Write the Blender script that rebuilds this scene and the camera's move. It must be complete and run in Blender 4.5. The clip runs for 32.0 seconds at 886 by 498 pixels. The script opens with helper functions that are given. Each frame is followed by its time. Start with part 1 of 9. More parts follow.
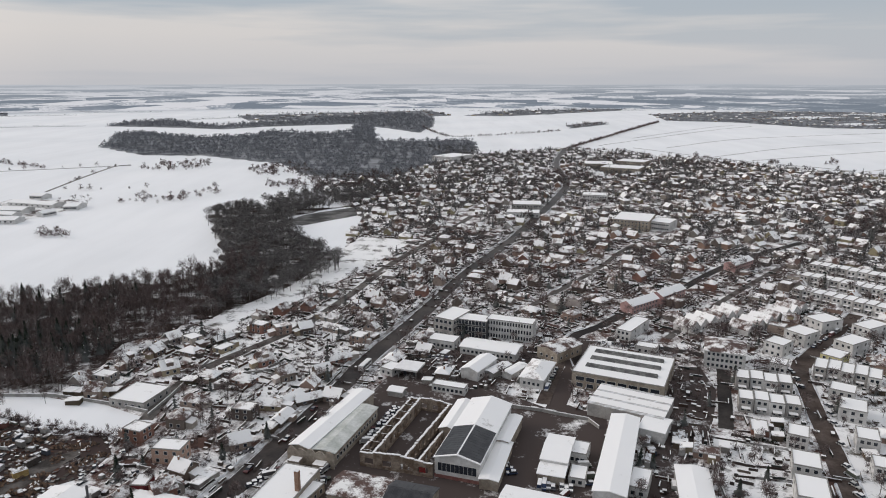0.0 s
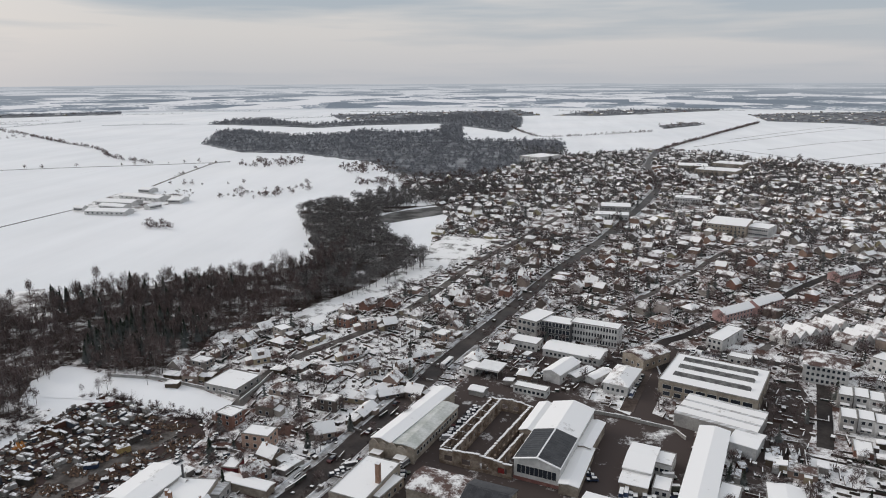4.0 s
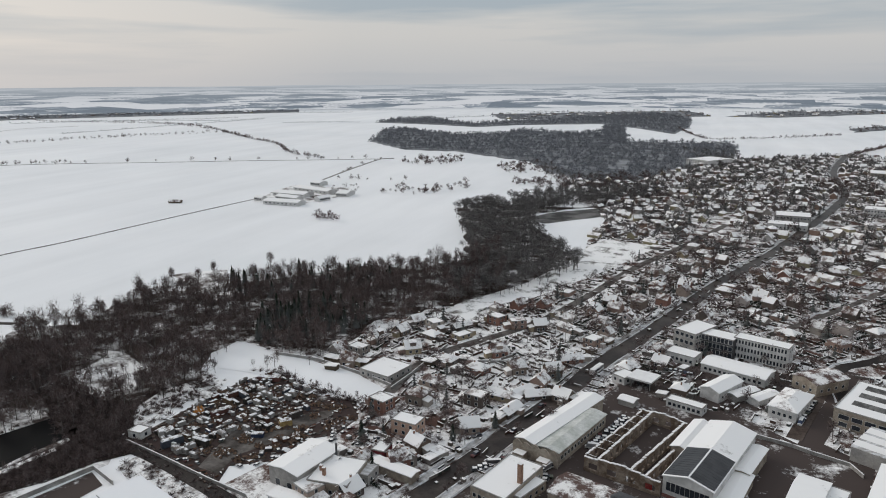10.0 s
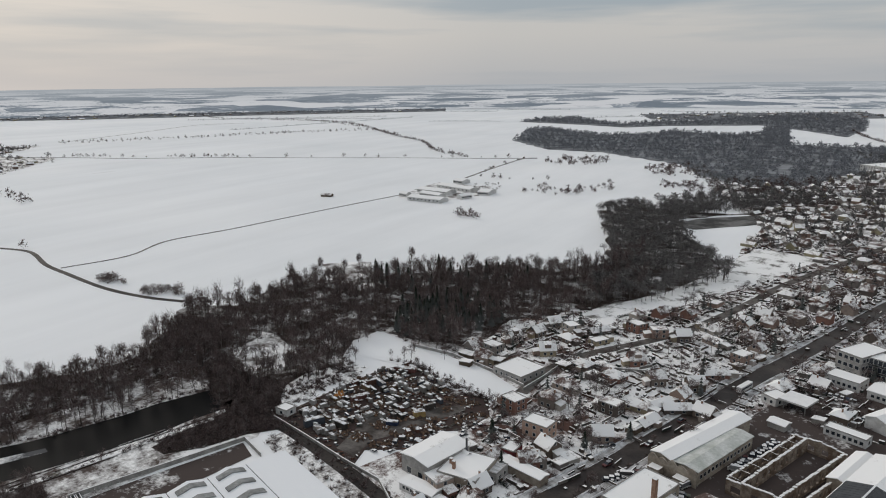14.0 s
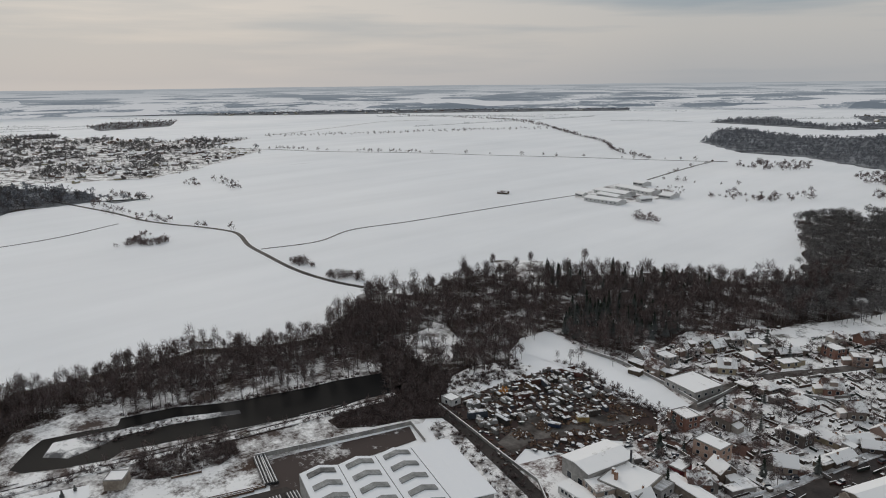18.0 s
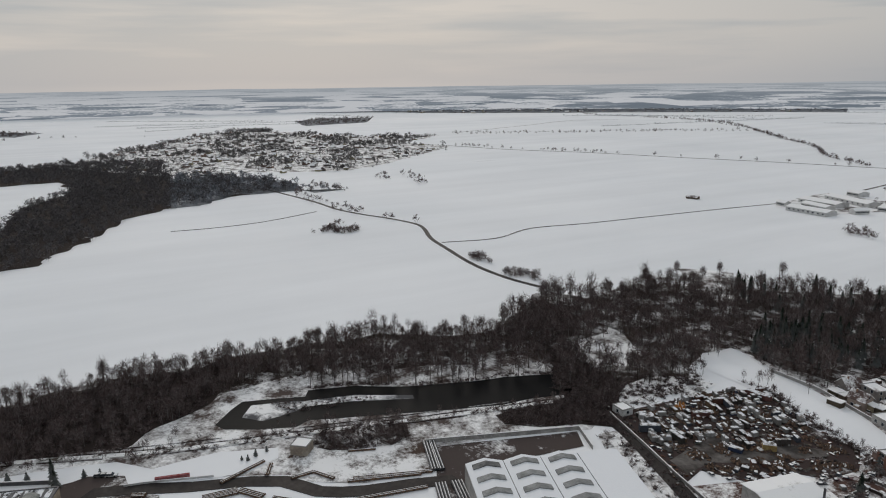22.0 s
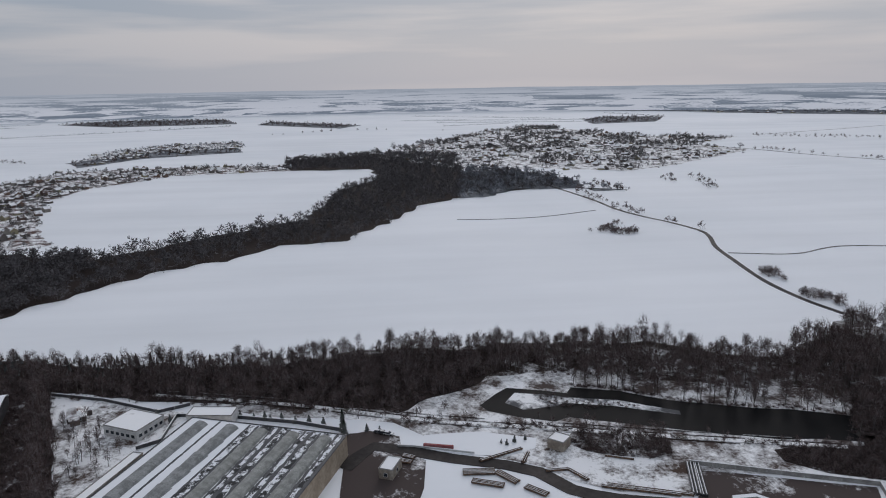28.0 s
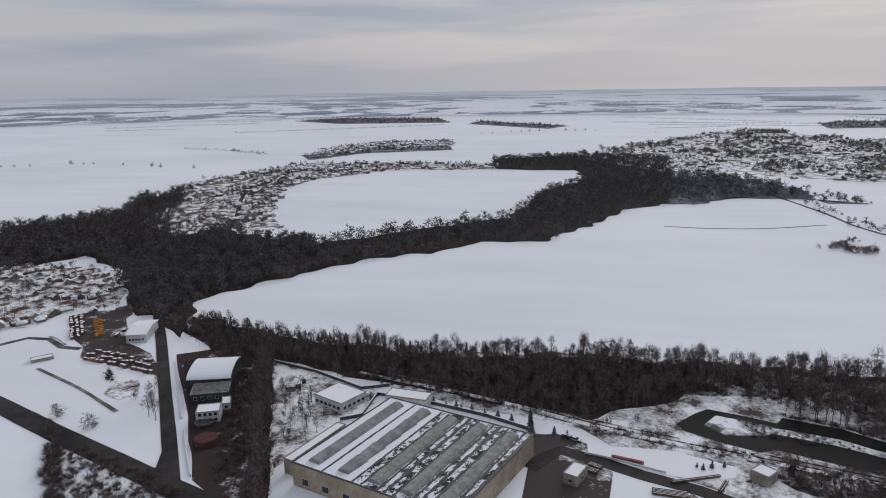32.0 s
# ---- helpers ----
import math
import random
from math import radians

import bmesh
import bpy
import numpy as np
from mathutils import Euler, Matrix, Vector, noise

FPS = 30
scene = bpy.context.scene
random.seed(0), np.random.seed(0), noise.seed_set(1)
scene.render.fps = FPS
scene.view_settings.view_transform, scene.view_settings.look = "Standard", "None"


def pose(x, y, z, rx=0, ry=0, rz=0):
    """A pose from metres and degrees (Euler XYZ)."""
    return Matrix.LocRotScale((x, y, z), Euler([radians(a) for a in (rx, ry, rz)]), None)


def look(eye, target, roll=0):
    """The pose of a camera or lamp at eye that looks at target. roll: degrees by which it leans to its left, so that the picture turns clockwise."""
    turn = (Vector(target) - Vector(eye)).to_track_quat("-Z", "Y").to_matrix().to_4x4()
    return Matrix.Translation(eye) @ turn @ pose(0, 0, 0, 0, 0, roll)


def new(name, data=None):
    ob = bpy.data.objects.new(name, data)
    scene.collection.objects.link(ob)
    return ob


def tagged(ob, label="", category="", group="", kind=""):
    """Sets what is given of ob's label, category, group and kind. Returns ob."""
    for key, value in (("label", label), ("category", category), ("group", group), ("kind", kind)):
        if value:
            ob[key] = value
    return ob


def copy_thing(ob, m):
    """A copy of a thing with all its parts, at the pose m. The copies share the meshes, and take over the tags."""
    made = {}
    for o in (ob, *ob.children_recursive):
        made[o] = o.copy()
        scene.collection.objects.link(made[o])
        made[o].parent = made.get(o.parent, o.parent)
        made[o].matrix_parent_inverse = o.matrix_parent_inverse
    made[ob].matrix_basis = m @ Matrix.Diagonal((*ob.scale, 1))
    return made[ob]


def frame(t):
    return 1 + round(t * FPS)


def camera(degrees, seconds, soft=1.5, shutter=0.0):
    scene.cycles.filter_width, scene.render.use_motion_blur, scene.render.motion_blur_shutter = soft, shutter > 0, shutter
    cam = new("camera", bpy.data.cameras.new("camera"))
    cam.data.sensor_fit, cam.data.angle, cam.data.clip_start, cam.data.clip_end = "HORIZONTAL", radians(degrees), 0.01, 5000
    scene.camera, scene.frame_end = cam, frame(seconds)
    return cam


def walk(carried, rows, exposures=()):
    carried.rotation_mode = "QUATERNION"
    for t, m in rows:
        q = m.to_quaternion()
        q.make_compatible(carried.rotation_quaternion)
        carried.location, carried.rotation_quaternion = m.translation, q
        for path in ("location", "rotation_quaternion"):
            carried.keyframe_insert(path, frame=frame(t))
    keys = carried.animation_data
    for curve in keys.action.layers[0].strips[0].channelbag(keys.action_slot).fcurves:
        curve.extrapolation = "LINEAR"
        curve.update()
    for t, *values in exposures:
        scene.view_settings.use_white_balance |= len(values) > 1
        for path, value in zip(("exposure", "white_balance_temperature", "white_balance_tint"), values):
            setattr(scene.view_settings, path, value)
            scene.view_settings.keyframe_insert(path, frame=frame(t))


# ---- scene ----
# ---- camera: hovers over the edge of the town and turns ----
cam = camera(65.25, 32.0, 1.02)
PATH = [
    (0, pose(0, 0, 140, 76.24, -0.00, 0.00)),
    (1, pose(0, 0, 140, 76.22, 0.08, 1.55)),
    (2, pose(0, 0, 140, 76.22, 0.13, 3.26)),
    (3, pose(0, 0, 140, 76.22, 0.16, 5.17)),
    (3.5, pose(0, 0, 140, 76.22, 0.18, 6.17)),
    (5.5, pose(0, 0, 140, 76.22, 0.22, 10.17)),
    (6, pose(0, 0, 140, 76.22, 0.24, 11.18)),
    (7, pose(0, 0, 140, 76.22, 0.28, 13.19)),
    (8, pose(0, 0, 140, 76.23, 0.31, 15.27)),
    (9, pose(0, 0, 140, 76.25, 0.34, 17.65)),
    (10, pose(0, 0, 140, 76.25, 0.38, 20.17)),
    (11, pose(0, 0, 140, 76.26, 0.41, 22.84)),
    (12, pose(0, 0, 140, 76.27, 0.41, 25.47)),
    (13, pose(0, 0, 140, 76.28, 0.46, 28.37)),
    (14, pose(0, 0, 140, 76.30, 0.59, 31.91)),
    (14.5, pose(0, 0, 140, 76.31, 0.61, 33.72)),
    (16.5, pose(0, 0, 140, 76.33, 0.64, 40.98)),
    (17, pose(0, 0, 140, 76.33, 0.66, 42.80)),
    (18, pose(0, 0, 140, 76.33, 0.67, 46.50)),
    (19, pose(0, 0, 140, 76.35, 0.71, 50.12)),
    (20, pose(0, 0, 140, 76.36, 0.74, 53.86)),
    (21, pose(0, 0, 140, 76.39, 0.74, 57.70)),
    (22, pose(0, 0, 140, 76.41, 0.75, 61.54)),
    (23, pose(0, 0, 140, 76.40, 0.77, 65.40)),
    (24, pose(0, 0, 140, 76.43, 0.81, 69.46)),
    (25, pose(0, 0, 140, 76.47, 0.86, 73.93)),
    (25.5, pose(0, 0, 140, 76.50, 0.88, 76.10)),
    (27.5, pose(0, 0, 140, 76.54, 0.88, 83.16)),
    (28, pose(0, 0, 140, 76.56, 0.89, 84.63)),
    (28.5, pose(0, 0, 140, 76.59, 0.91, 86.86)),
    (29, pose(0, 0, 140, 76.61, 0.94, 89.68)),
    (29.5, pose(0, 0, 140, 76.65, 0.95, 92.61)),
    (30, pose(0, 0, 140, 76.68, 0.97, 95.03)),
    (30.5, pose(0, 0, 140, 76.73, 0.94, 96.91)),
    (31, pose(0, 0, 140, 76.76, 0.91, 98.69)),
    (31.5, pose(0, 0, 140, 76.79, 0.88, 100.34)),
    (32, pose(0, 0, 140, 76.83, 0.85, 101.52)),
]
walk(cam, PATH, [(0, 0.0, 6650, 14), (6, -0.05, 6600, 12), (9, -0.10, 6580, 11), (13, -0.23, 6640, 11), (16, -0.36, 6700, 11), (19, -0.43, 6650, 11), (25.5, -0.45, 6550, 13), (27.5, -0.51, 6150, 15), (30, -0.46, 6080, 15), (32, -0.42, 6220, 16)])

# ---- light: an overcast winter sky, bright towards the hidden sun ----
SUN_TURN = radians(73)
SUN_RISE = radians(24)
world = bpy.data.worlds.new("winter_sky")
scene.world = world
world.use_nodes = True
wn, wl = world.node_tree.nodes, world.node_tree.links
wn.clear()


def wnode(kind, **values):
    n = wn.new(kind)
    for k, v in values.items():
        n.inputs[k.replace("_", " ")].default_value = v
    return n


w_out = wn.new("ShaderNodeOutputWorld")
w_bg = wn.new("ShaderNodeBackground")
w_sky = wn.new("ShaderNodeTexSky")
w_sky.sky_type, w_sky.sun_disc = "NISHITA", False
w_sky.sun_elevation, w_sky.sun_rotation = SUN_RISE, -SUN_TURN
w_sky.dust_density, w_sky.air_density = 2.0, 1.0
w_co = wn.new("ShaderNodeTexCoord")
w_sep = wn.new("ShaderNodeSeparateXYZ")
wl.new(w_co.outputs["Generated"], w_sep.inputs[0])
# clouds: long flat streaks
w_map = wn.new("ShaderNodeMapping")
w_map.inputs["Scale"].default_value = (1.2, 1.2, 15.0)
w_map.inputs["Location"].default_value = (0.35, 0.1, 0.2)
wl.new(w_co.outputs["Generated"], w_map.inputs[0])
w_noise = wnode("ShaderNodeTexNoise", Scale=1.3, Detail=5.0, Roughness=0.5)
wl.new(w_map.outputs[0], w_noise.inputs["Vector"])
# height of the sky: horizon to zenith
w_h = wn.new("ShaderNodeValToRGB")
w_h.color_ramp.elements[0].position, w_h.color_ramp.elements[0].color = 0.0, (0.52, 0.545, 0.575, 1)
w_h.color_ramp.elements[1].position, w_h.color_ramp.elements[1].color = 1.0, (0.72, 0.74, 0.78, 1)
for at, tone in ((0.06, (0.588, 0.60, 0.606)), (0.13, (0.555, 0.588, 0.61)), (0.30, (0.50, 0.555, 0.595))):
    e = w_h.color_ramp.elements.new(at)
    e.color = (*tone, 1)
wl.new(w_sep.outputs[2], w_h.inputs[0])
# thin bluish gaps between the clouds
w_gap = wn.new("ShaderNodeValToRGB")
w_gap.color_ramp.elements[0].position, w_gap.color_ramp.elements[0].color = 0.44, (0.74, 0.825, 0.89, 1)
w_gap.color_ramp.elements[1].position, w_gap.color_ramp.elements[1].color = 0.57, (1.11, 1.085, 1.05, 1)
wl.new(w_noise.outputs[0], w_gap.inputs[0])
w_mul = wn.new("ShaderNodeMix")
w_mul.data_type, w_mul.blend_type = "RGBA", "MULTIPLY"
w_low = wn.new("ShaderNodeMapRange")
w_low.inputs["From Min"].default_value, w_low.inputs["From Max"].default_value = 0.0, 0.09
w_low.inputs["To Min"].default_value, w_low.inputs["To Max"].default_value = 0.25, 1.0
wl.new(w_sep.outputs[2], w_low.inputs["Value"])
wl.new(w_low.outputs[0], w_mul.inputs[0])
wl.new(w_h.outputs[0], w_mul.inputs[6])
wl.new(w_gap.outputs[0], w_mul.inputs[7])
# warm glow round the veiled sun
w_dot = wn.new("ShaderNodeVectorMath")
w_dot.operation = "DOT_PRODUCT"
w_dot.inputs[1].default_value = (-math.sin(SUN_TURN) * math.cos(0.2), math.cos(SUN_TURN) * math.cos(0.2), math.sin(0.2))
wl.new(w_co.outputs["Generated"], w_dot.inputs[0])
w_glow = wn.new("ShaderNodeValToRGB")
w_glow.color_ramp.elements[0].position, w_glow.color_ramp.elements[0].color = 0.70, (0, 0, 0, 1)
w_glow.color_ramp.elements[1].position, w_glow.color_ramp.elements[1].color = 1.0, (0.165, 0.125, 0.09, 1)
wl.new(w_dot.outputs["Value"], w_glow.inputs[0])
w_add = wn.new("ShaderNodeMix")
w_add.data_type, w_add.blend_type = "RGBA", "ADD"
w_add.inputs[0].default_value = 1.0
wl.new(w_mul.outputs[2], w_add.inputs[6])
wl.new(w_glow.outputs[0], w_add.inputs[7])
# the clear sky shines faintly through
w_thin = wn.new("ShaderNodeMix")
w_thin.data_type = "RGBA"
w_thin.inputs[0].default_value = 0.96
w_dim = wn.new("ShaderNodeVectorMath")
w_dim.operation = "SCALE"
w_dim.inputs["Scale"].default_value = 0.08
wl.new(w_sky.outputs[0], w_dim.inputs[0])
wl.new(w_dim.outputs[0], w_thin.inputs[6])
wl.new(w_add.outputs[2], w_thin.inputs[7])
wl.new(w_thin.outputs[2], w_bg.inputs[0])
w_bg.inputs[1].default_value = 1.0
wl.new(w_bg.outputs[0], w_out.inputs[0])

sun = new("sun", bpy.data.lights.new("sun", "SUN"))
sun.data.energy, sun.data.angle, sun.data.color = 1.5, radians(30), (1.0, 0.95, 0.88)
sun.matrix_world = look((-math.sin(SUN_TURN) * 900, math.cos(SUN_TURN) * 900, 900 * math.tan(SUN_RISE)), (0, 0, 0))

# ---- materials ----
def material(name, rough=0.8, metal=0.0):
    m = bpy.data.materials.new(name)
    m.use_nodes = True
    b = m.node_tree.nodes["Principled BSDF"]
    b.inputs["Roughness"].default_value, b.inputs["Metallic"].default_value = rough, metal
    b.inputs["Specular IOR Level"].default_value = 0.5 if rough < 0.5 else 0.1
    b.inputs["IOR"].default_value = 1.45 if rough < 0.5 else 1.2
    return m, m.node_tree.nodes, m.node_tree.links, b


def tex(nodes, links, scale, detail=3.0, rough=0.6, source="Object", stretch=(1, 1, 1)):
    """Noise over the thing's own coordinates, in metres."""
    c = nodes.new("ShaderNodeNewGeometry") if source == "World" else nodes.new("ShaderNodeTexCoord")
    m = nodes.new("ShaderNodeMapping")
    m.inputs["Scale"].default_value = stretch
    n = nodes.new("ShaderNodeTexNoise")
    n.inputs["Scale"].default_value, n.inputs["Detail"].default_value, n.inputs["Roughness"].default_value = scale, detail, rough
    links.new(c.outputs["Position" if source == "World" else source], m.inputs[0])
    links.new(m.outputs[0], n.inputs["Vector"])
    return n.outputs[0]


def ramp(nodes, links, value, stops, smooth=False):
    r = nodes.new("ShaderNodeValToRGB")
    el = r.color_ramp.elements
    while len(el) < len(stops):
        el.new(0.5)
    for e, (p, c) in zip(el, stops):
        e.position, e.color = p, (c, c, c, 1) if isinstance(c, (int, float)) else (*c, 1)
    links.new(value, r.inputs[0])
    return r.outputs[0]


def mixed(nodes, links, fac, a, b, blend="MIX"):
    x = nodes.new("ShaderNodeMix")
    x.data_type, x.blend_type = "RGBA", blend
    for i, v in ((0, fac), (6, a), (7, b)):
        if isinstance(v, (int, float)):
            x.inputs[i].default_value = v
        elif isinstance(v, tuple):
            x.inputs[i].default_value = (*v, 1)
        else:
            links.new(v, x.inputs[i])
    return x.outputs[2]


def relief(nodes, links, shader, value, strength=0.3, distance=0.1):
    b = nodes.new("ShaderNodeBump")
    b.inputs["Strength"].default_value, b.inputs["Distance"].default_value = strength, distance
    links.new(value, b.inputs["Height"])
    links.new(b.outputs[0], shader.inputs["Normal"])


def two_tone(name, a, b, scale, rough=0.8, lo=0.4, hi=0.6, fine=6.0, fine_amount=0.3, source="World", metal=0.0, bump=0.2, stretch=(1, 1, 1)):
    """A surface that drifts between two colours, with finer grain on top."""
    m, n, l, s = material(name, rough, metal)
    big = ramp(n, l, tex(n, l, scale, 4, 0.6, source, stretch), [(lo, a), (hi, b)])
    grain = tex(n, l, scale * fine, 4, 0.7, source, stretch)
    g = ramp(n, l, grain, [(0.3, 1 - fine_amount), (0.7, 1 + fine_amount * 0.4)])
    l.new(mixed(n, l, 1.0, big, g, "MULTIPLY"), s.inputs["Base Color"])
    relief(n, l, s, grain, bump)
    return m


def random_colour(name, stops, rough=0.7, source="Object", scale=0.6, dirt=0.25, island=False, snow=0.0):
    """One of several colours for each object, with stains."""
    m, n, l, s = material(name, rough)
    i = n.new("ShaderNodeNewGeometry" if island else "ShaderNodeObjectInfo")
    c = n.new("ShaderNodeValToRGB")
    c.color_ramp.interpolation = "CONSTANT"
    el = c.color_ramp.elements
    while len(el) < len(stops):
        el.new(0.5)
    for k, (e, col) in enumerate(zip(el, stops)):
        e.position, e.color = k / len(stops), (*col, 1)
    l.new(i.outputs["Random Per Island" if island else "Random"], c.inputs[0])
    d = ramp(n, l, tex(n, l, scale, 5, 0.7, "World"), [(0.3, 1 - dirt), (0.65, 1.0)])
    col = mixed(n, l, 1.0, c.outputs[0], d, "MULTIPLY")
    if snow:
        g = n.new("ShaderNodeNewGeometry")
        z = n.new("ShaderNodeSeparateXYZ")
        l.new(g.outputs["Normal"], z.inputs[0])
        up = ramp(n, l, z.outputs[2], [(0.55, 0.0), (0.8, snow)])
        col = mixed(n, l, up, col, (0.82, 0.83, 0.85))
    l.new(col, s.inputs["Base Color"])
    return m


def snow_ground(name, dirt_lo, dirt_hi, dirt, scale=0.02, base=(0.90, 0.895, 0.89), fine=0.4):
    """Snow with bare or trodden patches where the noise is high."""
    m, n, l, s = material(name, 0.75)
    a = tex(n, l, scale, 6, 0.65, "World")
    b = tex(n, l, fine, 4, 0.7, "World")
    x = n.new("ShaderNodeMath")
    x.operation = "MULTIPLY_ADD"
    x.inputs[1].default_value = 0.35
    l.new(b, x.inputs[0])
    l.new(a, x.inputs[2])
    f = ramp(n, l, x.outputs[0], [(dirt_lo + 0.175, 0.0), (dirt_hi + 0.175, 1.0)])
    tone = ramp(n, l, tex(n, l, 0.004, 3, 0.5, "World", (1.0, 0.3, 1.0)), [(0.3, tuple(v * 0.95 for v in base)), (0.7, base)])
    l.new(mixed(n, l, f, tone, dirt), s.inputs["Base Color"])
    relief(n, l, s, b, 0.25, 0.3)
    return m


M_FIELD, _n, _l, _s = material("field_snow", 0.75)
_big = tex(_n, _l, 0.0035, 4, 0.55, "World")
_row = tex(_n, _l, 0.02, 5, 0.6, "World", (1.0, 0.12, 1.0))
_fine = tex(_n, _l, 0.25, 5, 0.7, "World")
_c = ramp(_n, _l, _big, [(0.30, (0.82, 0.835, 0.85)), (0.55, (0.88, 0.888, 0.90)), (0.75, (0.915, 0.92, 0.925))])
_c = mixed(_n, _l, 1.0, _c, ramp(_n, _l, _row, [(0.30, 0.93), (0.62, 1.0)]), "MULTIPLY")
_c = mixed(_n, _l, ramp(_n, _l, _row, [(0.70, 0.0), (0.80, 0.35)]), _c, (0.38, 0.36, 0.35))
_l.new(_c, _s.inputs["Base Color"])
relief(_n, _l, _s, _fine, 0.2, 0.3)
M_LAWN = snow_ground("lawn_snow", 0.52, 0.66, (0.10, 0.09, 0.075), 0.08, fine=0.8)
M_RUINWALL = two_tone("crumbling_plaster", (0.17, 0.125, 0.095), (0.34, 0.28, 0.23), 0.25, 0.9, fine_amount=0.35)
M_GARDEN = snow_ground("garden_snow", 0.44, 0.58, (0.102, 0.061, 0.051), 0.07, fine=0.9)
M_MUDSNOW = snow_ground("muddy_snow", 0.24, 0.42, (0.060, 0.044, 0.041), 0.07, fine=0.9)
M_ROUGH = snow_ground("trampled_snow", 0.46, 0.62, (0.075, 0.052, 0.042), 0.06, fine=0.7)
M_MEADOW = snow_ground("weedy_meadow_snow", 0.41, 0.60, (0.086, 0.066, 0.059), 0.06, fine=0.6)
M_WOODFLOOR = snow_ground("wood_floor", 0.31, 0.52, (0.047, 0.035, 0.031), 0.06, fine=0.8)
M_YARD = snow_ground("muddy_yard", 0.30, 0.44, (0.076, 0.061, 0.057), 0.05, fine=0.6)
M_ASPHALT = two_tone("wet_asphalt", (0.038, 0.034, 0.033), (0.066, 0.058, 0.054), 0.04, 0.56, fine=12)
M_WETROAD = two_tone("wet_main_road", (0.036, 0.029, 0.027), (0.078, 0.064, 0.057), 0.06, 0.40, fine=12)
M_WETROAD.node_tree.nodes["Principled BSDF"].inputs["IOR"].default_value = 1.2
M_PAVE = two_tone("slushy_pavement", (0.25, 0.24, 0.23), (0.62, 0.62, 0.63), 0.12, 0.8, fine=6)
M_BANK = two_tone("snow_bank", (0.55, 0.55, 0.55), (0.78, 0.79, 0.82), 0.3, 0.8)
M_WATER, _n, _l, _s = material("dark_water", 0.45)
_s.inputs["Base Color"].default_value = (0.008, 0.008, 0.0085, 1)
_s.inputs["IOR"].default_value = 1.06
relief(_n, _l, _s, tex(_n, _l, 0.8, 3, 0.6, "World"), 0.06, 0.1)
M_GREYICE = two_tone("grey_pond_ice", (0.07, 0.068, 0.066), (0.20, 0.195, 0.19), 0.05, 0.6)
M_ICE = snow_ground("snowy_ice", 0.42, 0.56, (0.10, 0.10, 0.105), 0.05, fine=0.3)
M_SNOWROOF = snow_ground("roof_snow", 0.54, 0.66, (0.25, 0.205, 0.19), 0.11, (0.91, 0.903, 0.897), 1.1)
M_THINROOF = snow_ground("thin_roof_snow", 0.42, 0.56, (0.115, 0.078, 0.070), 0.18, (0.85, 0.842, 0.835), 1.5)
M_PLASTER = random_colour("house_plaster", [(0.35, 0.28, 0.24), (0.30, 0.215, 0.18), (0.52, 0.46, 0.43), (0.27, 0.15, 0.12), (0.36, 0.30, 0.21), (0.22, 0.185, 0.16), (0.42, 0.38, 0.34), (0.15, 0.115, 0.095), (0.26, 0.23, 0.21), (0.12, 0.10, 0.09), (0.34, 0.24, 0.20), (0.19, 0.15, 0.13)])
M_WHITE = two_tone("white_render", (0.50, 0.49, 0.48), (0.66, 0.65, 0.64), 0.2, 0.8, fine_amount=0.15)
M_GREYWALL = two_tone("grey_render", (0.30, 0.29, 0.28), (0.42, 0.40, 0.38), 0.2, 0.85, fine_amount=0.2)
M_CREAM = two_tone("weathered_cream_render", (0.27, 0.225, 0.185), (0.42, 0.37, 0.31), 0.15, 0.85, fine_amount=0.3)
M_BRICK = two_tone("old_brick", (0.24, 0.13, 0.09), (0.36, 0.24, 0.18), 0.6, 0.85)
M_CONCRETE = two_tone("grey_concrete", (0.26, 0.25, 0.24), (0.38, 0.37, 0.35), 0.3, 0.85)
M_DARKMETAL = two_tone("dark_sheet_metal", (0.05, 0.05, 0.055), (0.09, 0.09, 0.095), 0.4, 0.45, metal=0.3)
M_GLASS, _n, _l, _s = material("window_glass", 0.12)
_s.inputs["Base Color"].default_value = (0.03, 0.035, 0.045, 1)
M_FRAME, _n, _l, _s = material("window_frame", 0.6)
_s.inputs["Base Color"].default_value = (0.6, 0.59, 0.57, 1)
M_WOOD = two_tone("weathered_wood", (0.09, 0.07, 0.055), (0.17, 0.13, 0.10), 0.8, 0.85)
M_BARK = random_colour("bare_bark", [(0.10, 0.086, 0.078), (0.16, 0.142, 0.132), (0.07, 0.059, 0.052), (0.21, 0.192, 0.182)], 0.9, island=True, snow=0.2)
M_GREYTWIG = random_colour("grey_twigs", [(0.12, 0.113, 0.112), (0.18, 0.171, 0.169), (0.24, 0.228, 0.225), (0.075, 0.070, 0.070)], 0.9, island=True)
M_TWIG = random_colour("bare_twigs", [(0.090, 0.064, 0.060), (0.132, 0.096, 0.091), (0.168, 0.128, 0.122), (0.066, 0.048, 0.046), (0.20, 0.164, 0.157)], 0.9, island=True, snow=0.06)
M_DUSKTWIG = random_colour("dark_massed_twigs", [(0.120, 0.110, 0.112), (0.148, 0.137, 0.140), (0.176, 0.165, 0.169), (0.098, 0.090, 0.092)], 0.9, island=True)
M_FIR = random_colour("fir_needles", [(0.020, 0.026, 0.020), (0.028, 0.034, 0.024), (0.016, 0.022, 0.018), (0.035, 0.04, 0.03)], 0.9, island=True, snow=0.12)
M_SNOW = two_tone("lying_snow", (0.79, 0.787, 0.785), (0.85, 0.846, 0.842), 0.3, 0.75, fine_amount=0.06)
M_SKYLIGHT = two_tone("grey_roof_light", (0.22, 0.225, 0.22), (0.34, 0.345, 0.34), 0.3, 0.5)
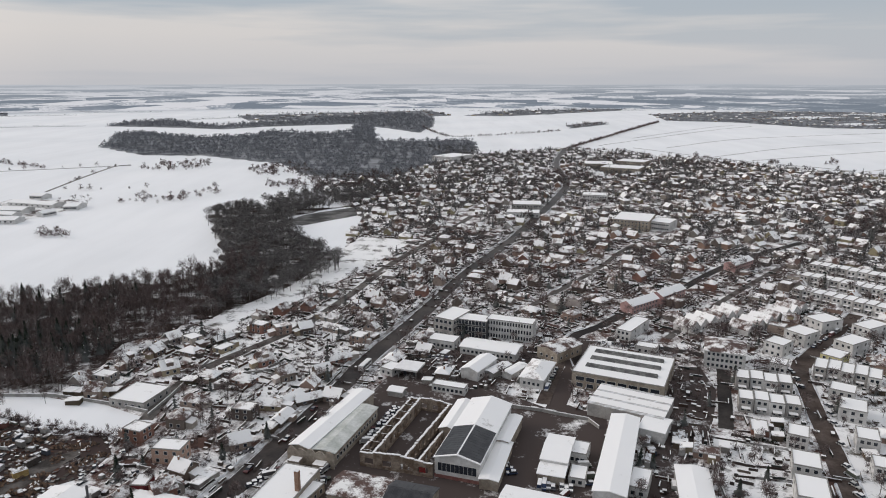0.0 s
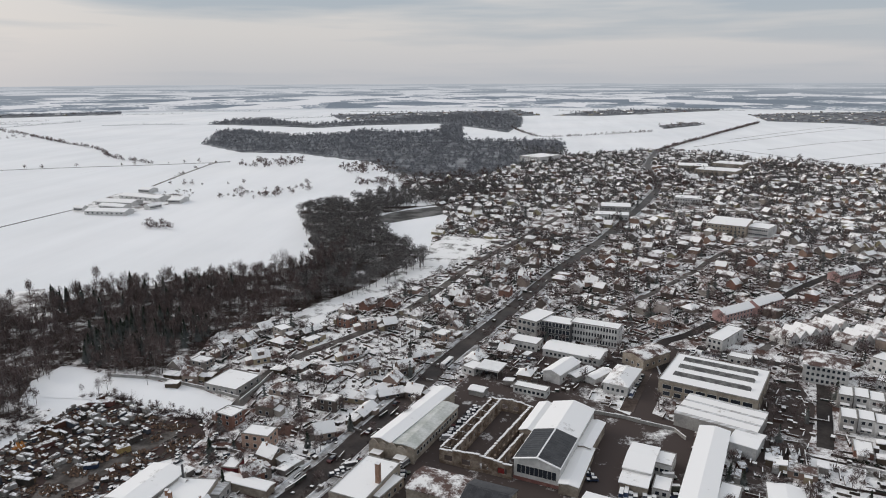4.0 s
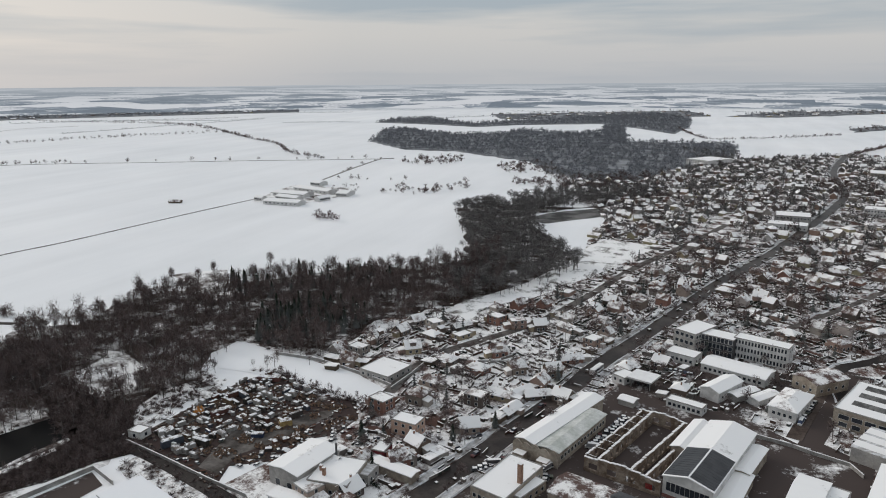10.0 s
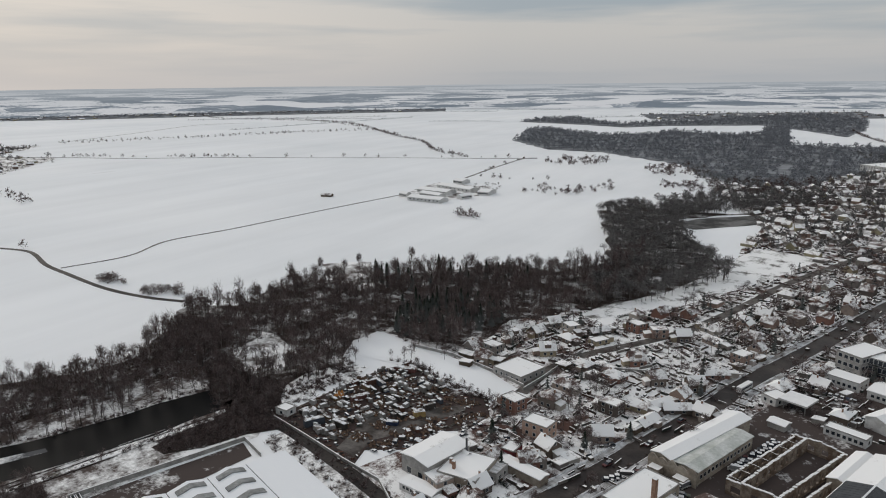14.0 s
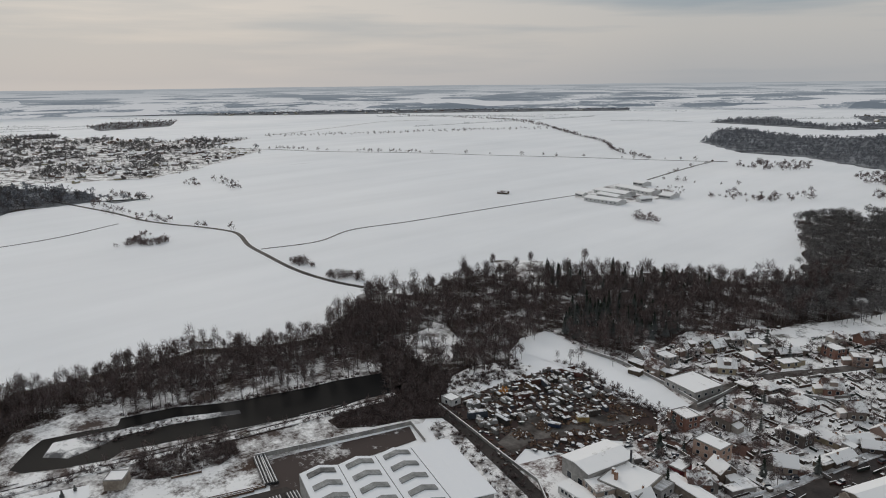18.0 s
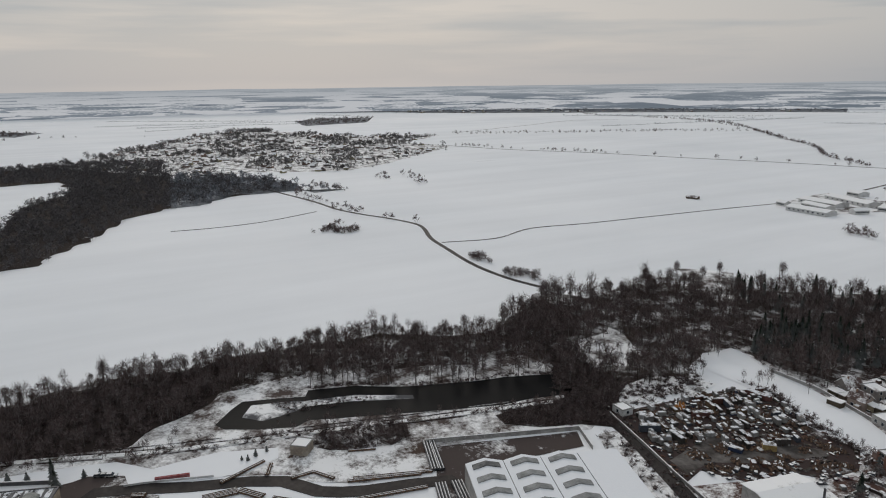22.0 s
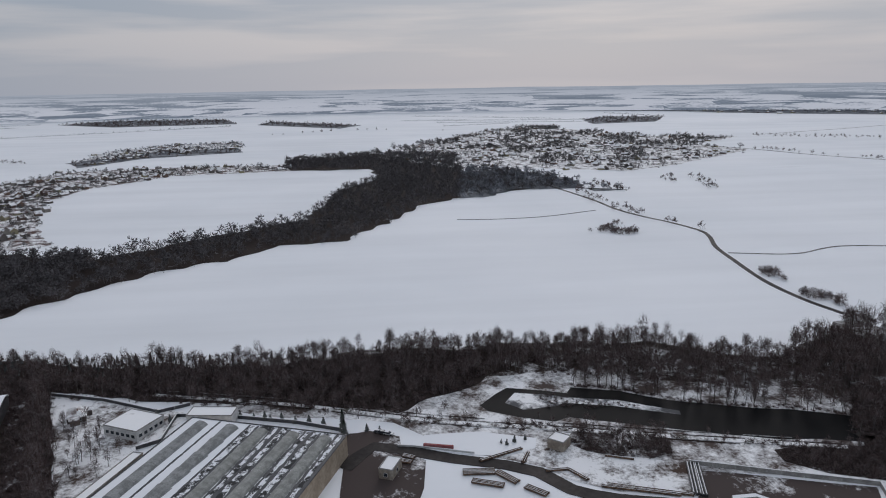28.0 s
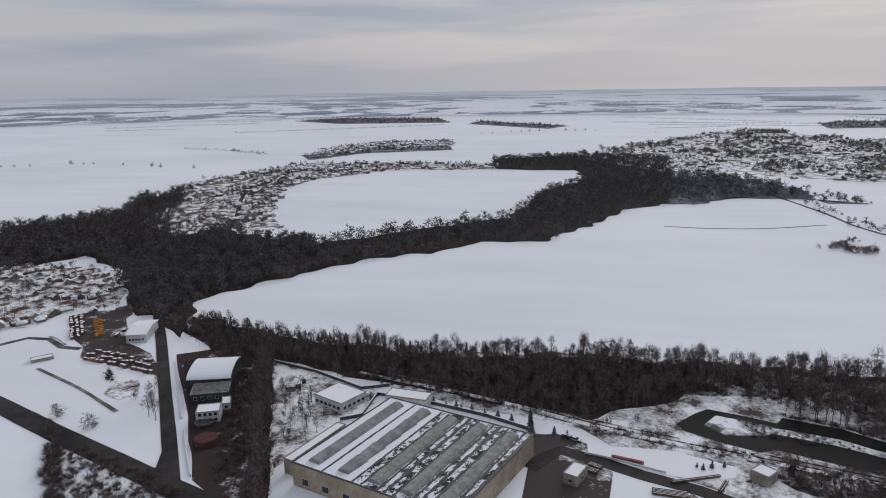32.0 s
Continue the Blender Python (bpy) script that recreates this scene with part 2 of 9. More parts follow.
M_BROWNTANK = two_tone("brown_tank_paint", (0.10, 0.045, 0.04), (0.14, 0.07, 0.06), 0.5)
M_CLEANROOF = snow_ground("smooth_hall_snow", 0.64, 0.76, (0.46, 0.44, 0.42), 0.10, (0.91, 0.905, 0.90), 1.0)
M_TRACK = two_tone("bare_track", (0.12, 0.105, 0.09), (0.30, 0.285, 0.27), 0.1, 0.9)
# far twigs: pale bluish tones, the haze of distance put into the colour
M_HAZETWIG = random_colour("massed_twigs", [(0.22, 0.23, 0.252), (0.265, 0.275, 0.298), (0.165, 0.172, 0.19), (0.30, 0.31, 0.335)], 0.9, island=True, dirt=0.25)
# far brushwood, lightened and blued for haze, with bits of snow
M_HAZEFLOOR = two_tone("haze_tinted_brushwood", (0.11, 0.115, 0.125), (0.32, 0.33, 0.345), 0.02, 0.9)
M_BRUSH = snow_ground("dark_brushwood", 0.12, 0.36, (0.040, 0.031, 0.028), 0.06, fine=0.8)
M_GREENROOF = two_tone("thin_greenish_roof_snow", (0.46, 0.48, 0.45), (0.62, 0.63, 0.61), 0.15, 0.8, fine_amount=0.2)
M_BROWNROAD = two_tone("brown_wet_road", (0.070, 0.053, 0.046), (0.125, 0.10, 0.088), 0.08, 0.6, fine=9)
M_SLUSH = two_tone("slushy_lane", (0.07, 0.062, 0.057), (0.17, 0.155, 0.145), 0.1, 0.8)

# ---- helpers for shapes ----
class Shape:
    """Points and faces of one mesh, gathered face by face."""

    def __init__(self):
        self.v, self.f, self.m = [], [], []

    def face(self, pts, mat=0):
        k = len(self.v)
        self.v.extend(pts)
        self.f.append(tuple(range(k, k + len(pts))))
        self.m.append(mat)

    def solid(self, pts, faces, mat=0):
        k = len(self.v)
        self.v.extend(pts)
        for f in faces:
            self.f.append(tuple(k + i for i in f))
            self.m.append(mat)

    def box(self, x0, x1, y0, y1, z0, z1, mat=0, top=None):
        k = len(self.v)
        self.v.extend([(x0, y0, z0), (x1, y0, z0), (x1, y1, z0), (x0, y1, z0), (x0, y0, z1), (x1, y0, z1), (x1, y1, z1), (x0, y1, z1)])
        for f in ((0, 3, 2, 1), (0, 1, 5, 4), (1, 2, 6, 5), (2, 3, 7, 6), (3, 0, 4, 7), (4, 5, 6, 7)):
            self.f.append(tuple(k + i for i in f))
            self.m.append(mat)
        if top is not None:
            self.m[-1] = top

    def slab(self, a, b, c, d, thick, mat=0):
        """A sloping plate under the corners a, b, c, d."""
        low = [(p[0], p[1], p[2] - thick) for p in (a, b, c, d)]
        self.solid([*low, a, b, c, d], ((0, 3, 2, 1), (0, 1, 5, 4), (1, 2, 6, 5), (2, 3, 7, 6), (3, 0, 4, 7), (4, 5, 6, 7)), mat)

    def tube(self, a, b, r0, r1, sides=6, mat=0, cap=True):
        a, b = Vector(a), Vector(b)
        d = (b - a).normalized()
        p = d.orthogonal().normalized()
        q = d.cross(p)
        k = len(self.v)
        for c, r in ((a, r0), (b, r1)):
            for i in range(sides):
                t = 2 * math.pi * i / sides
                self.v.append(tuple(c + (p * math.cos(t) + q * math.sin(t)) * r))
        for i in range(sides):
            j = (i + 1) % sides
            self.f.append((k + i, k + j, k + sides + j, k + sides + i))
            self.m.append(mat)
        if cap:
            self.f.append(tuple(k + sides + i for i in range(sides)))
            self.m.append(mat)

    def mesh(self, name, mats):
        me = bpy.data.meshes.new(name)
        me.from_pydata(self.v, [], self.f)
        for x in mats if isinstance(mats, (list, tuple)) else [mats]:
            me.materials.append(x)
        if isinstance(mats, (list, tuple)) and len(mats) > 1:
            me.polygons.foreach_set("material_index", self.m)
        me.update()
        return me


def part(name, shape, mats, parent, label="", at=None):
    """One mesh under a thing or a part; shape may be a mesh that is shared."""
    ob = new(name, shape if isinstance(shape, bpy.types.Mesh) else shape.mesh(name, mats))
    ob.parent = parent
    if at is not None:
        ob.matrix_basis = at
    return tagged(ob, label)


def thing(name, m, label, category, group="", kind=""):
    ob = new(name)
    ob.empty_display_size = 0.5
    ob.matrix_basis = m
    return tagged(ob, label, category, group, kind)


def setting(name, shape, mats, label, category):
    return tagged(new(name, shape.mesh(name, mats)), label, category, "", "structure")


def rect(p0, p1, p2):
    """Middle, turn and sides of the rectangle on the edge p0-p1 that reaches as far as p2."""
    a, b, c = (Vector(p) for p in (p0, p1, p2))
    x = (b - a).normalized()
    y = Vector((-x.y, x.x))
    d = (c - b).dot(y)
    if d < 0:
        mid = (a + b) / 2 + y * d / 2
    else:
        mid = (a + b) / 2 + y * d / 2
    return mid.x, mid.y, math.degrees(math.atan2(x.y, x.x)), (b - a).length, abs(d)


def spline(pts, step=8.0):
    """A smooth line through the points."""
    p = [Vector(q) for q in pts]
    p = [p[0] * 2 - p[1], *p, p[-1] * 2 - p[-2]]
    out = []
    for i in range(1, len(p) - 2):
        n = max(1, int((p[i + 1] - p[i]).length / step))
        for k in range(n):
            t = k / n
            out.append(0.5 * (2 * p[i] + (p[i + 1] - p[i - 1]) * t + (2 * p[i - 1] - 5 * p[i] + 4 * p[i + 1] - p[i + 2]) * t * t + (3 * p[i] - p[i - 1] - 3 * p[i + 1] + p[i + 2]) * t ** 3))
    out.append(p[-2])
    return out


def normals(line):
    out = []
    for i, p in enumerate(line):
        d = line[min(i + 1, len(line) - 1)] - line[max(i - 1, 0)]
        d.normalize()
        out.append(Vector((-d.y, d.x)))
    return out


def strip(name, pts, width, z, mat, label, category, wobble=0.0, step=8.0, side=0.0):
    """A road or path of even width along a smooth line; side shifts it sideways."""
    line = spline(pts, step)
    nn = normals(line)
    s = Shape()
    for i, (p, n) in enumerate(zip(line, nn)):
        w = width / 2 * (1 + wobble * noise.noise((p.x * 0.05, p.y * 0.05, 3)))
        for k in (side + w, side - w):
            s.v.append((p.x + n.x * k, p.y + n.y * k, z))
    for i in range(len(line) - 1):
        s.f.append((2 * i, 2 * i + 1, 2 * i + 3, 2 * i + 2))
        s.m.append(0)
    # edges down to the ground
    for a in range(len(line) - 1):
        for k in (0, 1):
            p, q = s.v[2 * a + k], s.v[2 * a + 2 + k]
            s.face([p, q, (q[0], q[1], 0.0), (p[0], p[1], 0.0)])
    return setting(name, s, mat, label, category)


def ridge(name, pts, width, height, mat, label, category, side=0.0, gap=0.35, seed=1):
    """A low heap along a line, broken by gaps."""
    line = spline(pts, 3.0)
    nn = normals(line)
    s = Shape()
    last = None
    for i, (p, n) in enumerate(zip(line, nn)):
        v = noise.noise((p.x * 0.045 + seed, p.y * 0.045, seed * 3.7))
        if v < gap - 0.5:
            last = None
            continue
        h = height * (0.5 + 0.7 * abs(noise.noise((p.x * 0.2, p.y * 0.2, seed))) + 0.3)
        w = width * (0.8 + 0.5 * noise.noise((p.x * 0.13, p.y * 0.13, seed + 5)))
        k = len(s.v)
        for d, z in ((-w / 2, 0.0), (-w / 5, h), (w / 5, h * 0.9), (w / 2, 0.0)):
            s.v.append((p.x + n.x * (side + d), p.y + n.y * (side + d), z))
        if last is not None:
            for j in range(3):
                s.f.append((last + j, last + j + 1, k + j + 1, k + j))
                s.m.append(0)
        last = k
    return setting(name, s, mat, label, category)


def outline(poly, step=12.0, rough=2.0, seed=0.0):
    """A closed, slightly ragged outline through the corners."""
    out = []
    n = len(poly)
    for i in range(n):
        a, b = Vector(poly[i]), Vector(poly[(i + 1) % n])
        k = max(1, int((b - a).length / step))
        for j in range(k):
            p = a.lerp(b, j / k)
            d = noise.noise_vector((p.x / 23, p.y / 23, seed))
            out.append((p.x + d.x * rough, p.y + d.y * rough))
    return out


LAID = [0]


def patch(name, poly, z, mat, label, category, rough=2.0, step=10.0):
    """A flat piece of ground; each later one lies a little higher."""
    s = Shape()
    LAID[0] += 1
    z += 0.002 * LAID[0]
    s.face([(x, y, z) for x, y in outline(poly, step, rough)])
    return setting(name, s, mat, label, category)


def inside(x, y, poly):
    """Which of the places lie in the outline."""
    x, y = np.asarray(x), np.asarray(y)
    c = np.zeros(x.shape, bool)
    for i in range(len(poly)):
        (x0, y0), (x1, y1) = poly[i - 1], poly[i]
        if y0 == y1:
            continue
        c ^= ((y0 > y) != (y1 > y)) & (x < (x1 - x0) * (y - y0) / (y1 - y0) + x0)
    return c


def scatter(poly, spacing, seed=0, holes=(), keep=1.0, fray=0.0):
    """Jittered places all over an outline."""
    r = np.random.RandomState(seed)
    p = np.array(poly)
    lo, hi = p.min(0), p.max(0)
    gx, gy = np.meshgrid(np.arange(lo[0], hi[0], spacing), np.arange(lo[1], hi[1], spacing))
    x = gx.ravel() + r.uniform(-0.6, 0.6, gx.size) * spacing
    y = gy.ravel() + r.uniform(-0.6, 0.6, gx.size) * spacing
    ok = inside(x, y, poly) & (np.hypot(x, y) < 3500) & (r.uniform(size=x.size) < keep)
    for h in holes:
        ok &= ~inside(x, y, h)
    return np.stack([x[ok], y[ok]], 1) + r.normal(0, fray, (int(ok.sum()), 2))


def clumped(p, seed, level, size=70.0):
    """Leaves gaps, so that the rest stands in groups."""
    return np.array([q for q in p if noise.noise((q[0] / size, q[1] / size, seed)) > level]).reshape(-1, 2)


# ---- trees, as points and triangles with a material each ----
def bare_tree(seed, height=11.0, spread=0.24, twigs=120, limbs=6, width=0.07, trunk=0.16, low=0.63, tall=0.31):
    """A leafless tree: tapered trunk, limbs, and a rounded crown of many thin twigs."""
    r = random.Random(seed)
    s = Shape()
    top = Vector((r.uniform(-0.06, 0.06), r.uniform(-0.06, 0.06), 1)) * height
    s.tube((0, 0, -0.3), top * 0.5, trunk, trunk * 0.55, 5, 0, False)
    s.tube(top * 0.5, top * 0.86, trunk * 0.55, trunk * 0.12, 3, 0, False)
    mid = top * low
    rad = Vector((height * spread * r.uniform(0.85, 1.15), height * spread * r.uniform(0.85, 1.15), height * tall))
    ends = []
    for i in range(limbs):
        a = top * r.uniform(0.25, 0.6)
        t = 2 * math.pi * (i + r.random()) / limbs
        e = r.uniform(-0.2, 0.9)
        c = math.sqrt(1 - e * e) * 0.75
        b = mid + Vector((math.cos(t) * c * rad.x, math.sin(t) * c * rad.y, e * rad.z * 0.75))
        s.tube(a, b, trunk * 0.4, trunk * 0.1, 3, 0, False)
        ends.append((a, b))
    ends.append((top * 0.45, top * 0.85))
    for i in range(twigs):
        a, b = ends[i % len(ends)]
        p = a.lerp(b, r.uniform(0.35, 1.0))
        d = Vector((r.gauss(0, 1), r.gauss(0, 1), r.gauss(0.25, 0.9))).normalized()
        k = r.uniform(0.75, 1.08)
        tip = mid + Vector((d.x * rad.x, d.y * rad.y, d.z * rad.z)) * k
        w = tip - p
        if w.length > height * 0.3:
            p = tip - w.normalized() * height * r.uniform(0.16, 0.3)
        w = tip - p
        side = w.cross(Vector((r.gauss(0, 1), r.gauss(0, 1), r.gauss(0, 1)))).normalized() * width * r.uniform(0.6, 1.4)
        s.face([tuple(p - side), tuple(p + side), tuple(tip)], 1)
    return s


def round_tree(seed, height=8.0, spread=0.34, n=70, low=0.1, width=0.035):
    """A leafless tree seen from afar: short trunk, and a crown filled with short twigs to its foot."""
    r = random.Random(seed)
    s = Shape()
    lean = Vector((r.uniform(-0.05, 0.05), r.uniform(-0.05, 0.05), 1)) * height
    s.tube((0, 0, -0.3), lean * 0.7, height * 0.018, height * 0.006, 3, 0, False)
    lobes = []
    for k in range(4):
        t = 6.283 * (k + r.random()) / 4
        q = height * spread * r.uniform(0.25, 0.55)
        lobes.append((Vector((math.cos(t) * q, math.sin(t) * q, height * r.uniform(low + 0.25, 0.68))), height * spread * r.uniform(0.5, 0.8)))
    lobes.append((lean * 0.72, height * 0.24))
    for i in range(n):
        c, q = lobes[i % 5]
        d = Vector((r.gauss(0, 1), r.gauss(0, 1), r.gauss(0.15, 1))).normalized()
        p = c + d * q * r.uniform(0.0, 0.75)
        e = (d + Vector((0, 0, 0.2))).normalized() * q * r.uniform(0.45, 0.9)
        side = e.cross(Vector((r.gauss(0, 1), r.gauss(0, 1), r.gauss(0, 1)))).normalized() * height * width * r.uniform(0.6, 1.4)
        s.face([tuple(p - side), tuple(p + side), tuple(p + e)], 1)
    return s


def fir_tree(seed, height=15.0, radius=2.6, layers=9):
    """A conifer: trunk and drooping tiers of boughs, some under snow."""
    r = random.Random(seed)
    s = Shape()
    s.tube((0, 0, -0.3), (0, 0, height * 0.9), 0.2, 0.05, 4, 0, False)
    for k in range(layers):
        f = k / layers
        z = height * (0.12 + 0.8 * f)
        rad = radius * (1 - f) ** 0.8 * r.uniform(0.8, 1.15) + 0.25
        n = 9
        off = r.random()
        for i in range(n):
            t = 2 * math.pi * (i + off) / n
            q = rad * r.uniform(0.65, 1.15)
            drop = q * r.uniform(0.25, 0.5)
            w = 0.5
            tip = (math.cos(t) * q, math.sin(t) * q, z - drop)
            s.face([(0, 0, z + height * 0.07), (math.cos(t - w) * q * 0.62, math.sin(t - w) * q * 0.62, z - drop * 0.5), tip, (math.cos(t + w) * q * 0.62, math.sin(t + w) * q * 0.62, z - drop * 0.5)], 2 if r.random() < 0.006 else 1)
    return s


def shrub(seed, height=2.0, n=38, width=0.06):
    r = random.Random(seed)
    s = Shape()
    for i in range(n):
        p = Vector((r.gauss(0, 0.3), r.gauss(0, 0.3), r.uniform(0, 0.3))) * height * 0.6
        d = Vector((r.gauss(0, 0.7), r.gauss(0, 0.7), r.uniform(0.3, 1.2))).normalized() * height * r.uniform(0.5, 1.0)
        side = d.cross(Vector((r.gauss(0, 1), r.gauss(0, 1), r.gauss(0, 1)))).normalized() * width
        s.face([tuple(p - side), tuple(p + side), tuple(p + d)], 1)
    return s


def packed(shape):
    """Triangles of a shape as arrays."""
    tri, mat = [], []
    for f, m in zip(shape.f, shape.m):
        for i in range(1, len(f) - 1):
            tri.append((f[0], f[i], f[i + 1]))
            mat.append(m)
    return np.array(shape.v, np.float32), np.array(tri, np.int32), np.array(mat, np.int32)


def stuff(name, protos, places, mats, label, category, seed=0, low=0.7, high=1.2, squash=None):
    """A joined growth of many plants: one object that nobody would count."""
    r = np.random.RandomState(seed)
    protos = [packed(p) for p in protos]
    which = r.randint(len(protos), size=len(places))
    V, T, M, base = [], [], [], 0
    for k, (v, t, m) in enumerate(protos):
        idx = np.where(which == k)[0]
        if not len(idx):
            continue
        a = r.uniform(0, 2 * np.pi, len(idx))
        sc = r.uniform(low, high, len(idx))
        if len(places) > 150:  # taller and lower stands
            sc *= np.array([1.0 + 0.34 * noise.noise((px / 22, py / 22, seed)) for px, py in places[idx]])
        c, s = np.cos(a) * sc, np.sin(a) * sc
        x = c[:, None] * v[None, :, 0] - s[:, None] * v[None, :, 1] + places[idx, 0][:, None]
        y = s[:, None] * v[None, :, 0] + c[:, None] * v[None, :, 1] + places[idx, 1][:, None]
        z = sc[:, None] * v[None, :, 2]
        V.append(np.stack([x, y, z], -1).reshape(-1, 3))
        T.append((t[None] + (np.arange(len(idx)) * len(v))[:, None, None]).reshape(-1, 3) + base)
        M.append(np.tile(m, len(idx)))
        base += len(idx) * len(v)
    if not V:
        return None
    V, T, M = np.concatenate(V), np.concatenate(T), np.concatenate(M)
    me = bpy.data.meshes.new(name)
    me.vertices.add(len(V))
    me.vertices.foreach_set("co", V.astype(np.float32).ravel())
    me.loops.add(len(T) * 3)
    me.loops.foreach_set("vertex_index", T.astype(np.int32).ravel())
    me.polygons.add(len(T))
    me.polygons.foreach_set("loop_start", np.arange(0, len(T) * 3, 3, dtype=np.int32))
    me.polygons.foreach_set("material_index", M.astype(np.int32))
    for x in mats:
        me.materials.append(x)
    me.update(calc_edges=True)
    return tagged(new(name, me), label, category, "", "stuff")


NEAR_BARE = [bare_tree(i, 8.8 + i % 4 * 1.6, 0.24 + 0.04 * (i % 3), 112, 6, 0.066, 0.15, 0.56, 0.41) for i in range(9)]
MID_BARE = [bare_tree(20 + i, 8.5 + i % 3 * 1.6, 0.36, 72, 4, 0.12) for i in range(6)]
FAR_BARE = [round_tree(40 + i, 8.0 + i % 3 * 2.0, 0.50, 36, 0.0, 0.07) for i in range(6)]
BUSHY = [round_tree(60 + i, 4 + i % 3 * 1.5, 0.50, 130, 0.0, 0.021) for i in range(5)]
NEAR_FIR = [fir_tree(i, 11 + i % 3 * 1.6, 2.5, 15) for i in range(4)]
SHRUBS = [shrub(i, 1.6 + 0.4 * (i % 3)) for i in range(5)]
COPSE = [round_tree(100 + i, 5.0 + i % 4 * 1.5, 0.50, 56, 0.0, 0.045) for i in range(7)]
LOW_COPSE = [round_tree(120 + i, 3.0 + i % 3 * 0.7, 0.75, 60, 0.0, 0.05) for i in range(4)]
VALLEY_BARE = [round_tree(90 + i, 8.0 + i % 3 * 2.0, 0.46, 58, 0.05, 0.036) for i in range(6)]
TREE_MATS = [M_BARK, M_TWIG]
MID_MATS = [M_BARK, M_GREYTWIG]
FAR_MATS = [M_HAZETWIG, M_HAZETWIG]
FIR_MATS = [M_BARK, M_FIR, M_SNOW]

# ---- the land: snowy plain, far distance, roads, water ----
FAR = 3590.0
s = Shape()
rings = [0, 120, 300, 600, 1100, 1900, 2800, FAR + 5]
for a in range(96):
    t0, t1 = 2 * math.pi * a / 96, 2 * math.pi * (a + 1) / 96
    for r0, r1 in zip(rings, rings[1:]):
        q = [(r * math.cos(t), r * math.sin(t), 0.0) for r, t in ((r0, t0), (r1, t0), (r1, t1), (r0, t1))]
        s.face(q if r0 else [q[0], q[1], q[2]])
setting("ground", s, M_FIELD, "wide plain of snow-covered fields", "ground")

# the distance: snowfields and woods in flat bands, self-glowing, with haze painted in
m_far, n, l, b = material("hazed_far_country", 1.0)
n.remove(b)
geo = n.new("ShaderNodeNewGeometry")
sep = n.new("ShaderNodeSeparateXYZ")
l.new(geo.outputs["Position"], sep.inputs[0])


def number(kind, a, b=None, c=None):
    x = n.new("ShaderNodeMath")
    x.operation = kind
    for i, v in enumerate((a, b, c)):
        if isinstance(v, (int, float)):
            x.inputs[i].default_value = v
        elif v is not None:
            l.new(v, x.inputs[i])
    return x.outputs[0]


# fields and woods of the plain, which lie flatter the farther they are
depth = number("LOGARITHM", number("DIVIDE", 140.0, number("SUBTRACT", 140.5, sep.outputs[2])), 2.718)
turn_ = number("ARCTAN2", number("MULTIPLY", sep.outputs[0], -1.0), sep.outputs[1])


def layer(kind, across, deep, shift=0.0, detail=2.0):
    c = n.new("ShaderNodeCombineXYZ")
    for k, src in enumerate((number("MULTIPLY_ADD", turn_, across, shift), number("MULTIPLY_ADD", depth, deep, shift), 0.0)):
        if k < 2:
            l.new(src, c.inputs[k])
    x = n.new(kind)
    x.inputs["Scale"].default_value = 1.0
    if kind == "ShaderNodeTexNoise":
        x.inputs["Detail"].default_value, x.inputs["Roughness"].default_value = detail, 0.6
    l.new(c.outputs[0], x.inputs["Vector"])
    return x


plots_a = layer("ShaderNodeTexVoronoi", 11.0, 7.5)
plots_b = layer("ShaderNodeTexVoronoi", 24.0, 13.0, 5.3)
drift = layer("ShaderNodeTexNoise", 5.0, 2.2, 9.1, 3.0)
speck = layer("ShaderNodeTexNoise", 210.0, 34.0, 3.3, 3.0)


def red(x):
    q = n.new("ShaderNodeSeparateColor")
    l.new(x.outputs["Color"], q.inputs[0])
    return q.outputs[0]


amount = number("ADD", number("MULTIPLY", red(plots_a), 0.42), number("MULTIPLY", red(plots_b), 0.32))
amount = number("ADD", amount, number("MULTIPLY_ADD", drift.outputs[0], 0.55, number("MULTIPLY", sep.outputs[0], 0.000022)))
amount = number("MULTIPLY_ADD", speck.outputs[0], 0.36, amount)
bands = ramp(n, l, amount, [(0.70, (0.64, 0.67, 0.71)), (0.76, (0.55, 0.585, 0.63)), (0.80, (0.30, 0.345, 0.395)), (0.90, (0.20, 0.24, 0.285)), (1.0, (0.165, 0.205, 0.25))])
# haze mixed into the band colours, stronger towards the horizon
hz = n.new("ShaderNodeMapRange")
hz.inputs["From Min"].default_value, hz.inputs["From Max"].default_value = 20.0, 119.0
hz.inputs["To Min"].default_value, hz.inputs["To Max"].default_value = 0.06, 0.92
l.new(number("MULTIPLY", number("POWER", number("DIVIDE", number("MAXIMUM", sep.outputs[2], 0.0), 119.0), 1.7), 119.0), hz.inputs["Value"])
# the ring emits its painted tones, whatever the sun and sky do
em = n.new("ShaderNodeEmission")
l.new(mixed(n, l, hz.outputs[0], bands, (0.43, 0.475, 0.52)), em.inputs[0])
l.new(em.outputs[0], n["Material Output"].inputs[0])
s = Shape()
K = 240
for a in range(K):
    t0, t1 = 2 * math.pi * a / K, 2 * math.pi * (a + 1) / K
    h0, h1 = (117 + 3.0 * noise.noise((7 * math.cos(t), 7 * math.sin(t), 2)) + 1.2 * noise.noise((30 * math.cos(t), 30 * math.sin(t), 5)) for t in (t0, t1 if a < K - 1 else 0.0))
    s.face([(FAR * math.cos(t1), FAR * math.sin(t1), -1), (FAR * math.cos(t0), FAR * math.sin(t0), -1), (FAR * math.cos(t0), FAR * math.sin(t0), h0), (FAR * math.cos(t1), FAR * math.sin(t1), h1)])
setting("backdrop", s, m_far, "far plain with snowfields and dark woods, haze painted in", "distance")

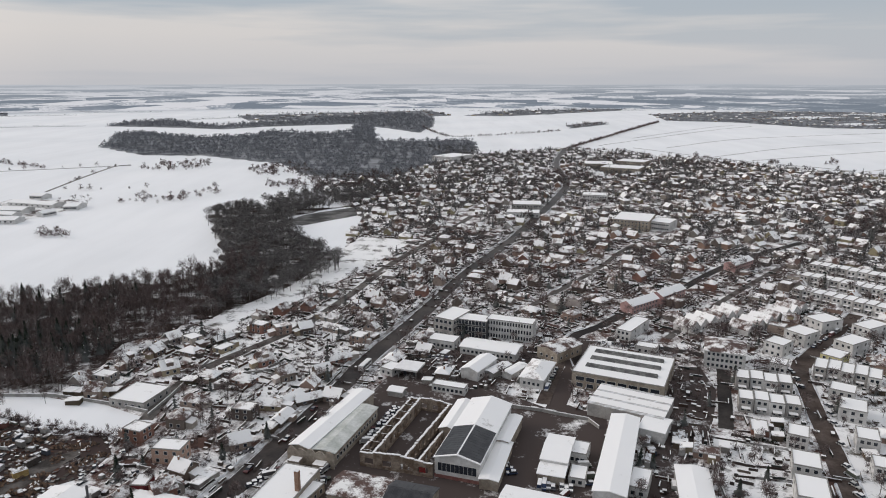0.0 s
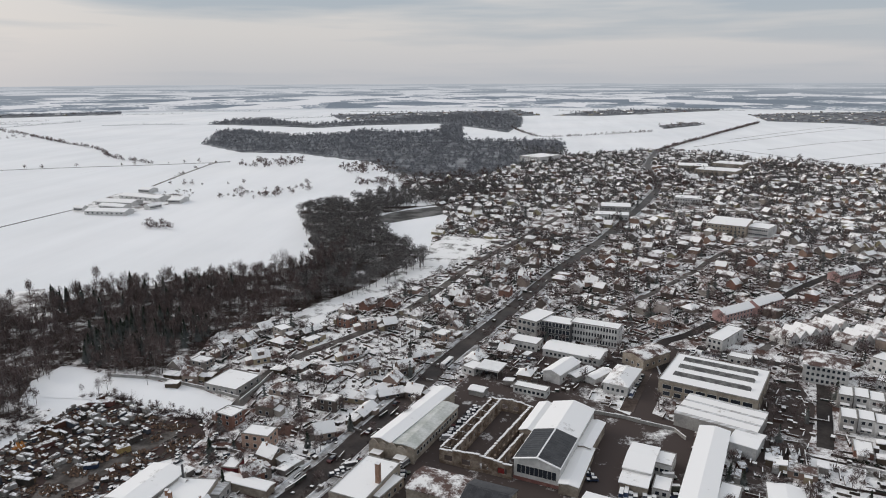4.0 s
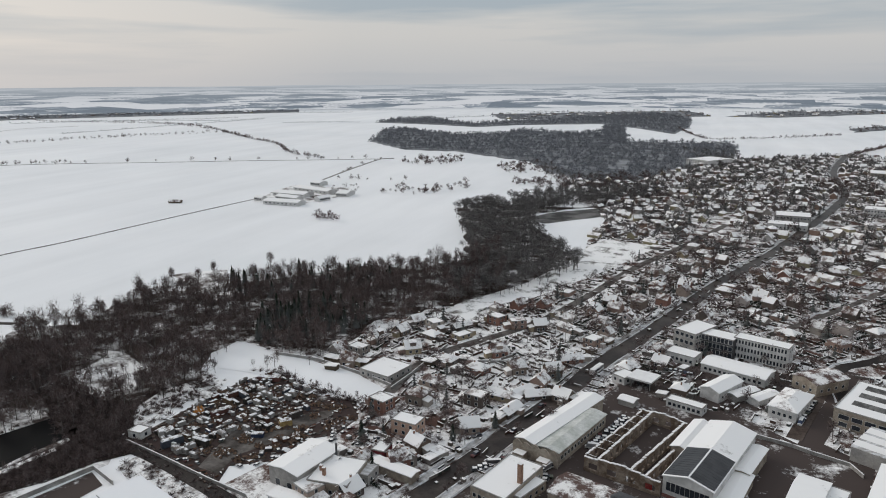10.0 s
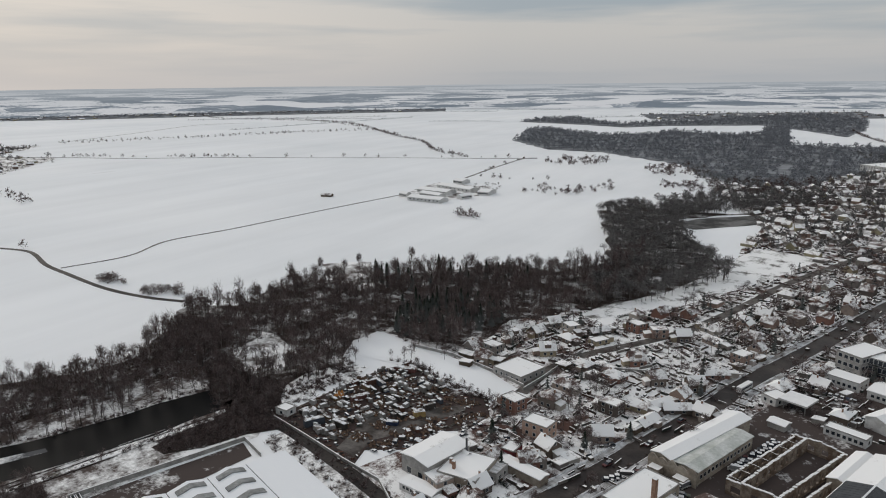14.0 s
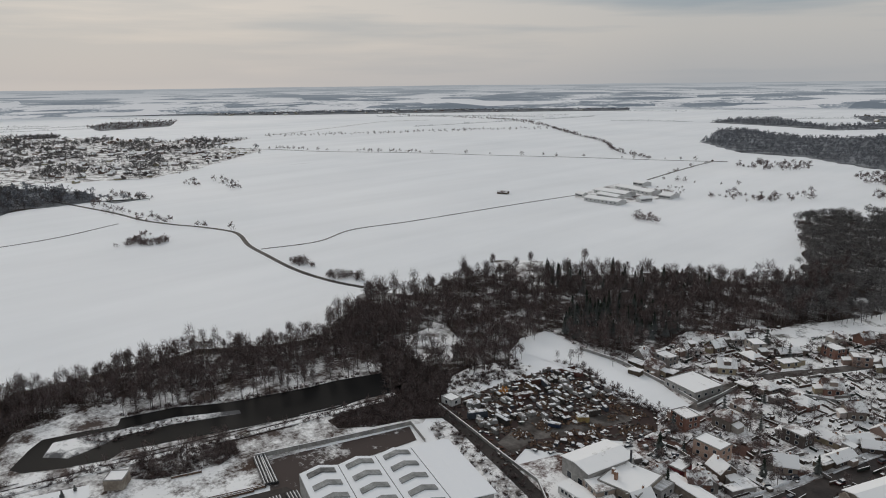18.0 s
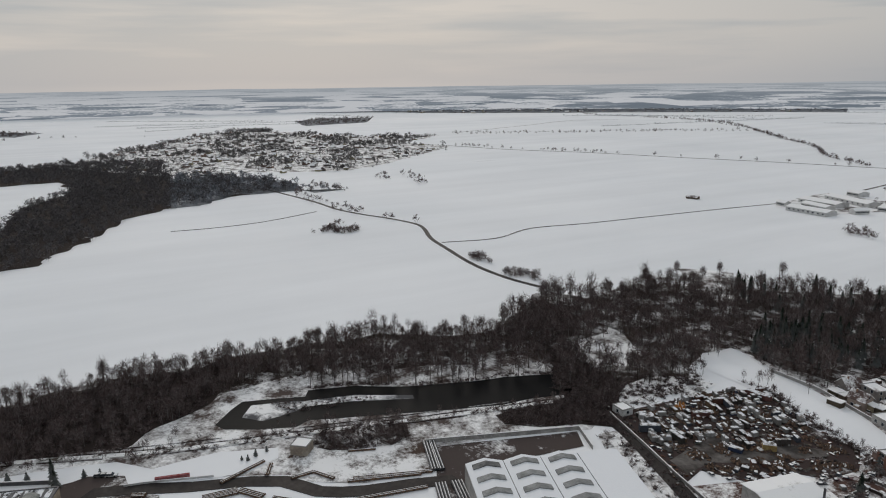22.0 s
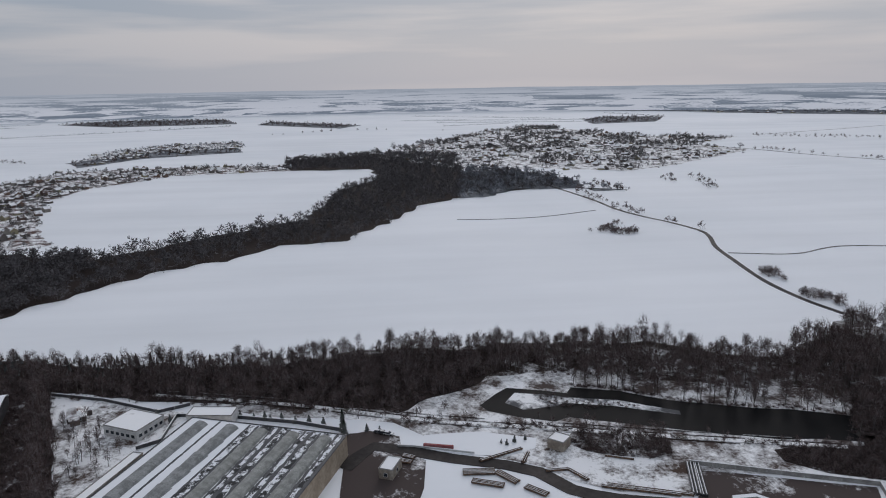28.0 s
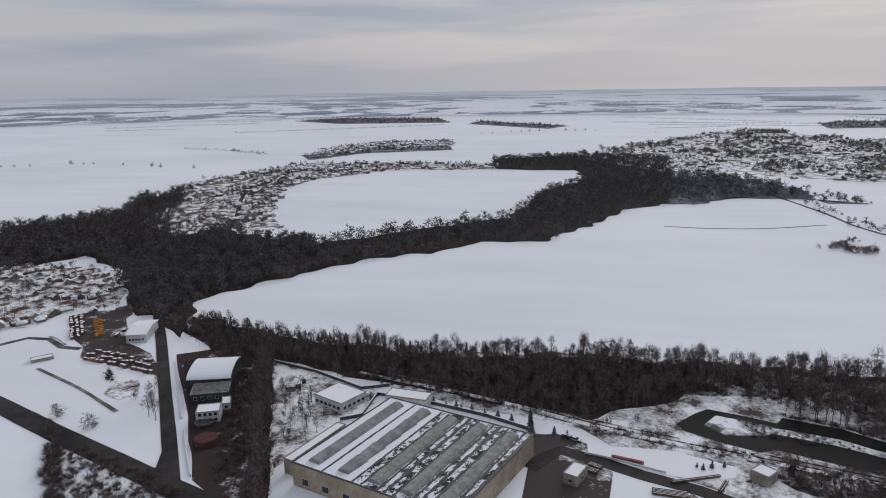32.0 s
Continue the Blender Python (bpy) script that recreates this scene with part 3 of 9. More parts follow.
# ground of the town, the yards and the woods
TOWN = [*[(-132.2, 251.1), (-123.8, 268.2), (-161.8, 287.5), (-171.7, 296.8), (-165.0, 341.3), (-147.5, 384.6), (-113.2, 435.5), (-95, 499), (-84, 574), (-85, 711), (-171, 928), (-85, 1246), (60, 1313), (253, 1444), (353, 1376), (493, 1170), (668, 1011)], *[(442, 617), (236.2, 290.9), (157.4, 182.4)], (60, 130), *[(-120.3, 140.2), (-125.2, 188.8), (-121.6, 230.7)]]
patch("ground_town", TOWN, 0.03, M_GARDEN, "trodden garden snow with bare brown patches", "ground", 4.0)
YARD = [(-79.9, 187.7), (-63.0, 218.5), (-49.0, 241.6), (-26.0, 314.6), (-3.7, 296.8), (25.2, 296.8), (44.1, 281.9), (59.5, 330.0), (71.6, 365.2), (82.0, 361.8), (59.9, 296.8), (54.2, 281.9), (70.0, 269.2), (48.6, 187.7)]
patch("ground_yard", YARD, 0.06, M_YARD, "muddy brown works yard with slush", "yard", 1.0)
patch("ground_builders_yard", [(112.5, 319.4), (129.1, 322.9), (127.1, 296.8), (114.1, 266.7), (99.7, 241.6), (73.2, 187.7), (57.4, 187.7), (85.2, 259.4)], 0.06, M_YARD, "muddy brown builders' yard", "yard", 1.0)
patch("ground_office_yard", [(-29.3, 299.4), (-21.8, 332.0), (-7.8, 351.7), (17.5, 355.8), (34.4, 354.9), (57.6, 346.7), (51.8, 323.2), (36.7, 287.9), (16.9, 286.0), (-4.3, 289.2), (-26.5, 287.2)], 0.06, M_YARD, "dark wet yard between the offices and the works", "yard", 1.5)
patch("ground_snow_plot", [(27.1, 293.8), (46.5, 330.0), (61.2, 322.9), (44.9, 278.6)], 0.09, M_ROUGH, "trampled snowy plot between the works lanes", "ground", 1.0)
SCRAP = [(-212.0, 194.5), (-204.2, 205.0), (-201.5, 235.5), (-198.1, 256.3), (-188.1, 269.6), (-174.7, 263.9), (-162.8, 259.9), (-135.2, 252.8), (-126.8, 240.1), (-130.6, 224.4), (-137.7, 218.9), (-142.3, 197.8), (-156.1, 189.3), (-151.6, 174.5), (-176.8, 185.7)]
patch("ground_scrapyard", SCRAP, 0.06, M_MUDSNOW, "churned snow and mud of a scrapyard", "yard", 2.0)
patch("ground_scrapyard_lane", [(-167.2, 185.1), (-170.0, 202.7), (-173.6, 220.7), (-170.9, 220.6), (-162.2, 205.2), (-155.9, 218.8), (-151.5, 234.2), (-140.6, 243.6), (-138.5, 240.2), (-144.9, 227.7), (-151.2, 209.5), (-158.4, 197.8), (-156.9, 183.4)], 0.09, M_SLUSH, "muddy lane through the scrapyard", "yard", 2.0)

patch("ground_works_plot", [(-151.1, 177.4), (-143.9, 194.7), (-133.0, 223.0), (-131.3, 249.1), (-124.9, 260.1), (-80.0, 219.8), (-126.4, 166.2)], 0.05, M_GARDEN, "trodden snow and mud round the works", "ground", 2.0)
patch("ground_white_gardens", [(-127.8, 309.3), (-112.8, 358.8), (-82.9, 406.8), (-62.5, 466.0), (-31.1, 526.1), (11.9, 578.0), (56.6, 573.9), (0.0, 448.9), (-30.5, 377.0), (-58.2, 313.9), (-84.7, 284.9), (-110.4, 279.2)], 0.05, M_LAWN, "white gardens between the wood and the street", "ground", 4.0)
patch("ground_garden_fringe", [(-223.8, 297.9), (-203.7, 291.9), (-177.5, 288.9), (-133.4, 276.2), (-108.7, 286.1), (-120.3, 364.1), (-152.8, 388.1), (-205.5, 336.0)], 0.05, M_GARDEN, "weedy snow at the garden fences", "ground", 3.0)
# roads
MAIN = [(-87.3, 179.8), (-80.7, 197.6), (-72.0, 222.1), (-61.0, 257.0), (-48.3, 296.8), (-39.3, 330.0), (-15.1, 397.5), (20, 502), (58, 595), (98, 711), (146, 857), (174, 970), (194, 1186), (258, 1469)]
road = strip("road_main", MAIN, 9.5, 0.26, M_WETROAD, "wet asphalt main road with slush at its edges", "road", 0.06)
SIDE = [(-125.9, 267.0), (-125.0, 297.9), (-116.9, 324.4), (-92.9, 362.7), (-76.8, 395.8), (-57.7, 457.6), (-40, 523), (-3, 620), (31, 719)]
strip("road_garden_street", SIDE, 6.0, 0.24, M_SLUSH, "narrow wet asphalt street between gardens", "road", 0.1)
STREETS = [
    [(69.7, 322.9), (71.6, 361.8), (91.7, 381.7), (119.0, 412.4), (160.4, 451.8), (202, 499), (251, 545), (317, 595)],
    [(44.5, 403.8), (74.6, 445.4), (119, 510), (157, 574), (211, 637)],
    [(138.9, 203.6), (143.0, 215.7), (152.4, 245.8), (163.3, 279.7), (177.3, 319.4), (195.4, 341.3), (225.1, 372.4), (252.7, 401.6)],
    [(44.1, 281.9), (56.4, 319.4), (69.7, 358.3)],
    [(116.7, 259.4), (128.4, 290.9), (140.4, 330.0), (122.2, 345.2), (91.4, 361.8)],
    [(104, 711), (160, 753), (236, 777), (356, 836), (471, 857)],
    [(9, 668), (49, 679), (84, 690)],
    [(165, 928), (248, 954), (371, 970), (491, 970)],
    [(257, 510), (196.3, 445.4), (156.9, 399.6), (124.4, 361.8)],
]
for k, p in enumerate(STREETS):
    strip("road_street", p, 9.0 if k == 2 else 6.0 if k in (0, 3, 4) else 4.2, 0.22, M_BROWNROAD if k in (2, 3) else M_ASPHALT if k in (0, 4) else M_SLUSH, "wet asphalt side street with slush", "road", 0.1)
for p in STREETS[:3]:
    for d in (-4.2, 4.2):
        ridge("snow_bank_street", p, 1.4, 0.5, M_BANK, "low bank of cleared snow", "snow bank", d, 0.45, 3 + d)
for d in (-6.6, 6.6):
    strip("pavement_main", MAIN, 2.4, 0.30, M_PAVE, "slushy pavement along the main road", "pavement", 0.1, 8.0, d)
for d, k in ((-5.0, 1), (5.0, 2), (-8.4, 5), (8.4, 6)):
    ridge("snow_bank_main", MAIN, 1.5, 0.6, M_BANK, "bank of ploughed snow", "snow bank", d, 0.42, k)
LANE = [(-126.4, 166.2), (-155.2, 175.7), (-189.8, 186.0), (-212.5, 190.5), (-227.3, 193.1), (-239.1, 189.1)]
strip("road_works_lane", LANE, 6.0, 0.22, M_ASPHALT, "wet lane beside the scrapyard", "road", 0.1)
FIELD_ROAD = [(-375.6, 278.4), (-407.3, 271.3), (-452, 270), (-511, 278), (-553, 285), (-595, 299), (-621, 302), (-662, 291), (-697, 276), (-743, 263), (-799, 258), (-866, 247), (-951, 231)]
strip("road_field", FIELD_ROAD, 3.8, 0.24, M_ASPHALT, "narrow country road across the snowfields", "road", 0.1)
strip("track_farm", [(-532, 285), (-521, 336), (-540, 388), (-530, 452), (-523, 527), (-515, 612), (-504, 703)], 1.7, 0.36, M_TRACK, "cart track to the farm", "track", 0.3)
strip("track_hedged", [(-509, 878), (-528, 1004), (-543, 1143), (-527, 1169)], 3.0, 0.36, M_TRACK, "snowy farm road", "track", 0.2)
strip("road_highway", [(-1723, 574), (-1379, 752), (-1222, 812), (-1064, 910), (-912, 979), (-760, 1055), (-643, 1104), (-523, 1161)], 3.5, 0.36, M_TRACK, "country road lined with small trees", "road", 0.1)
strip("track_bend", [(-741, 238), (-715, 175), (-709, 124), (-714, 80)], 1.4, 0.36, M_TRACK, "faint tyre track in the snow", "track", 0.4)

# river pond below the wood
patch("ground_wet_meadow", [(-292.3, 13.4), (-325.8, 59.1), (-312.3, 98.9), (-290.2, 154.8), (-275.4, 192.7), (-256.3, 199.5), (-230.3, 208.7), (-213.6, 203.8), (-199.2, 176.2), (-212.2, 149.6), (-220.3, 102.7), (-227.8, 59.5), (-243.5, 27.0), (-268.9, 2.8), (-283.9, -56.2), (-291.5, -71.9), (-311.8, -75.4)], 0.03, M_MEADOW, "weedy snowy meadow by the pond", "ground", 3.0)
patch("ground_pond_bank", [(-315.7, 61.3), (-315.0, 81.4), (-302.7, 119.3), (-289.6, 159.4), (-280.8, 195.6), (-277.0, 214.2), (-252.4, 197.8), (-256.9, 179.8), (-268.7, 151.3), (-271.3, 135.2), (-281.1, 125.2), (-289.0, 96.7), (-294.4, 75.9), (-302.7, 58.5), (-290.1, 48.0), (-284.4, 34.2), (-291.0, 13.7), (-297.9, 18.1), (-297.8, 33.5), (-311.2, 49.1)], 0.06, M_MEADOW, "snowy bank between wood and pond", "ground", 2.0)
patch("water_pond", [*[(-275.7, 43.8), (-281.4, 41.3), (-292.4, 49.5), (-298.2, 55.9), (-289.0, 82.8)], *[(-295.3, 86.2), (-288.8, 107.1), (-276.1, 126.0), (-269.3, 143.6), (-264.1, 159.8), (-261.8, 173.1), (-251.5, 196.9), (-234.8, 200.7), (-229.5, 191.5), (-235.7, 169.2), (-236.4, 155.8), (-245.5, 130.1), (-251.2, 116.0), (-256.9, 99.2), (-265.9, 76.2)], *[(-262.9, 69.8), (-268.3, 56.6)]], 0.08, M_WATER, "dark open water of a narrow pond", "water", 1.0)
patch("ice_pond", [*[(-282.9, 52.6), (-292.4, 58.5), (-286.7, 76.7)], *[(-284.4, 80.3), (-279.1, 103.1), (-266.0, 126.2), (-262.5, 125.2), (-272.9, 100.5), (-278.8, 78.5)], *[(-276.2, 73.7), (-274.9, 59.4)]], 0.11, M_ICE, "snow-covered ice and reeds in the pond", "ice", 1.0)
patch("ground_black_scrub", [(-229.0, 148.1), (-229.6, 157.7), (-228.1, 190.4), (-222.1, 209.2), (-204.1, 201.7), (-193.7, 188.4), (-205.9, 174.5), (-212.0, 158.5), (-221.2, 148.0)], 0.10, M_BRUSH, "black bare scrub ground beside the pond", "ground", 2.0)
DAM = [(-311.0, -108.9), (-291.5, -39.5), (-270.7, 15.6), (-254.8, 75.2), (-242.3, 121.1), (-228.1, 177.1)]
strip("track_dam", DAM, 2.6, 0.30, M_LAWN, "snowy path along the pond", "track", 0.2)
for d in (-2.3, 2.3, 5.2):
    ridge("hedge_dam", DAM, 0.8, 0.4, M_WOODFLOOR, "dark dead grass along the path", "scrub", d, 0.25, 9 + d)
patch("ground_snowy_lawn", [(-248.7, 5.1), (-257.9, 14.5), (-257.8, 37.4), (-249.9, 59.2), (-242.1, 56.8), (-237.8, 45.0), (-239.5, 34.3)], 0.14, M_FIELD, "clean snow of a fenced lawn", "ground", 0.5)
patch("water_town_pond", [(-162, 679), (-148, 725), (-99, 770), (-54, 799), (-59, 762), (-101, 709), (-136, 670)], 0.08, M_GREYICE, "dark pond between trees and houses", "water", 3.0)
# west works: wet lanes and mud
WEST_ROAD = [(-263.0, -302.2), (-247.3, -261.1), (-228.2, -215.1), (-213.3, -177.1), (-201.4, -147.3), (-193.6, -126.9), (-185.9, -106.0)]
strip("road_west", WEST_ROAD, 10.0, 0.26, M_ASPHALT, "wide wet asphalt road between snowfields", "road", 0.05)
strip("road_west_lane", [(-199.3, -142.4), (-240.0, -170.3), (-281.8, -199.2), (-338.9, -238.4), (-381.0, -268.4)], 6.0, 0.28, M_ASPHALT, "straight wet lane between a verge and the works", "road", 0.05)
strip("road_store_lane", [(-235.6, -17.2), (-251.1, -6.0), (-246.3, 7.2), (-238.2, 24.1), (-231.3, 43.4), (-225.1, 54.5), (-212.7, 63.4), (-205.0, 77.7), (-200.6, 93.3), (-196.3, 107.1), (-175.1, 108.4)], 6.5, 0.26, M_ASPHALT, "wet lane round the timber stores", "road", 0.1)
patch("ground_hall_yard", [(-219.0, 113.1), (-216.0, 125.4), (-201.5, 169.4), (-190.5, 163.9), (-199.7, 117.3), (-178.8, 100.8), (-181.6, 94.8)], 0.09, M_YARD, "dark muddy yard behind the vaulted hall", "yard", 1.0)
patch("ground_factory_yard", [(-261.2, -18.3), (-263.8, -7.6), (-258.1, 4.2), (-245.7, 5.2), (-230.6, -6.7), (-236.5, -18.9)], 0.09, M_YARD, "dark muddy yard beside the saw-tooth factory", "yard", 1.0)
patch("ground_lane_plot", [(-317.9, -215.5), (-332.6, -193.9), (-344.2, -172.1), (-278.6, -141.9), (-192.8, -103.2), (-190.4, -116.6), (-206.1, -137.7), (-241.6, -161.4), (-271.5, -183.4)], 0.08, M_MUDSNOW, "scrubby plot with trodden snow", "ground", 1.5)
patch("ground_canteen", [(-317.5, -159.6), (-310.8, -131.6), (-292.8, -95.9), (-288.1, -86.2), (-257.4, -100.2), (-225.1, -110.4), (-218.4, -113.1)], 0.08, M_ROUGH, "trampled snow round the canteen", "ground", 2.0)
patch("ground_factory_side", [(-262.4, -17.0), (-262.2, -9.5), (-247.4, 5.0), (-237.4, 14.3), (-219.6, 10.7), (-204.6, 7.9), (-212.9, -18.7)], 0.08, M_YARD, "dark muddy yard at the factory side", "yard", 2.0)
patch("ground_sports_yard", [(-309.8, -206.0), (-320.2, -182.1), (-265.2, -150.3), (-231.1, -138.7), (-224.8, -148.8), (-261.0, -174.6)], 0.09, M_BRUSH, "dark wet yard by the arched hall", "yard", 1.0)
patch("ground_brickyard", [(-367.6, -324.1), (-373.3, -317.4), (-388.1, -307.6), (-394.8, -296.2), (-376.4, -283.2), (-367.6, -281.9), (-329.8, -254.1), (-317.2, -229.8), (-303.9, -217.9), (-289.7, -209.5), (-297.1, -235.7), (-305.6, -265.1), (-319.2, -275.2), (-335.3, -295.3)], 0.09, M_YARD, "brown muddy yard with stacked goods", "yard", 2.0)
patch("ground_timber", [(-247.8, 56.1), (-238.1, 86.0), (-220.3, 112.5), (-204.8, 106.9), (-209.7, 79.6), (-223.3, 58.2)], 0.09, M_ROUGH, "trampled snow of a timber yard", "ground", 2.0)
patch("ground_lane_verge", [(-194.5, 175.3), (-192.7, 190.1), (-163.3, 179.1), (-130.7, 172.5), (-123.7, 163.4), (-134.9, 153.4), (-186.0, 170.5)], 0.09, M_ROUGH, "scrubby snow verge with dark weeds", "ground", 2.0)
COLONY = [(-458, -494), (-480, -449), (-475, -381), (-424, -322), (-382.0, -299.7), (-371.1, -331.2), (-344.0, -328.6), (-328.4, -362.1)]
patch("ground_colony", COLONY, 0.09, M_GARDEN, "garden plots under patchy snow", "ground", 3.0)
patch("ground_churned", [(-289.2, -230.0), (-288.0, -219.8), (-275.6, -208.3), (-268.1, -207.0), (-262.0, -210.2), (-265.6, -221.6)], 0.10, M_ROUGH, "grey churned snow beside a mound", "ground", 2.0)
strip("track_mound", [(-288.0, -276.6), (-270.5, -238.4), (-259.4, -218.3), (-250.9, -203.2)], 1.6, 0.3, M_TRACK, "double tyre track in the snow", "track", 0.3)
strip("road_colony", [(-310.1, -330.2), (-314.6, -325.0), (-327.0, -317.3), (-327.4, -303.2), (-317.3, -286.8), (-316.8, -274.0)], 3.2, 0.3, M_SLUSH, "curved slushy lane to the garden colony", "road", 0.2)
ridge("snow_bank_colony", [(-310.1, -330.2), (-314.6, -325.0), (-327.0, -317.3), (-327.4, -303.2), (-318.7, -288.8)], 1.6, 0.8, M_BANK, "bank of ploughed snow beside the lane", "snow bank", 2.8, 0.3, 31)
patch("road_junction", [(-205.7, -157.7), (-211.4, -157.2), (-224.6, -162.7), (-197.6, -143.6)], 0.30, M_ASPHALT, "rounded corner of the wet lane", "road", 0.3)

# ---- woods ----
CLEAR_A = [(-277.7, 232.3), (-278.4, 247.5), (-284.3, 265.0), (-271.6, 262.0), (-252.8, 255.1), (-240.6, 237.5), (-238.5, 228.6), (-251.6, 221.7), (-264.3, 224.9)]
CLEAR_B = [(-233.1, 276.3), (-230.4, 286.2), (-224.6, 294.0), (-209.7, 292.0), (-192.0, 283.1), (-181.5, 276.7), (-176.1, 284.4), (-160.1, 279.7), (-126.4, 268.0), (-121.6, 265.2), (-128.1, 254.0), (-142.1, 253.2), (-157.9, 254.4), (-171.8, 261.5), (-187.7, 265.4), (-204.7, 264.7), (-217.2, 264.9)]
CLEAR_D = [(-360.8, 391.2), (-350.4, 407.8), (-332.1, 420.8), (-303.0, 383.7), (-286.3, 353.3), (-313.9, 363.3), (-340.8, 378.1)]
WOOD_A = [(-332.0, 220.3), (-361.6, 268.1), (-340.9, 290.7), (-346.7, 338.7), (-334.6, 361.3), (-313.1, 379.9), (-269, 433), (-246, 456), (-219, 467), (-196, 470), (-171, 496), (-158, 527), (-161, 577), (-120.4, 445.1), (-136.2, 406.6), (-153.0, 374.7), (-173.4, 351.9), (-172.2, 326.1), (-174.5, 297.6), (-186.7, 291.4), (-206.5, 294.8), (-227.0, 297.0), (-232.4, 279.3), (-213.4, 248.3), (-223.3, 214.8), (-249.3, 197.3), (-268.1, 197.5), (-318.3, 202.9)]
WOOD_C = [(-348.6, -133.6), (-347.1, -119.2), (-344.3, -82.3), (-347.5, -36.4), (-355.2, 11.3), (-351.6, 53.1), (-352.5, 104.7), (-347.2, 143.6), (-323.8, 177.6), (-315.4, 211.3), (-340.9, 255.0), (-302.8, 249.4), (-279.2, 214.2), (-278.3, 194.0), (-287.1, 158.1), (-300.7, 118.5), (-315.8, 69.9), (-313.2, 49.4), (-299.6, 33.8), (-293.0, 12.6), (-295.9, -21.3), (-307.7, -75.4), (-313.9, -109.7), (-316.6, -123.3)]
WOOD_W = [(-379.6, -241.0), (-370.7, -214.6), (-356.3, -177.8), (-342.5, -117.7), (-340.0, -48.3), (-346.7, 15.9), (-354.8, 64.4), (-319.1, 58.9), (-316.5, 50.9), (-295.3, 31.4), (-292.4, 14.2), (-282.8, 6.8), (-284.7, -30.2), (-298.9, -86.4), (-310.8, -131.6), (-316.1, -158.9), (-315.0, -174.5), (-327.6, -197.9), (-350.0, -228.9)]
WOOD_J = [(-614.2, -609.5), (-667.5, -570.4), (-721.8, -541.5), (-829.8, -589.4), (-885.2, -555.5), (-652.1, -433.3), (-587.1, -391.7), (-581.3, -306.0), (-625.6, -280.1), (-599.3, -245.9), (-473.1, -232.6), (-410.7, -259.6), (-377.0, -257.4), (-371.5, -277.8), (-405.8, -308.3), (-482.4, -368.2), (-513.0, -426.5), (-456.4, -459.7)]
WOOD_D = [(-166, 505), (-194, 587), (-249, 722), (-230, 775), (-172, 748), (-139, 764), (-95, 778), (-76, 818), (-163, 714), (-136, 624), (-86, 538), (-78, 504), (-97.8, 458.1), (-121.2, 418.6), (-141.9, 391.5), (-170.8, 468.5)]
WOOD_E = [(-415.3, -264.4), (-464, -228), (-534, -180), (-570, -130), (-620, -93), (-628, -37), (-683, -7), (-728, 16), (-807, 48), (-860, 104), (-904, 182), (-922, 271), (-936, 281), (-1092, 210), (-1058, 129), (-1376, 156), (-1451, -8), (-1372, -178), (-1191, -159), (-1185, -15), (-1070, 0), (-947, -56), (-746, -81), (-650, -182), (-587, -246), (-622, -327), (-644, -376), (-599, -399), (-549, -402), (-474, -362), (-395.1, -294.3), (-341.3, -223.6)]
WOOD_F = [(-554, -577), (-609, -534), (-678, -519), (-774, -550), (-860, -539), (-828, -520), (-662, -481), (-599, -399), (-527, -401), (-526, -437), (-476, -478), (-465, -490)]
WOOD_G = [(-724.3, 1476.6), (-865.8, 1851.1), (-825.9, 1925.5), (-621.7, 1740.8), (-489.9, 1818.4), (-488.6, 1971.2), (-343.2, 1859.3), (-237.8, 1937.4), (-183.6, 1663.4), (-88.0, 1630.4), (66.3, 1668.4), (72.7, 1465.7), (33.0, 1290.1), (-23.8, 1138.5), (-76.0, 991.1), (-139.8, 980.4), (-224.7, 1069.3), (-274.6, 1186.8), (-459.2, 1314.7), (-568.8, 1320.2)]
WOOD_I = [(-1043.2, 2165.2), (-1068.8, 2394.7), (-986.7, 2518.5), (-700.0, 2179.4), (-630.6, 2343.9), (-482.5, 2501.8), (-333.7, 2804.3), (-163.4, 2964.4), (-31.2, 2630.6), (-29.6, 2156.2), (-65.6, 1898.0), (-244.6, 2209.4), (-305.2, 2259.3), (-540.1, 2143.1), (-633.0, 2024.9), (-762.6, 2086.6)]
WOOD_H = [(-1149, 142), (-1133, 181), (-1092, 239), (-1002, 282), (-876, 278), (-885, 331), (-900, 272), (-916, 184), (-851, 131), (-848, 99)]


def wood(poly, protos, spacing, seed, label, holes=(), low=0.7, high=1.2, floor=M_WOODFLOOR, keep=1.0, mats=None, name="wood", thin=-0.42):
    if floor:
        patch("ground_" + name, poly, 0.045, M_HAZEFLOOR if protos is FAR_BARE and mats is None else M_BRUSH if protos is FAR_BARE else floor, "dark ground and thin snow under trees", "ground", 9.0, 5.0)
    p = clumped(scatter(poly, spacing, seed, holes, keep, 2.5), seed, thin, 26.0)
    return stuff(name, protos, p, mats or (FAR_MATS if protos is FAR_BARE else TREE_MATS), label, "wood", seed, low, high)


wood(WOOD_A, NEAR_BARE, 4.7, 1, "dense bare winter wood, grey-brown twigs", (CLEAR_A, CLEAR_B, CLEAR_D), 0.75, 1.45, thin=-0.26)
wood(WOOD_C, NEAR_BARE, 3.8, 2, "bare riverside wood with thin trunks", (CLEAR_A,), 0.8, 1.12, thin=-0.5)
wood(WOOD_W, NEAR_BARE, 4.1, 3, "dark bare wood along the field", (WOOD_C,), 0.6, 0.95, M_BRUSH, thin=-0.6)
stuff("wood_scrub", SHRUBS, scatter(WOOD_C, 3.6, 32, (CLEAR_A,), 0.7, 2.0), TREE_MATS, "dark thorn scrub under the riverside wood", "shrubs", 32, 0.8, 1.8)
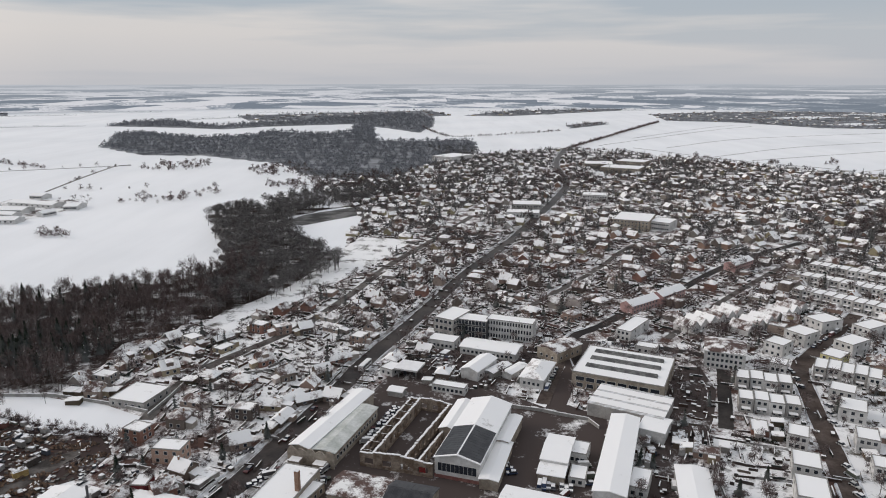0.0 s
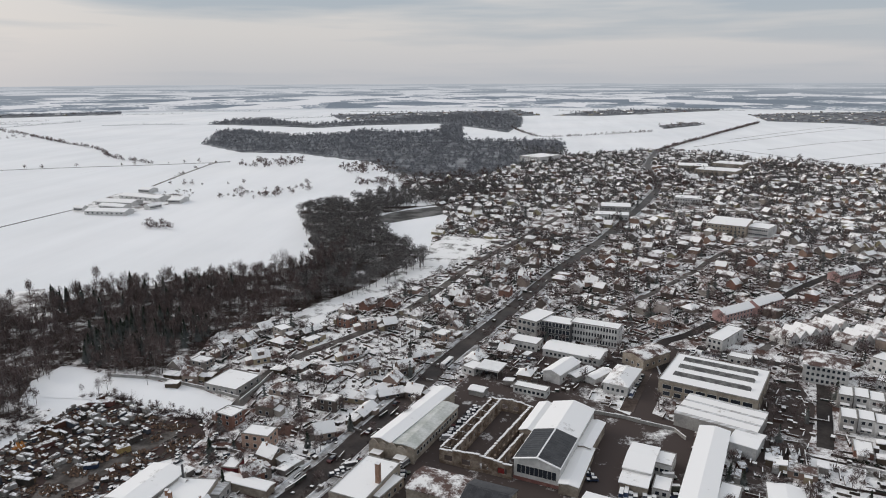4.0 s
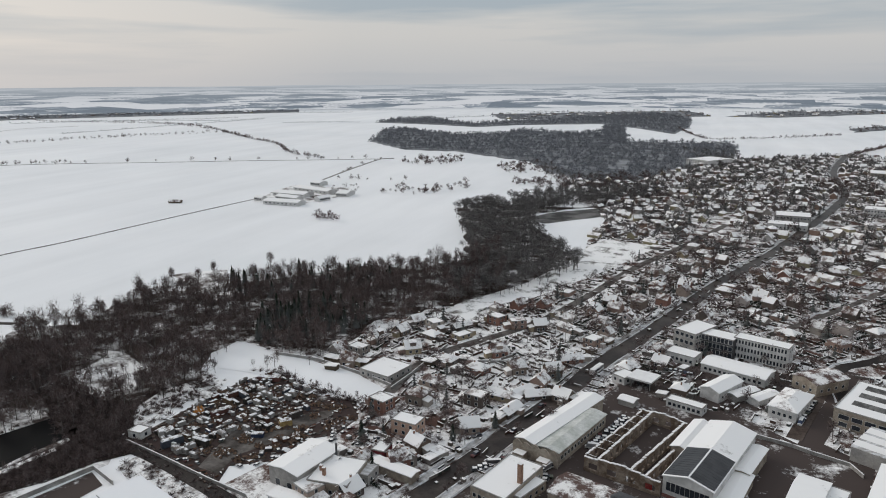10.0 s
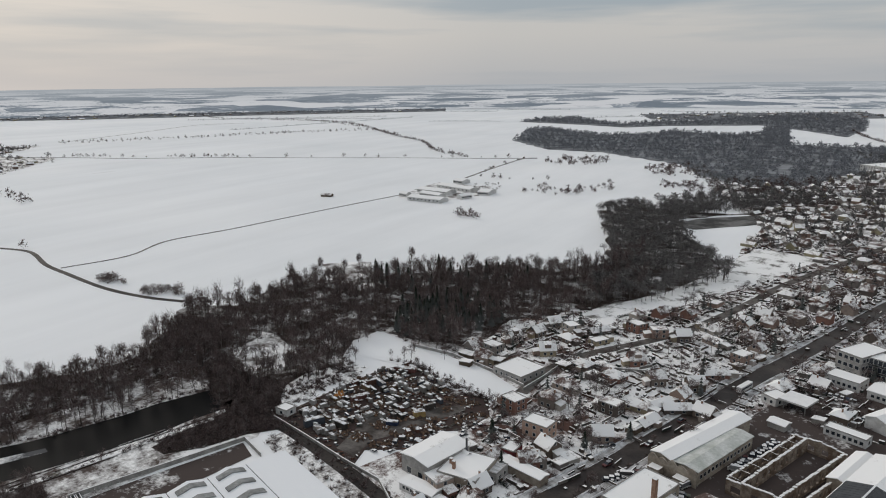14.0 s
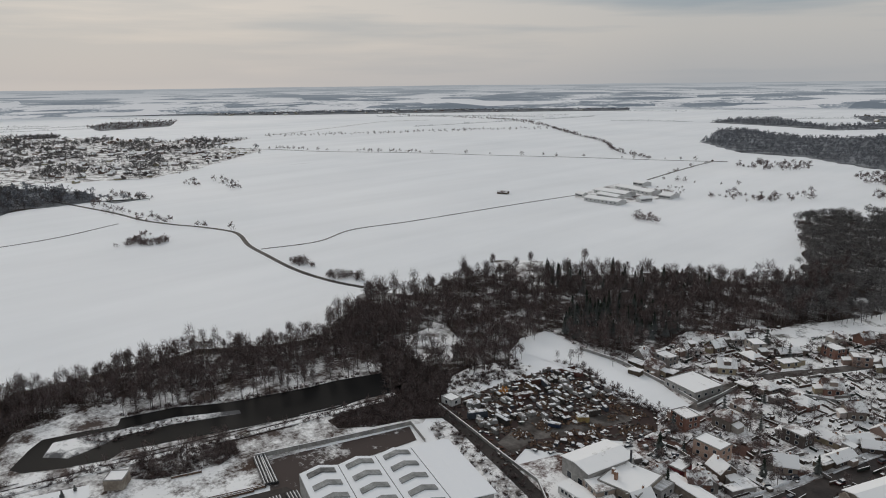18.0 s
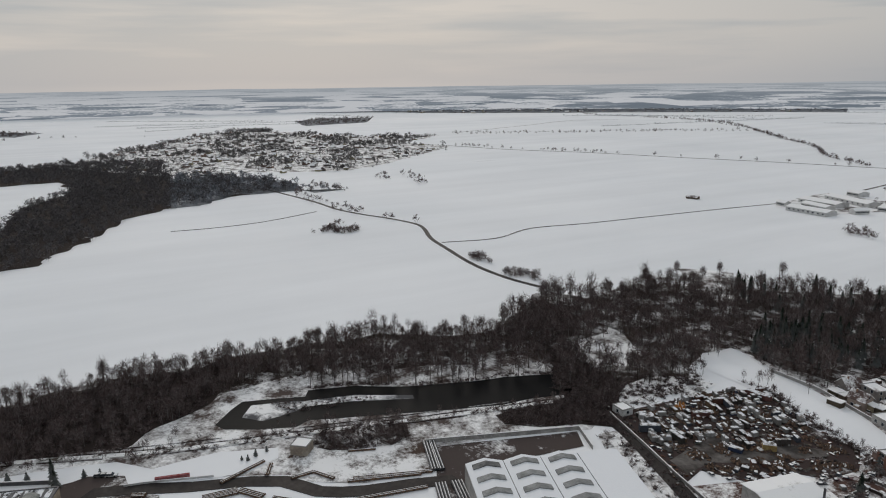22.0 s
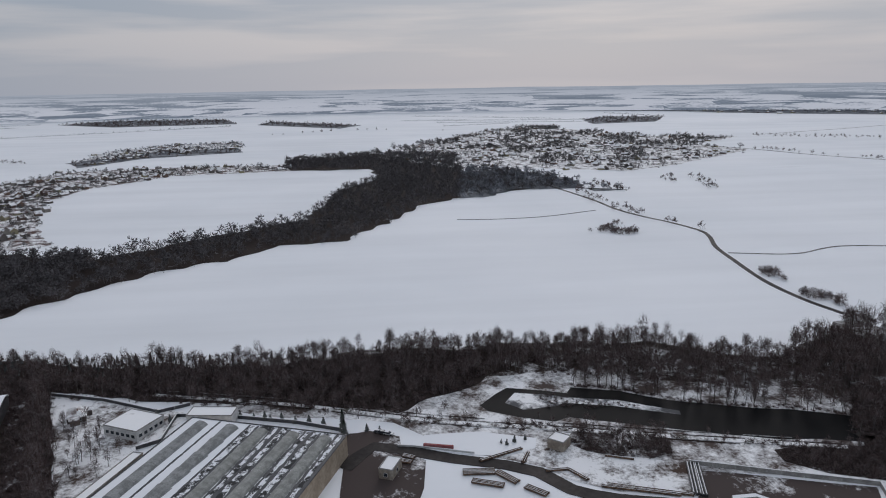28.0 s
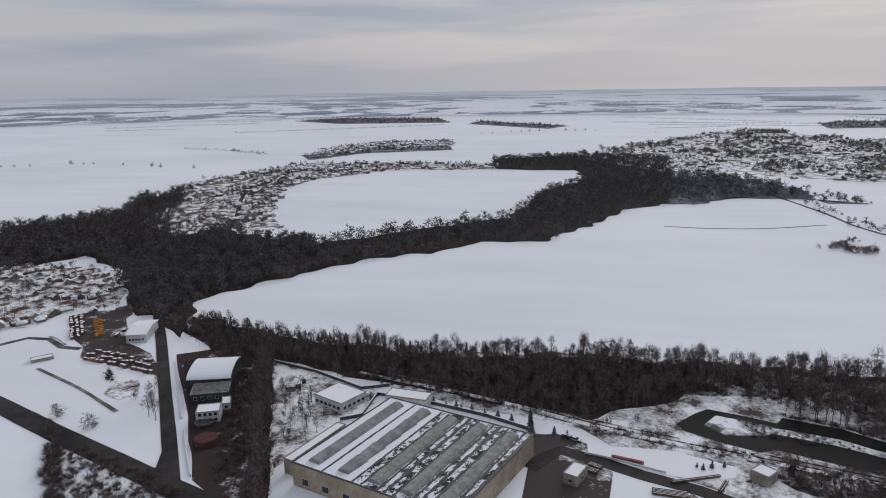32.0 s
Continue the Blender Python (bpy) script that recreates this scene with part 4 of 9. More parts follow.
stuff("wood_scrub", SHRUBS, scatter(WOOD_W, 3.2, 31, (), 1.0, 2.0), TREE_MATS, "dark thorn scrub under the field wood", "shrubs", 31, 0.9, 2.0)
stuff("wood_scrub", SHRUBS, scatter(WOOD_A, 5.6, 33, (CLEAR_A, CLEAR_B), 0.7, 2.0), TREE_MATS, "thin undergrowth of the winter wood", "shrubs", 33, 0.8, 1.7)
wood(WOOD_J, VALLEY_BARE, 6.2, 12, "dark bare wood in the valley mouth", (), 0.55, 1.2, M_BRUSH, mats=[M_BARK, M_DUSKTWIG], thin=-0.32)
wood(WOOD_D, MID_BARE, 5.0, 4, "dark bare wood beside the town", (), 0.8, 1.4, M_WOODFLOOR, mats=MID_MATS, thin=-0.34)
wood(WOOD_E, VALLEY_BARE, 7.4, 5, "bare wood in a shallow valley", (), 0.55, 1.2, M_BRUSH, mats=[M_BARK, M_DUSKTWIG], thin=-0.36)
wood(WOOD_F, VALLEY_BARE, 6.8, 6, "bare wood behind the garden colony", (), 0.5, 1.15, M_BRUSH)
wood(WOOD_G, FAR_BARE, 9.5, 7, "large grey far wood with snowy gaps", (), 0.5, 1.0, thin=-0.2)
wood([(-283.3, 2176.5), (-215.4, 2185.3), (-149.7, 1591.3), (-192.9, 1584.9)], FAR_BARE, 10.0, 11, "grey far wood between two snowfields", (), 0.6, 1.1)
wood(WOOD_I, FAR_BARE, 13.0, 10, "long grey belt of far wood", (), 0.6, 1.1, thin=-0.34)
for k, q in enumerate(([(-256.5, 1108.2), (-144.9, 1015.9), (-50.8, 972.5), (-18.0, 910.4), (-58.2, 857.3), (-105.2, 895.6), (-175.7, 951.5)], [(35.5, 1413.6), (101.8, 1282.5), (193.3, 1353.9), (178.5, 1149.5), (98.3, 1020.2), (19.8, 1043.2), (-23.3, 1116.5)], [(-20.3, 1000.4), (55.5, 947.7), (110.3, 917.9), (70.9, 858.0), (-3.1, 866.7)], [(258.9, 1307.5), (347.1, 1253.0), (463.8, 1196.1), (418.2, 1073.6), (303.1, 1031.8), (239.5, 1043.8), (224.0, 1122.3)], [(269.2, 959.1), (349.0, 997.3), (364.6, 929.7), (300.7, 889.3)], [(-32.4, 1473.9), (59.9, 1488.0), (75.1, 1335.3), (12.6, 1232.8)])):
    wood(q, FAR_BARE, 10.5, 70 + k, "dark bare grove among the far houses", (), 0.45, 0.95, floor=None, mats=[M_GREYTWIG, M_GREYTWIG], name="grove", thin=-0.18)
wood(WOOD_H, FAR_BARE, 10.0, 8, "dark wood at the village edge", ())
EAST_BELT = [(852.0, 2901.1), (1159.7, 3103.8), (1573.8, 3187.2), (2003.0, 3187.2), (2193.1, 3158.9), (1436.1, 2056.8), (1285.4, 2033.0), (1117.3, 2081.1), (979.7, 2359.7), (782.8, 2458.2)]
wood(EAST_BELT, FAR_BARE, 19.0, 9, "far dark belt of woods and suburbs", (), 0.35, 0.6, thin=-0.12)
patch("ground_clearing", CLEAR_A, 0.09, M_ROUGH, "snowy clearing in the wood", "ground", 9.0, 3.0)
patch("ground_clearing_field", CLEAR_D, 0.09, M_MEADOW, "snowy opening at the field side of the wood", "ground", 6.0, 4.0)
patch("ground_meadow", CLEAR_B, 0.09, M_FIELD, "clean snow of a long narrow meadow", "ground", 1.2)
patch("ground_rough_bank", [(-224.1, 211.8), (-225.3, 236.0), (-218.6, 247.8), (-205.3, 254.3), (-201.5, 235.5), (-208.4, 229.7), (-208.0, 206.9), (-211.0, 200.8)], 0.07, M_LAWN, "weedy snow between wood and scrapyard", "ground", 3.0)
# conifers among the bare trees
stuff("fir_grove", NEAR_FIR, scatter([(-222.8, 296.5), (-239.5, 334.6), (-232.9, 366.1), (-197.7, 358.7), (-174.3, 353.5), (-187.9, 308.5)], 6.0, 21), FIR_MATS, "grove of dark snowy firs", "firs", 21)
stuff("fir_row", NEAR_FIR, scatter([(-303.2, 377.0), (-303.1, 396.9), (-271.4, 409.4), (-249, 438), (-215, 455), (-190.1, 450.5), (-196.3, 415.6), (-241.8, 377.9), (-279.9, 365.8)], 13.0, 22), FIR_MATS, "dark firs standing over the bare wood", "firs", 22, 0.6, 1.4)
stuff("fir_edge", NEAR_FIR[:2], scatter([(-396.1, -248.8), (-371.8, -207.6), (-361.0, -172.8), (-356.7, -129.2), (-350.2, -81.2), (-347.4, -52.4), (-328.4, -94.5), (-336.7, -168.6), (-352.7, -212.1)], 5.0, 23), FIR_MATS, "low dark firs on the field side of the wood", "firs", 23, 0.22, 0.5)

# ---- buildings ----
WIN = {}
TAKEN = []


def taken(p0, p1, p2):
    """The rectangle of a building, which is then kept free of houses and trees."""
    x, y, turn, lx, ly = rect(p0, p1, p2)
    a = math.radians(turn)
    TAKEN.append((x, y, math.cos(a), math.sin(a), lx / 2, ly / 2))
    return x, y, turn, lx, ly


def is_free(x, y, margin=3.0):
    for cx, cy, c, s, hx, hy in TAKEN:
        dx, dy = x - cx, y - cy
        if abs(dx * c + dy * s) < hx + margin and abs(dy * c - dx * s) < hy + margin:
            return False
    return True


def window_mesh(w, h):
    key = (round(w, 1), round(h, 1))
    if key not in WIN:
        s = Shape()
        f, o, x, q = 0.1, 0.08, w / 2, 0.03
        out = [(-x - f, -f), (x + f, -f), (x + f, h + f), (-x - f, h + f)]
        inn = [(-x, 0), (x, 0), (x, h), (-x, h)]
        s.v = [(a, 0, b) for a, b in out] + [(a, o, b) for a, b in out] + [(a, o, b) for a, b in inn] + [(a, q, b) for a, b in inn]
        for i in range(4):
            j = (i + 1) % 4
            s.f += [(i, j, 4 + j, 4 + i), (4 + i, 4 + j, 8 + j, 8 + i), (8 + i, 8 + j, 12 + j, 12 + i)]
            s.m += [0, 0, 0]
        s.f.append((12, 13, 14, 15))
        s.m.append(1)
        WIN[key] = s.mesh("window", [M_FRAME, M_GLASS])
    return WIN[key]


def windows(parent, lx, ly, side, zs, n, w=1.2, h=1.4, margin=1.2, name="window"):
    """A row of windows on one side (0 front -y, 1 right +x, 2 back +y, 3 left -x)."""
    length = lx if side in (0, 2) else ly
    for z in zs:
        for i in range(n):
            u = -length / 2 + margin + (length - 2 * margin) * ((i + 0.5) / n)
            x, y, turn = ((u, -ly / 2, 180), (lx / 2, u, -90), (u, ly / 2, 0), (-lx / 2, u, 90))[side]
            part(name, window_mesh(w, h), None, parent, "", pose(x, y, z, 0, 0, turn))


def gable_roof(lx, ly, eave, rise, over=0.5, thick=0.28, along="x"):
    """Two slopes with the ridge along x or y."""
    s = Shape()
    if along == "x":
        k = rise / (ly / 2)
        e, o = eave - over * k, over
        for d in (-1, 1):
            y = d * (ly / 2 + o)
            a = [(-lx / 2 - o, y, e), (lx / 2 + o, y, e), (lx / 2 + o, 0, eave + rise), (-lx / 2 - o, 0, eave + rise)]
            a = [(p[0], p[1], p[2] + thick) for p in (a if d < 0 else a[::-1])]
            s.slab(*a, thick)
        return s
    t = gable_roof(ly, lx, eave, rise, over, thick)
    t.v = [(-y, x, z) for x, y, z in t.v]
    return t


def gable_walls(lx, ly, eave, rise, along="x"):
    s = Shape()
    if along == "x":
        x, y = lx / 2, ly / 2
        s.solid([(-x, -y, -0.2), (x, -y, -0.2), (x, y, -0.2), (-x, y, -0.2), (-x, -y, eave), (x, -y, eave), (x, y, eave), (-x, y, eave), (-x, 0, eave + rise), (x, 0, eave + rise)],
                ((0, 1, 5, 4), (2, 3, 7, 6), (1, 2, 6, 9, 5), (3, 0, 4, 8, 7), (0, 3, 2, 1), (4, 5, 9, 8), (6, 7, 8, 9)))
        return s
    t = gable_walls(ly, lx, eave, rise)
    t.v = [(-b, a, z) for a, b, z in t.v]
    return t


def hip_roof(lx, ly, eave, rise, over=0.5, thick=0.25):
    s = Shape()
    x, y = lx / 2 + over, ly / 2 + over
    r = max(0.0, x - y)
    q = max(0.0, y - x)
    z0, z1 = eave, eave + rise
    s.solid([(-x, -y, z0), (x, -y, z0), (x, y, z0), (-x, y, z0), (-x, -y, z0 + thick), (x, -y, z0 + thick), (x, y, z0 + thick), (-x, y, z0 + thick), (-r, -q, z1 + thick), (r, q, z1 + thick)],
            ((0, 3, 2, 1), (0, 1, 5, 4), (1, 2, 6, 5), (2, 3, 7, 6), (3, 0, 4, 7), (4, 5, 9, 8), (5, 6, 9), (6, 7, 8, 9), (7, 4, 8)) if r >= q else
            ((0, 3, 2, 1), (0, 1, 5, 4), (1, 2, 6, 5), (2, 3, 7, 6), (3, 0, 4, 7), (4, 5, 8), (5, 6, 9, 8), (6, 7, 9), (7, 4, 8, 9)))
    return s


def flat_roof(lx, ly, h, rim=0.35, wide=0.35):
    """Snow on a flat roof inside a parapet."""
    s = Shape()
    x, y = lx / 2 + 0.12, ly / 2 + 0.12
    for a in ((-x, x, -y, -y + wide), (-x, x, y - wide, y), (-x, -x + wide, -y + wide, y - wide), (x - wide, x, -y + wide, y - wide)):
        s.box(*a, h, h + rim, 0)
    s.box(-x + wide, x - wide, -y + wide, y - wide, h - 0.05, h + 0.12, 1)
    return s


def chimney(parent, x, y, z0, z1, w=0.55, mat=None):
    s = Shape()
    s.box(x - w / 2, x + w / 2, y - w / 2, y + w / 2, z0, z1, 0)
    s.box(x - w / 2 - 0.08, x + w / 2 + 0.08, y - w / 2 - 0.08, y + w / 2 + 0.08, z1, z1 + 0.15, 1)
    return part("chimney", s, [mat or M_BRICK, M_SNOW], parent)


def hall(p0, p1, p2, eave, rise, label, wall=None, roof=None, along="x", win=(), category="industrial hall", name="works_hall", over=0.4):
    """A works hall with a gable roof; win: (side, count, width, height, sill)."""
    x, y, turn, lx, ly = taken(p0, p1, p2)
    t = thing(name, pose(x, y, 0, 0, 0, turn), label, category)
    part("wall", gable_walls(lx, ly, eave, rise, along), wall or M_CREAM, t)
    part("roof", gable_roof(lx, ly, eave, rise, over, 0.3, along), roof or M_CLEANROOF, t, "snow-covered sheet roof")
    for side, n, w, h, sill in win:
        windows(t, lx, ly, side, [sill], n, w, h)
    return t, lx, ly


def block(p0, p1, p2, h, label, wall=None, storeys=2, bays=(4, 2, 4, 2), category="building", name="flat_building", ww=1.3, wh=1.4, roof=None):
    """A flat-roofed block with rows of windows."""
    x, y, turn, lx, ly = taken(p0, p1, p2)
    t = thing(name, pose(x, y, 0, 0, 0, turn), label, category)
    s = Shape()
    s.box(-lx / 2, lx / 2, -ly / 2, ly / 2, -0.2, h)
    part("wall", s, wall or M_WHITE, t)
    part("roof", flat_roof(lx, ly, h), [M_CONCRETE, roof or M_CLEANROOF], t, "flat roof under snow")
    step = h / storeys
    for side, n in enumerate(bays):
        if n:
            windows(t, lx, ly, side, [step * k + step * 0.3 for k in range(storeys)], n, ww, wh, 0.6)
    return t, lx, ly


# ---- works by the main road ----
def roof_grid(parent, lx, ly, eave, rise, y0, y1, name="solar_panel", label="dark solar panels with thin snow lines", swap=False):
    """Panels on both slopes of a roof whose ridge runs along y, from y0 to y1."""
    k = rise / (lx / 2)
    n = max(2, int((y1 - y0) / 1.75))
    rows = max(2, int(lx / 2 / 1.1))
    mesh = {}
    for d in (-1, 1):
        for i in range(n):
            s = Shape()
            a, b = y0 + (y1 - y0) * i / n + 0.06, y0 + (y1 - y0) * (i + 1) / n - 0.06
            u0, u1 = 0.35, lx / 2 + 0.1
            z0, z1 = eave + rise - k * u0 + 0.40, eave + rise - k * u1 + 0.40
            q = [(d * u0, a, z0), (d * u1, a, z1), (d * u1, b, z1), (d * u0, b, z0)]
            s.slab(*(q if d < 0 else q[::-1]), 0.06)
            if swap:
                s.v = [(p[1], -p[0], p[2]) for p in s.v]
            part(name, s, M_PANEL, parent, label)


M_PANEL = two_tone("solar_panel_glass", (0.018, 0.018, 0.022), (0.045, 0.045, 0.05), 0.35, 0.35)
M_SHEET = two_tone("ribbed_sheet", (0.42, 0.41, 0.40), (0.74, 0.75, 0.77), 0.5, 0.6, stretch=(0.2, 2.2, 1))
M_SKYGLASS = two_tone("dusty_roof_glass", (0.10, 0.10, 0.10), (0.20, 0.20, 0.195), 0.4, 0.5)

# long hall with two aisles and a wavy front
t, lx, ly = hall((-57.9, 236.5), (-38.5, 284.7), (-31.7, 279.0), 6.0, 1.0, "long white-roofed works hall beside the main road", M_CREAM)
t, lx, ly = hall((-40.2, 231.0), (-27.7, 267.8), (-36.3, 272.0), 5.4, 0.7, "lower aisle with a thin greenish snow roof", M_CREAM, M_GREENROOF, win=((0, 14, 1.4, 1.6, 2.0),))
# wavy parapet across both fronts
a, b = Vector((-58.1, 235.7)), Vector((-39.7, 230.2))
d = b - a
s = Shape()
pts = [(d.length * i / 40, 5.3 + 1.3 * abs(math.sin(i * math.pi / 8)) * (1.2 if i % 16 < 8 else 0.8)) for i in range(41)]
for (x0, z0), (x1, z1) in zip(pts, pts[1:]):
    s.solid([(x0, -0.5, 0), (x1, -0.5, 0), (x1, 0, 0), (x0, 0, 0), (x0, -0.5, z0), (x1, -0.5, z1), (x1, 0, z1), (x0, 0, z0)], ((0, 3, 2, 1), (0, 1, 5, 4), (1, 2, 6, 5), (2, 3, 7, 6), (3, 0, 4, 7), (4, 5, 6, 7)))
t = thing("front_wall", pose(a.x, a.y, 0, 0, 0, math.degrees(math.atan2(d.y, d.x))) @ pose(0, -0.9, 0), "wavy cream front wall of the double hall", "wall")
part("parapet", s, M_CREAM, t)
for q in (0.10, 0.62):
    s = Shape()
    s.box(d.length * q, d.length * q + 4.5, -4.0, -0.55, 0, 3.0, 0, 1)
    part("porch", s, [M_CREAM, M_SNOW], t)

# roofless ruin: bare walls with snow on their tops
RUIN = thing("ruined_hall", pose(0, 0, 0), "roofless ruined factory hall with bare plaster walls", "ruin")


def ruin_wall(a, b, h, thick=0.6, holes=0, peak=0.0, mat=None):
    a, b = Vector(a), Vector(b)
    d = b - a
    n = max(1, holes)
    s = Shape()
    L = d.length
    steps = n * 4
    for i in range(steps):
        u0, u1 = L * i / steps, L * (i + 1) / steps
        hh = h + peak * (1 - abs((i + 0.5) / steps * 2 - 1)) - 0.5 * random.Random(i + int(L)).random()
        if holes and i % 4 in (1, 2):
            s.box(u0, u1, -thick / 2, thick / 2, 0, h * 0.22)
            s.box(u0, u1, -thick / 2, thick / 2, h * 0.68, hh)
        else:
            s.box(u0, u1, -thick / 2, thick / 2, 0, hh)
        s.box(u0, u1, -thick / 2 - 0.08, thick / 2 + 0.08, hh, hh + 0.22, 1)
    m = pose(a.x, a.y, 0, 0, 0, math.degrees(math.atan2(d.y, d.x)))
    part("wall", s, [mat or M_RUINWALL, M_SNOW], RUIN, "", m)


ruin_wall((-30.9, 235.4), (-13.9, 279.3), 4.5, 0.6, 9)
ruin_wall((-25.8, 231.2), (-10.0, 275.7), 6.0, 0.7, 11)
ruin_wall((-14.4, 227.3), (2.6, 269.8), 6.0, 0.7, 11)
ruin_wall((-9.1, 227.0), (3.7, 258.6), 5.0, 0.6, 7)
ruin_wall((-30.9, 232.1), (-3.7, 223.5), 5.5, 0.7, 4, 1.6)
ruin_wall((-15.3, 278.8), (3.9, 271.8), 5.0, 0.7, 4, 1.2)
a, b, c = (Vector(q) for q in ((-30.9, 232.1), (-3.7, 223.5), (3.9, 271.8)))
TAKEN.append((*((a + c) / 2), 1, 0, 14, 24))
for i in range(8):  # rafters left over the side aisle
    p = Vector((-28.9, 235.2)).lerp(Vector((-12.1, 278.6)), i / 7)
    s = Shape()
    s.box(-2.2, 2.2, -0.12, 0.12, 4.4, 4.7, 0, 1)
    part("rafter", s, [M_WOOD, M_SNOW], RUIN, "", pose(p.x, p.y, 0, 0, 0, -18))
s = Shape()
s.box(-2.2, 2.2, -0.15, 0.15, 0, 3.6)
p = Vector((-8.6, 225.5))
part("gate", s, two_tone("red_gate_paint", (0.30, 0.05, 0.05), (0.42, 0.09, 0.08), 0.8), RUIN, "faded red gate", pose(p.x, p.y, 0, 0, 0, -9))

# tall hall with solar panels
t, lx, ly = hall((13.0, 219.0), (28.6, 265.8), (12.5, 271.0), 8.0, 2.2, "tall works hall with dark solar panels on its roof", M_WHITE, win=((3, 9, 1.5, 3.2, 3.0),))
roof_grid(t, ly, lx, 8.0, 2.2, -lx / 2 + 0.4, -lx / 2 + lx * 0.47, swap=True)
s = Shape()
s.box(-lx / 2 - 0.08, -lx / 2 - 0.02, -ly / 2 - 0.06, ly / 2 + 0.06, 0, 1.4)
part("plinth", s, two_tone("dull_pink_plinth", (0.24, 0.11, 0.10), (0.30, 0.16, 0.14), 0.5), t)
hall((4.9, 247.4), (13.0, 271.9), (6.8, 274.6), 6.0, 1.1, "white-roofed annex of the tall hall", M_CREAM)
hall((19.1, 214.7), (26.8, 241.3), (20.7, 244.3), 4.0, 0.5, "low side aisle of the tall hall", M_CREAM)
hall((25.3, 240.0), (32.6, 260.6), (27.7, 263.0), 5.0, 0.5, "rear side aisle under clean snow", M_CREAM)
# chimney building by the road
t, lx, ly = block((-57.1, 225.1), (-43.9, 221.0), (-50.8, 196.4), 5.0, "low flat works building with a brick chimney", M_CREAM, 1, (6, 5, 6, 5))
p = t.matrix_basis.inverted() @ Vector((*(-49.1, 208.0), 0))
chimney(t, p.x, p.y, 4.8, 12.5, 1.5)
block((-45.8, 216.5), (-41.3, 214.5), (-45.2, 200.1), 3.5, "low lean-to of the chimney works", M_CREAM, 1, (2, 4, 0, 0))
# barrel-roofed hall with thawing snow, and a panel-covered one beside it
t, lx, ly = hall((-34.6, 218.2), (-16.7, 212.6), (-22.1, 199.5), 6.0, 1.6, "works hall with half-thawed snow on a rounded roof", M_CREAM, M_THINROOF, win=((2, 8, 1.5, 1.6, 2.0),))
t, lx, ly = hall((-16.3, 212.2), (-1.5, 207.5), (-6.9, 195.8), 6.0, 1.6, "works hall with dark panelled roof", M_CREAM, M_DARKMETAL)
roof_grid(t, ly, lx, 6.0, 1.6, -lx / 2 + 0.5, lx / 2 - 0.5, swap=True)
hall((-8.5, 200.6), (10.1, 195.1), (6.3, 187.0), 6.5, 0.8, "white-roofed store beside the panelled hall", M_CREAM)
hall((21.8, 210.7), (47.5, 201.0), (41.6, 189.1), 5.0, 0.8, "broad white-roofed store hall", M_GREYWALL)
hall((35.8, 228.2), (45.0, 225.1), (51.2, 243.0), 5.0, 1.2, "white workshop with small roof vents", M_WHITE, win=((0, 5, 1.3, 1.2, 1.6),))
block((47.0, 233.8), (53.3, 231.4), (56.2, 240.4), 4.5, "flat wing of the white workshop", M_WHITE, 1, (3, 2, 0, 0))
hall((33.7, 220.9), (42.7, 218.0), (45.1, 226.4), 3.5, 0.6, "low front bay of the white workshop", M_CREAM)
block((44.5, 219.1), (50.1, 217.3), (52.7, 226.1), 3.0, "small flat store beside the workshop", M_WHITE, 1, (2, 0, 0, 0))
hall((60.5, 202.6), (80.0, 257.2), (70.0, 261.6), 6.0, 0.9, "very long store hall under unbroken snow", M_WHITE, win=((0, 14, 1.4, 1.2, 3.4), (3, 3, 1.4, 1.4, 2.0)))
block((63.5, 212.3), (69.7, 209.6), (74.2, 222.2), 4.0, "flat lean-to of the long store", M_WHITE, 1, (2, 3, 0, 0))
hall((78.3, 251.5), (86.9, 246.5), (91.4, 258.6), 5.0, 0.8, "cross shed at the end of the long store", M_WHITE)
hall((75.4, 189.1), (83.6, 223.6), (94.4, 221.3), 5.0, 0.6, "white-roofed depot beside the allotments", M_GREYWALL)
# store with ribbed roof
x, y, turn, lx, ly = taken((61.9, 271.9), (89.5, 256.7), (97.6, 277.3))
t = thing("store_shed", pose(x, y, 0, 0, 0, turn), "store shed with rows of ribbed sheet roofing", "shed")
s = Shape()
s.box(-lx / 2, lx / 2, -ly / 2, ly / 2, -0.2, 5.5)
part("wall", s, M_GREYWALL, t)
s = Shape()
s.box(-lx / 2 + 0.1, lx / 2 - 0.1, -ly / 2 + 0.1, ly / 2 - 0.1, 5.5, 5.56)
part("roof_deck", s, M_DARKMETAL, t, "dark deck between the sheets")
for i in range(13):
    y0, y1 = -ly / 2 + ly * i / 13, -ly / 2 + ly * (i + 1) / 13
    s = Shape()
    s.slab((-lx / 2 - 0.3, y0, 5.7), (lx / 2 + 0.3, y0, 5.7), (lx / 2 + 0.3, y1 - 0.5, 6.3), (-lx / 2 - 0.3, y1 - 0.5, 6.3), 0.12)
    part("roof_sheet", s, M_CLEANROOF if i % 4 else M_SHEET, t)
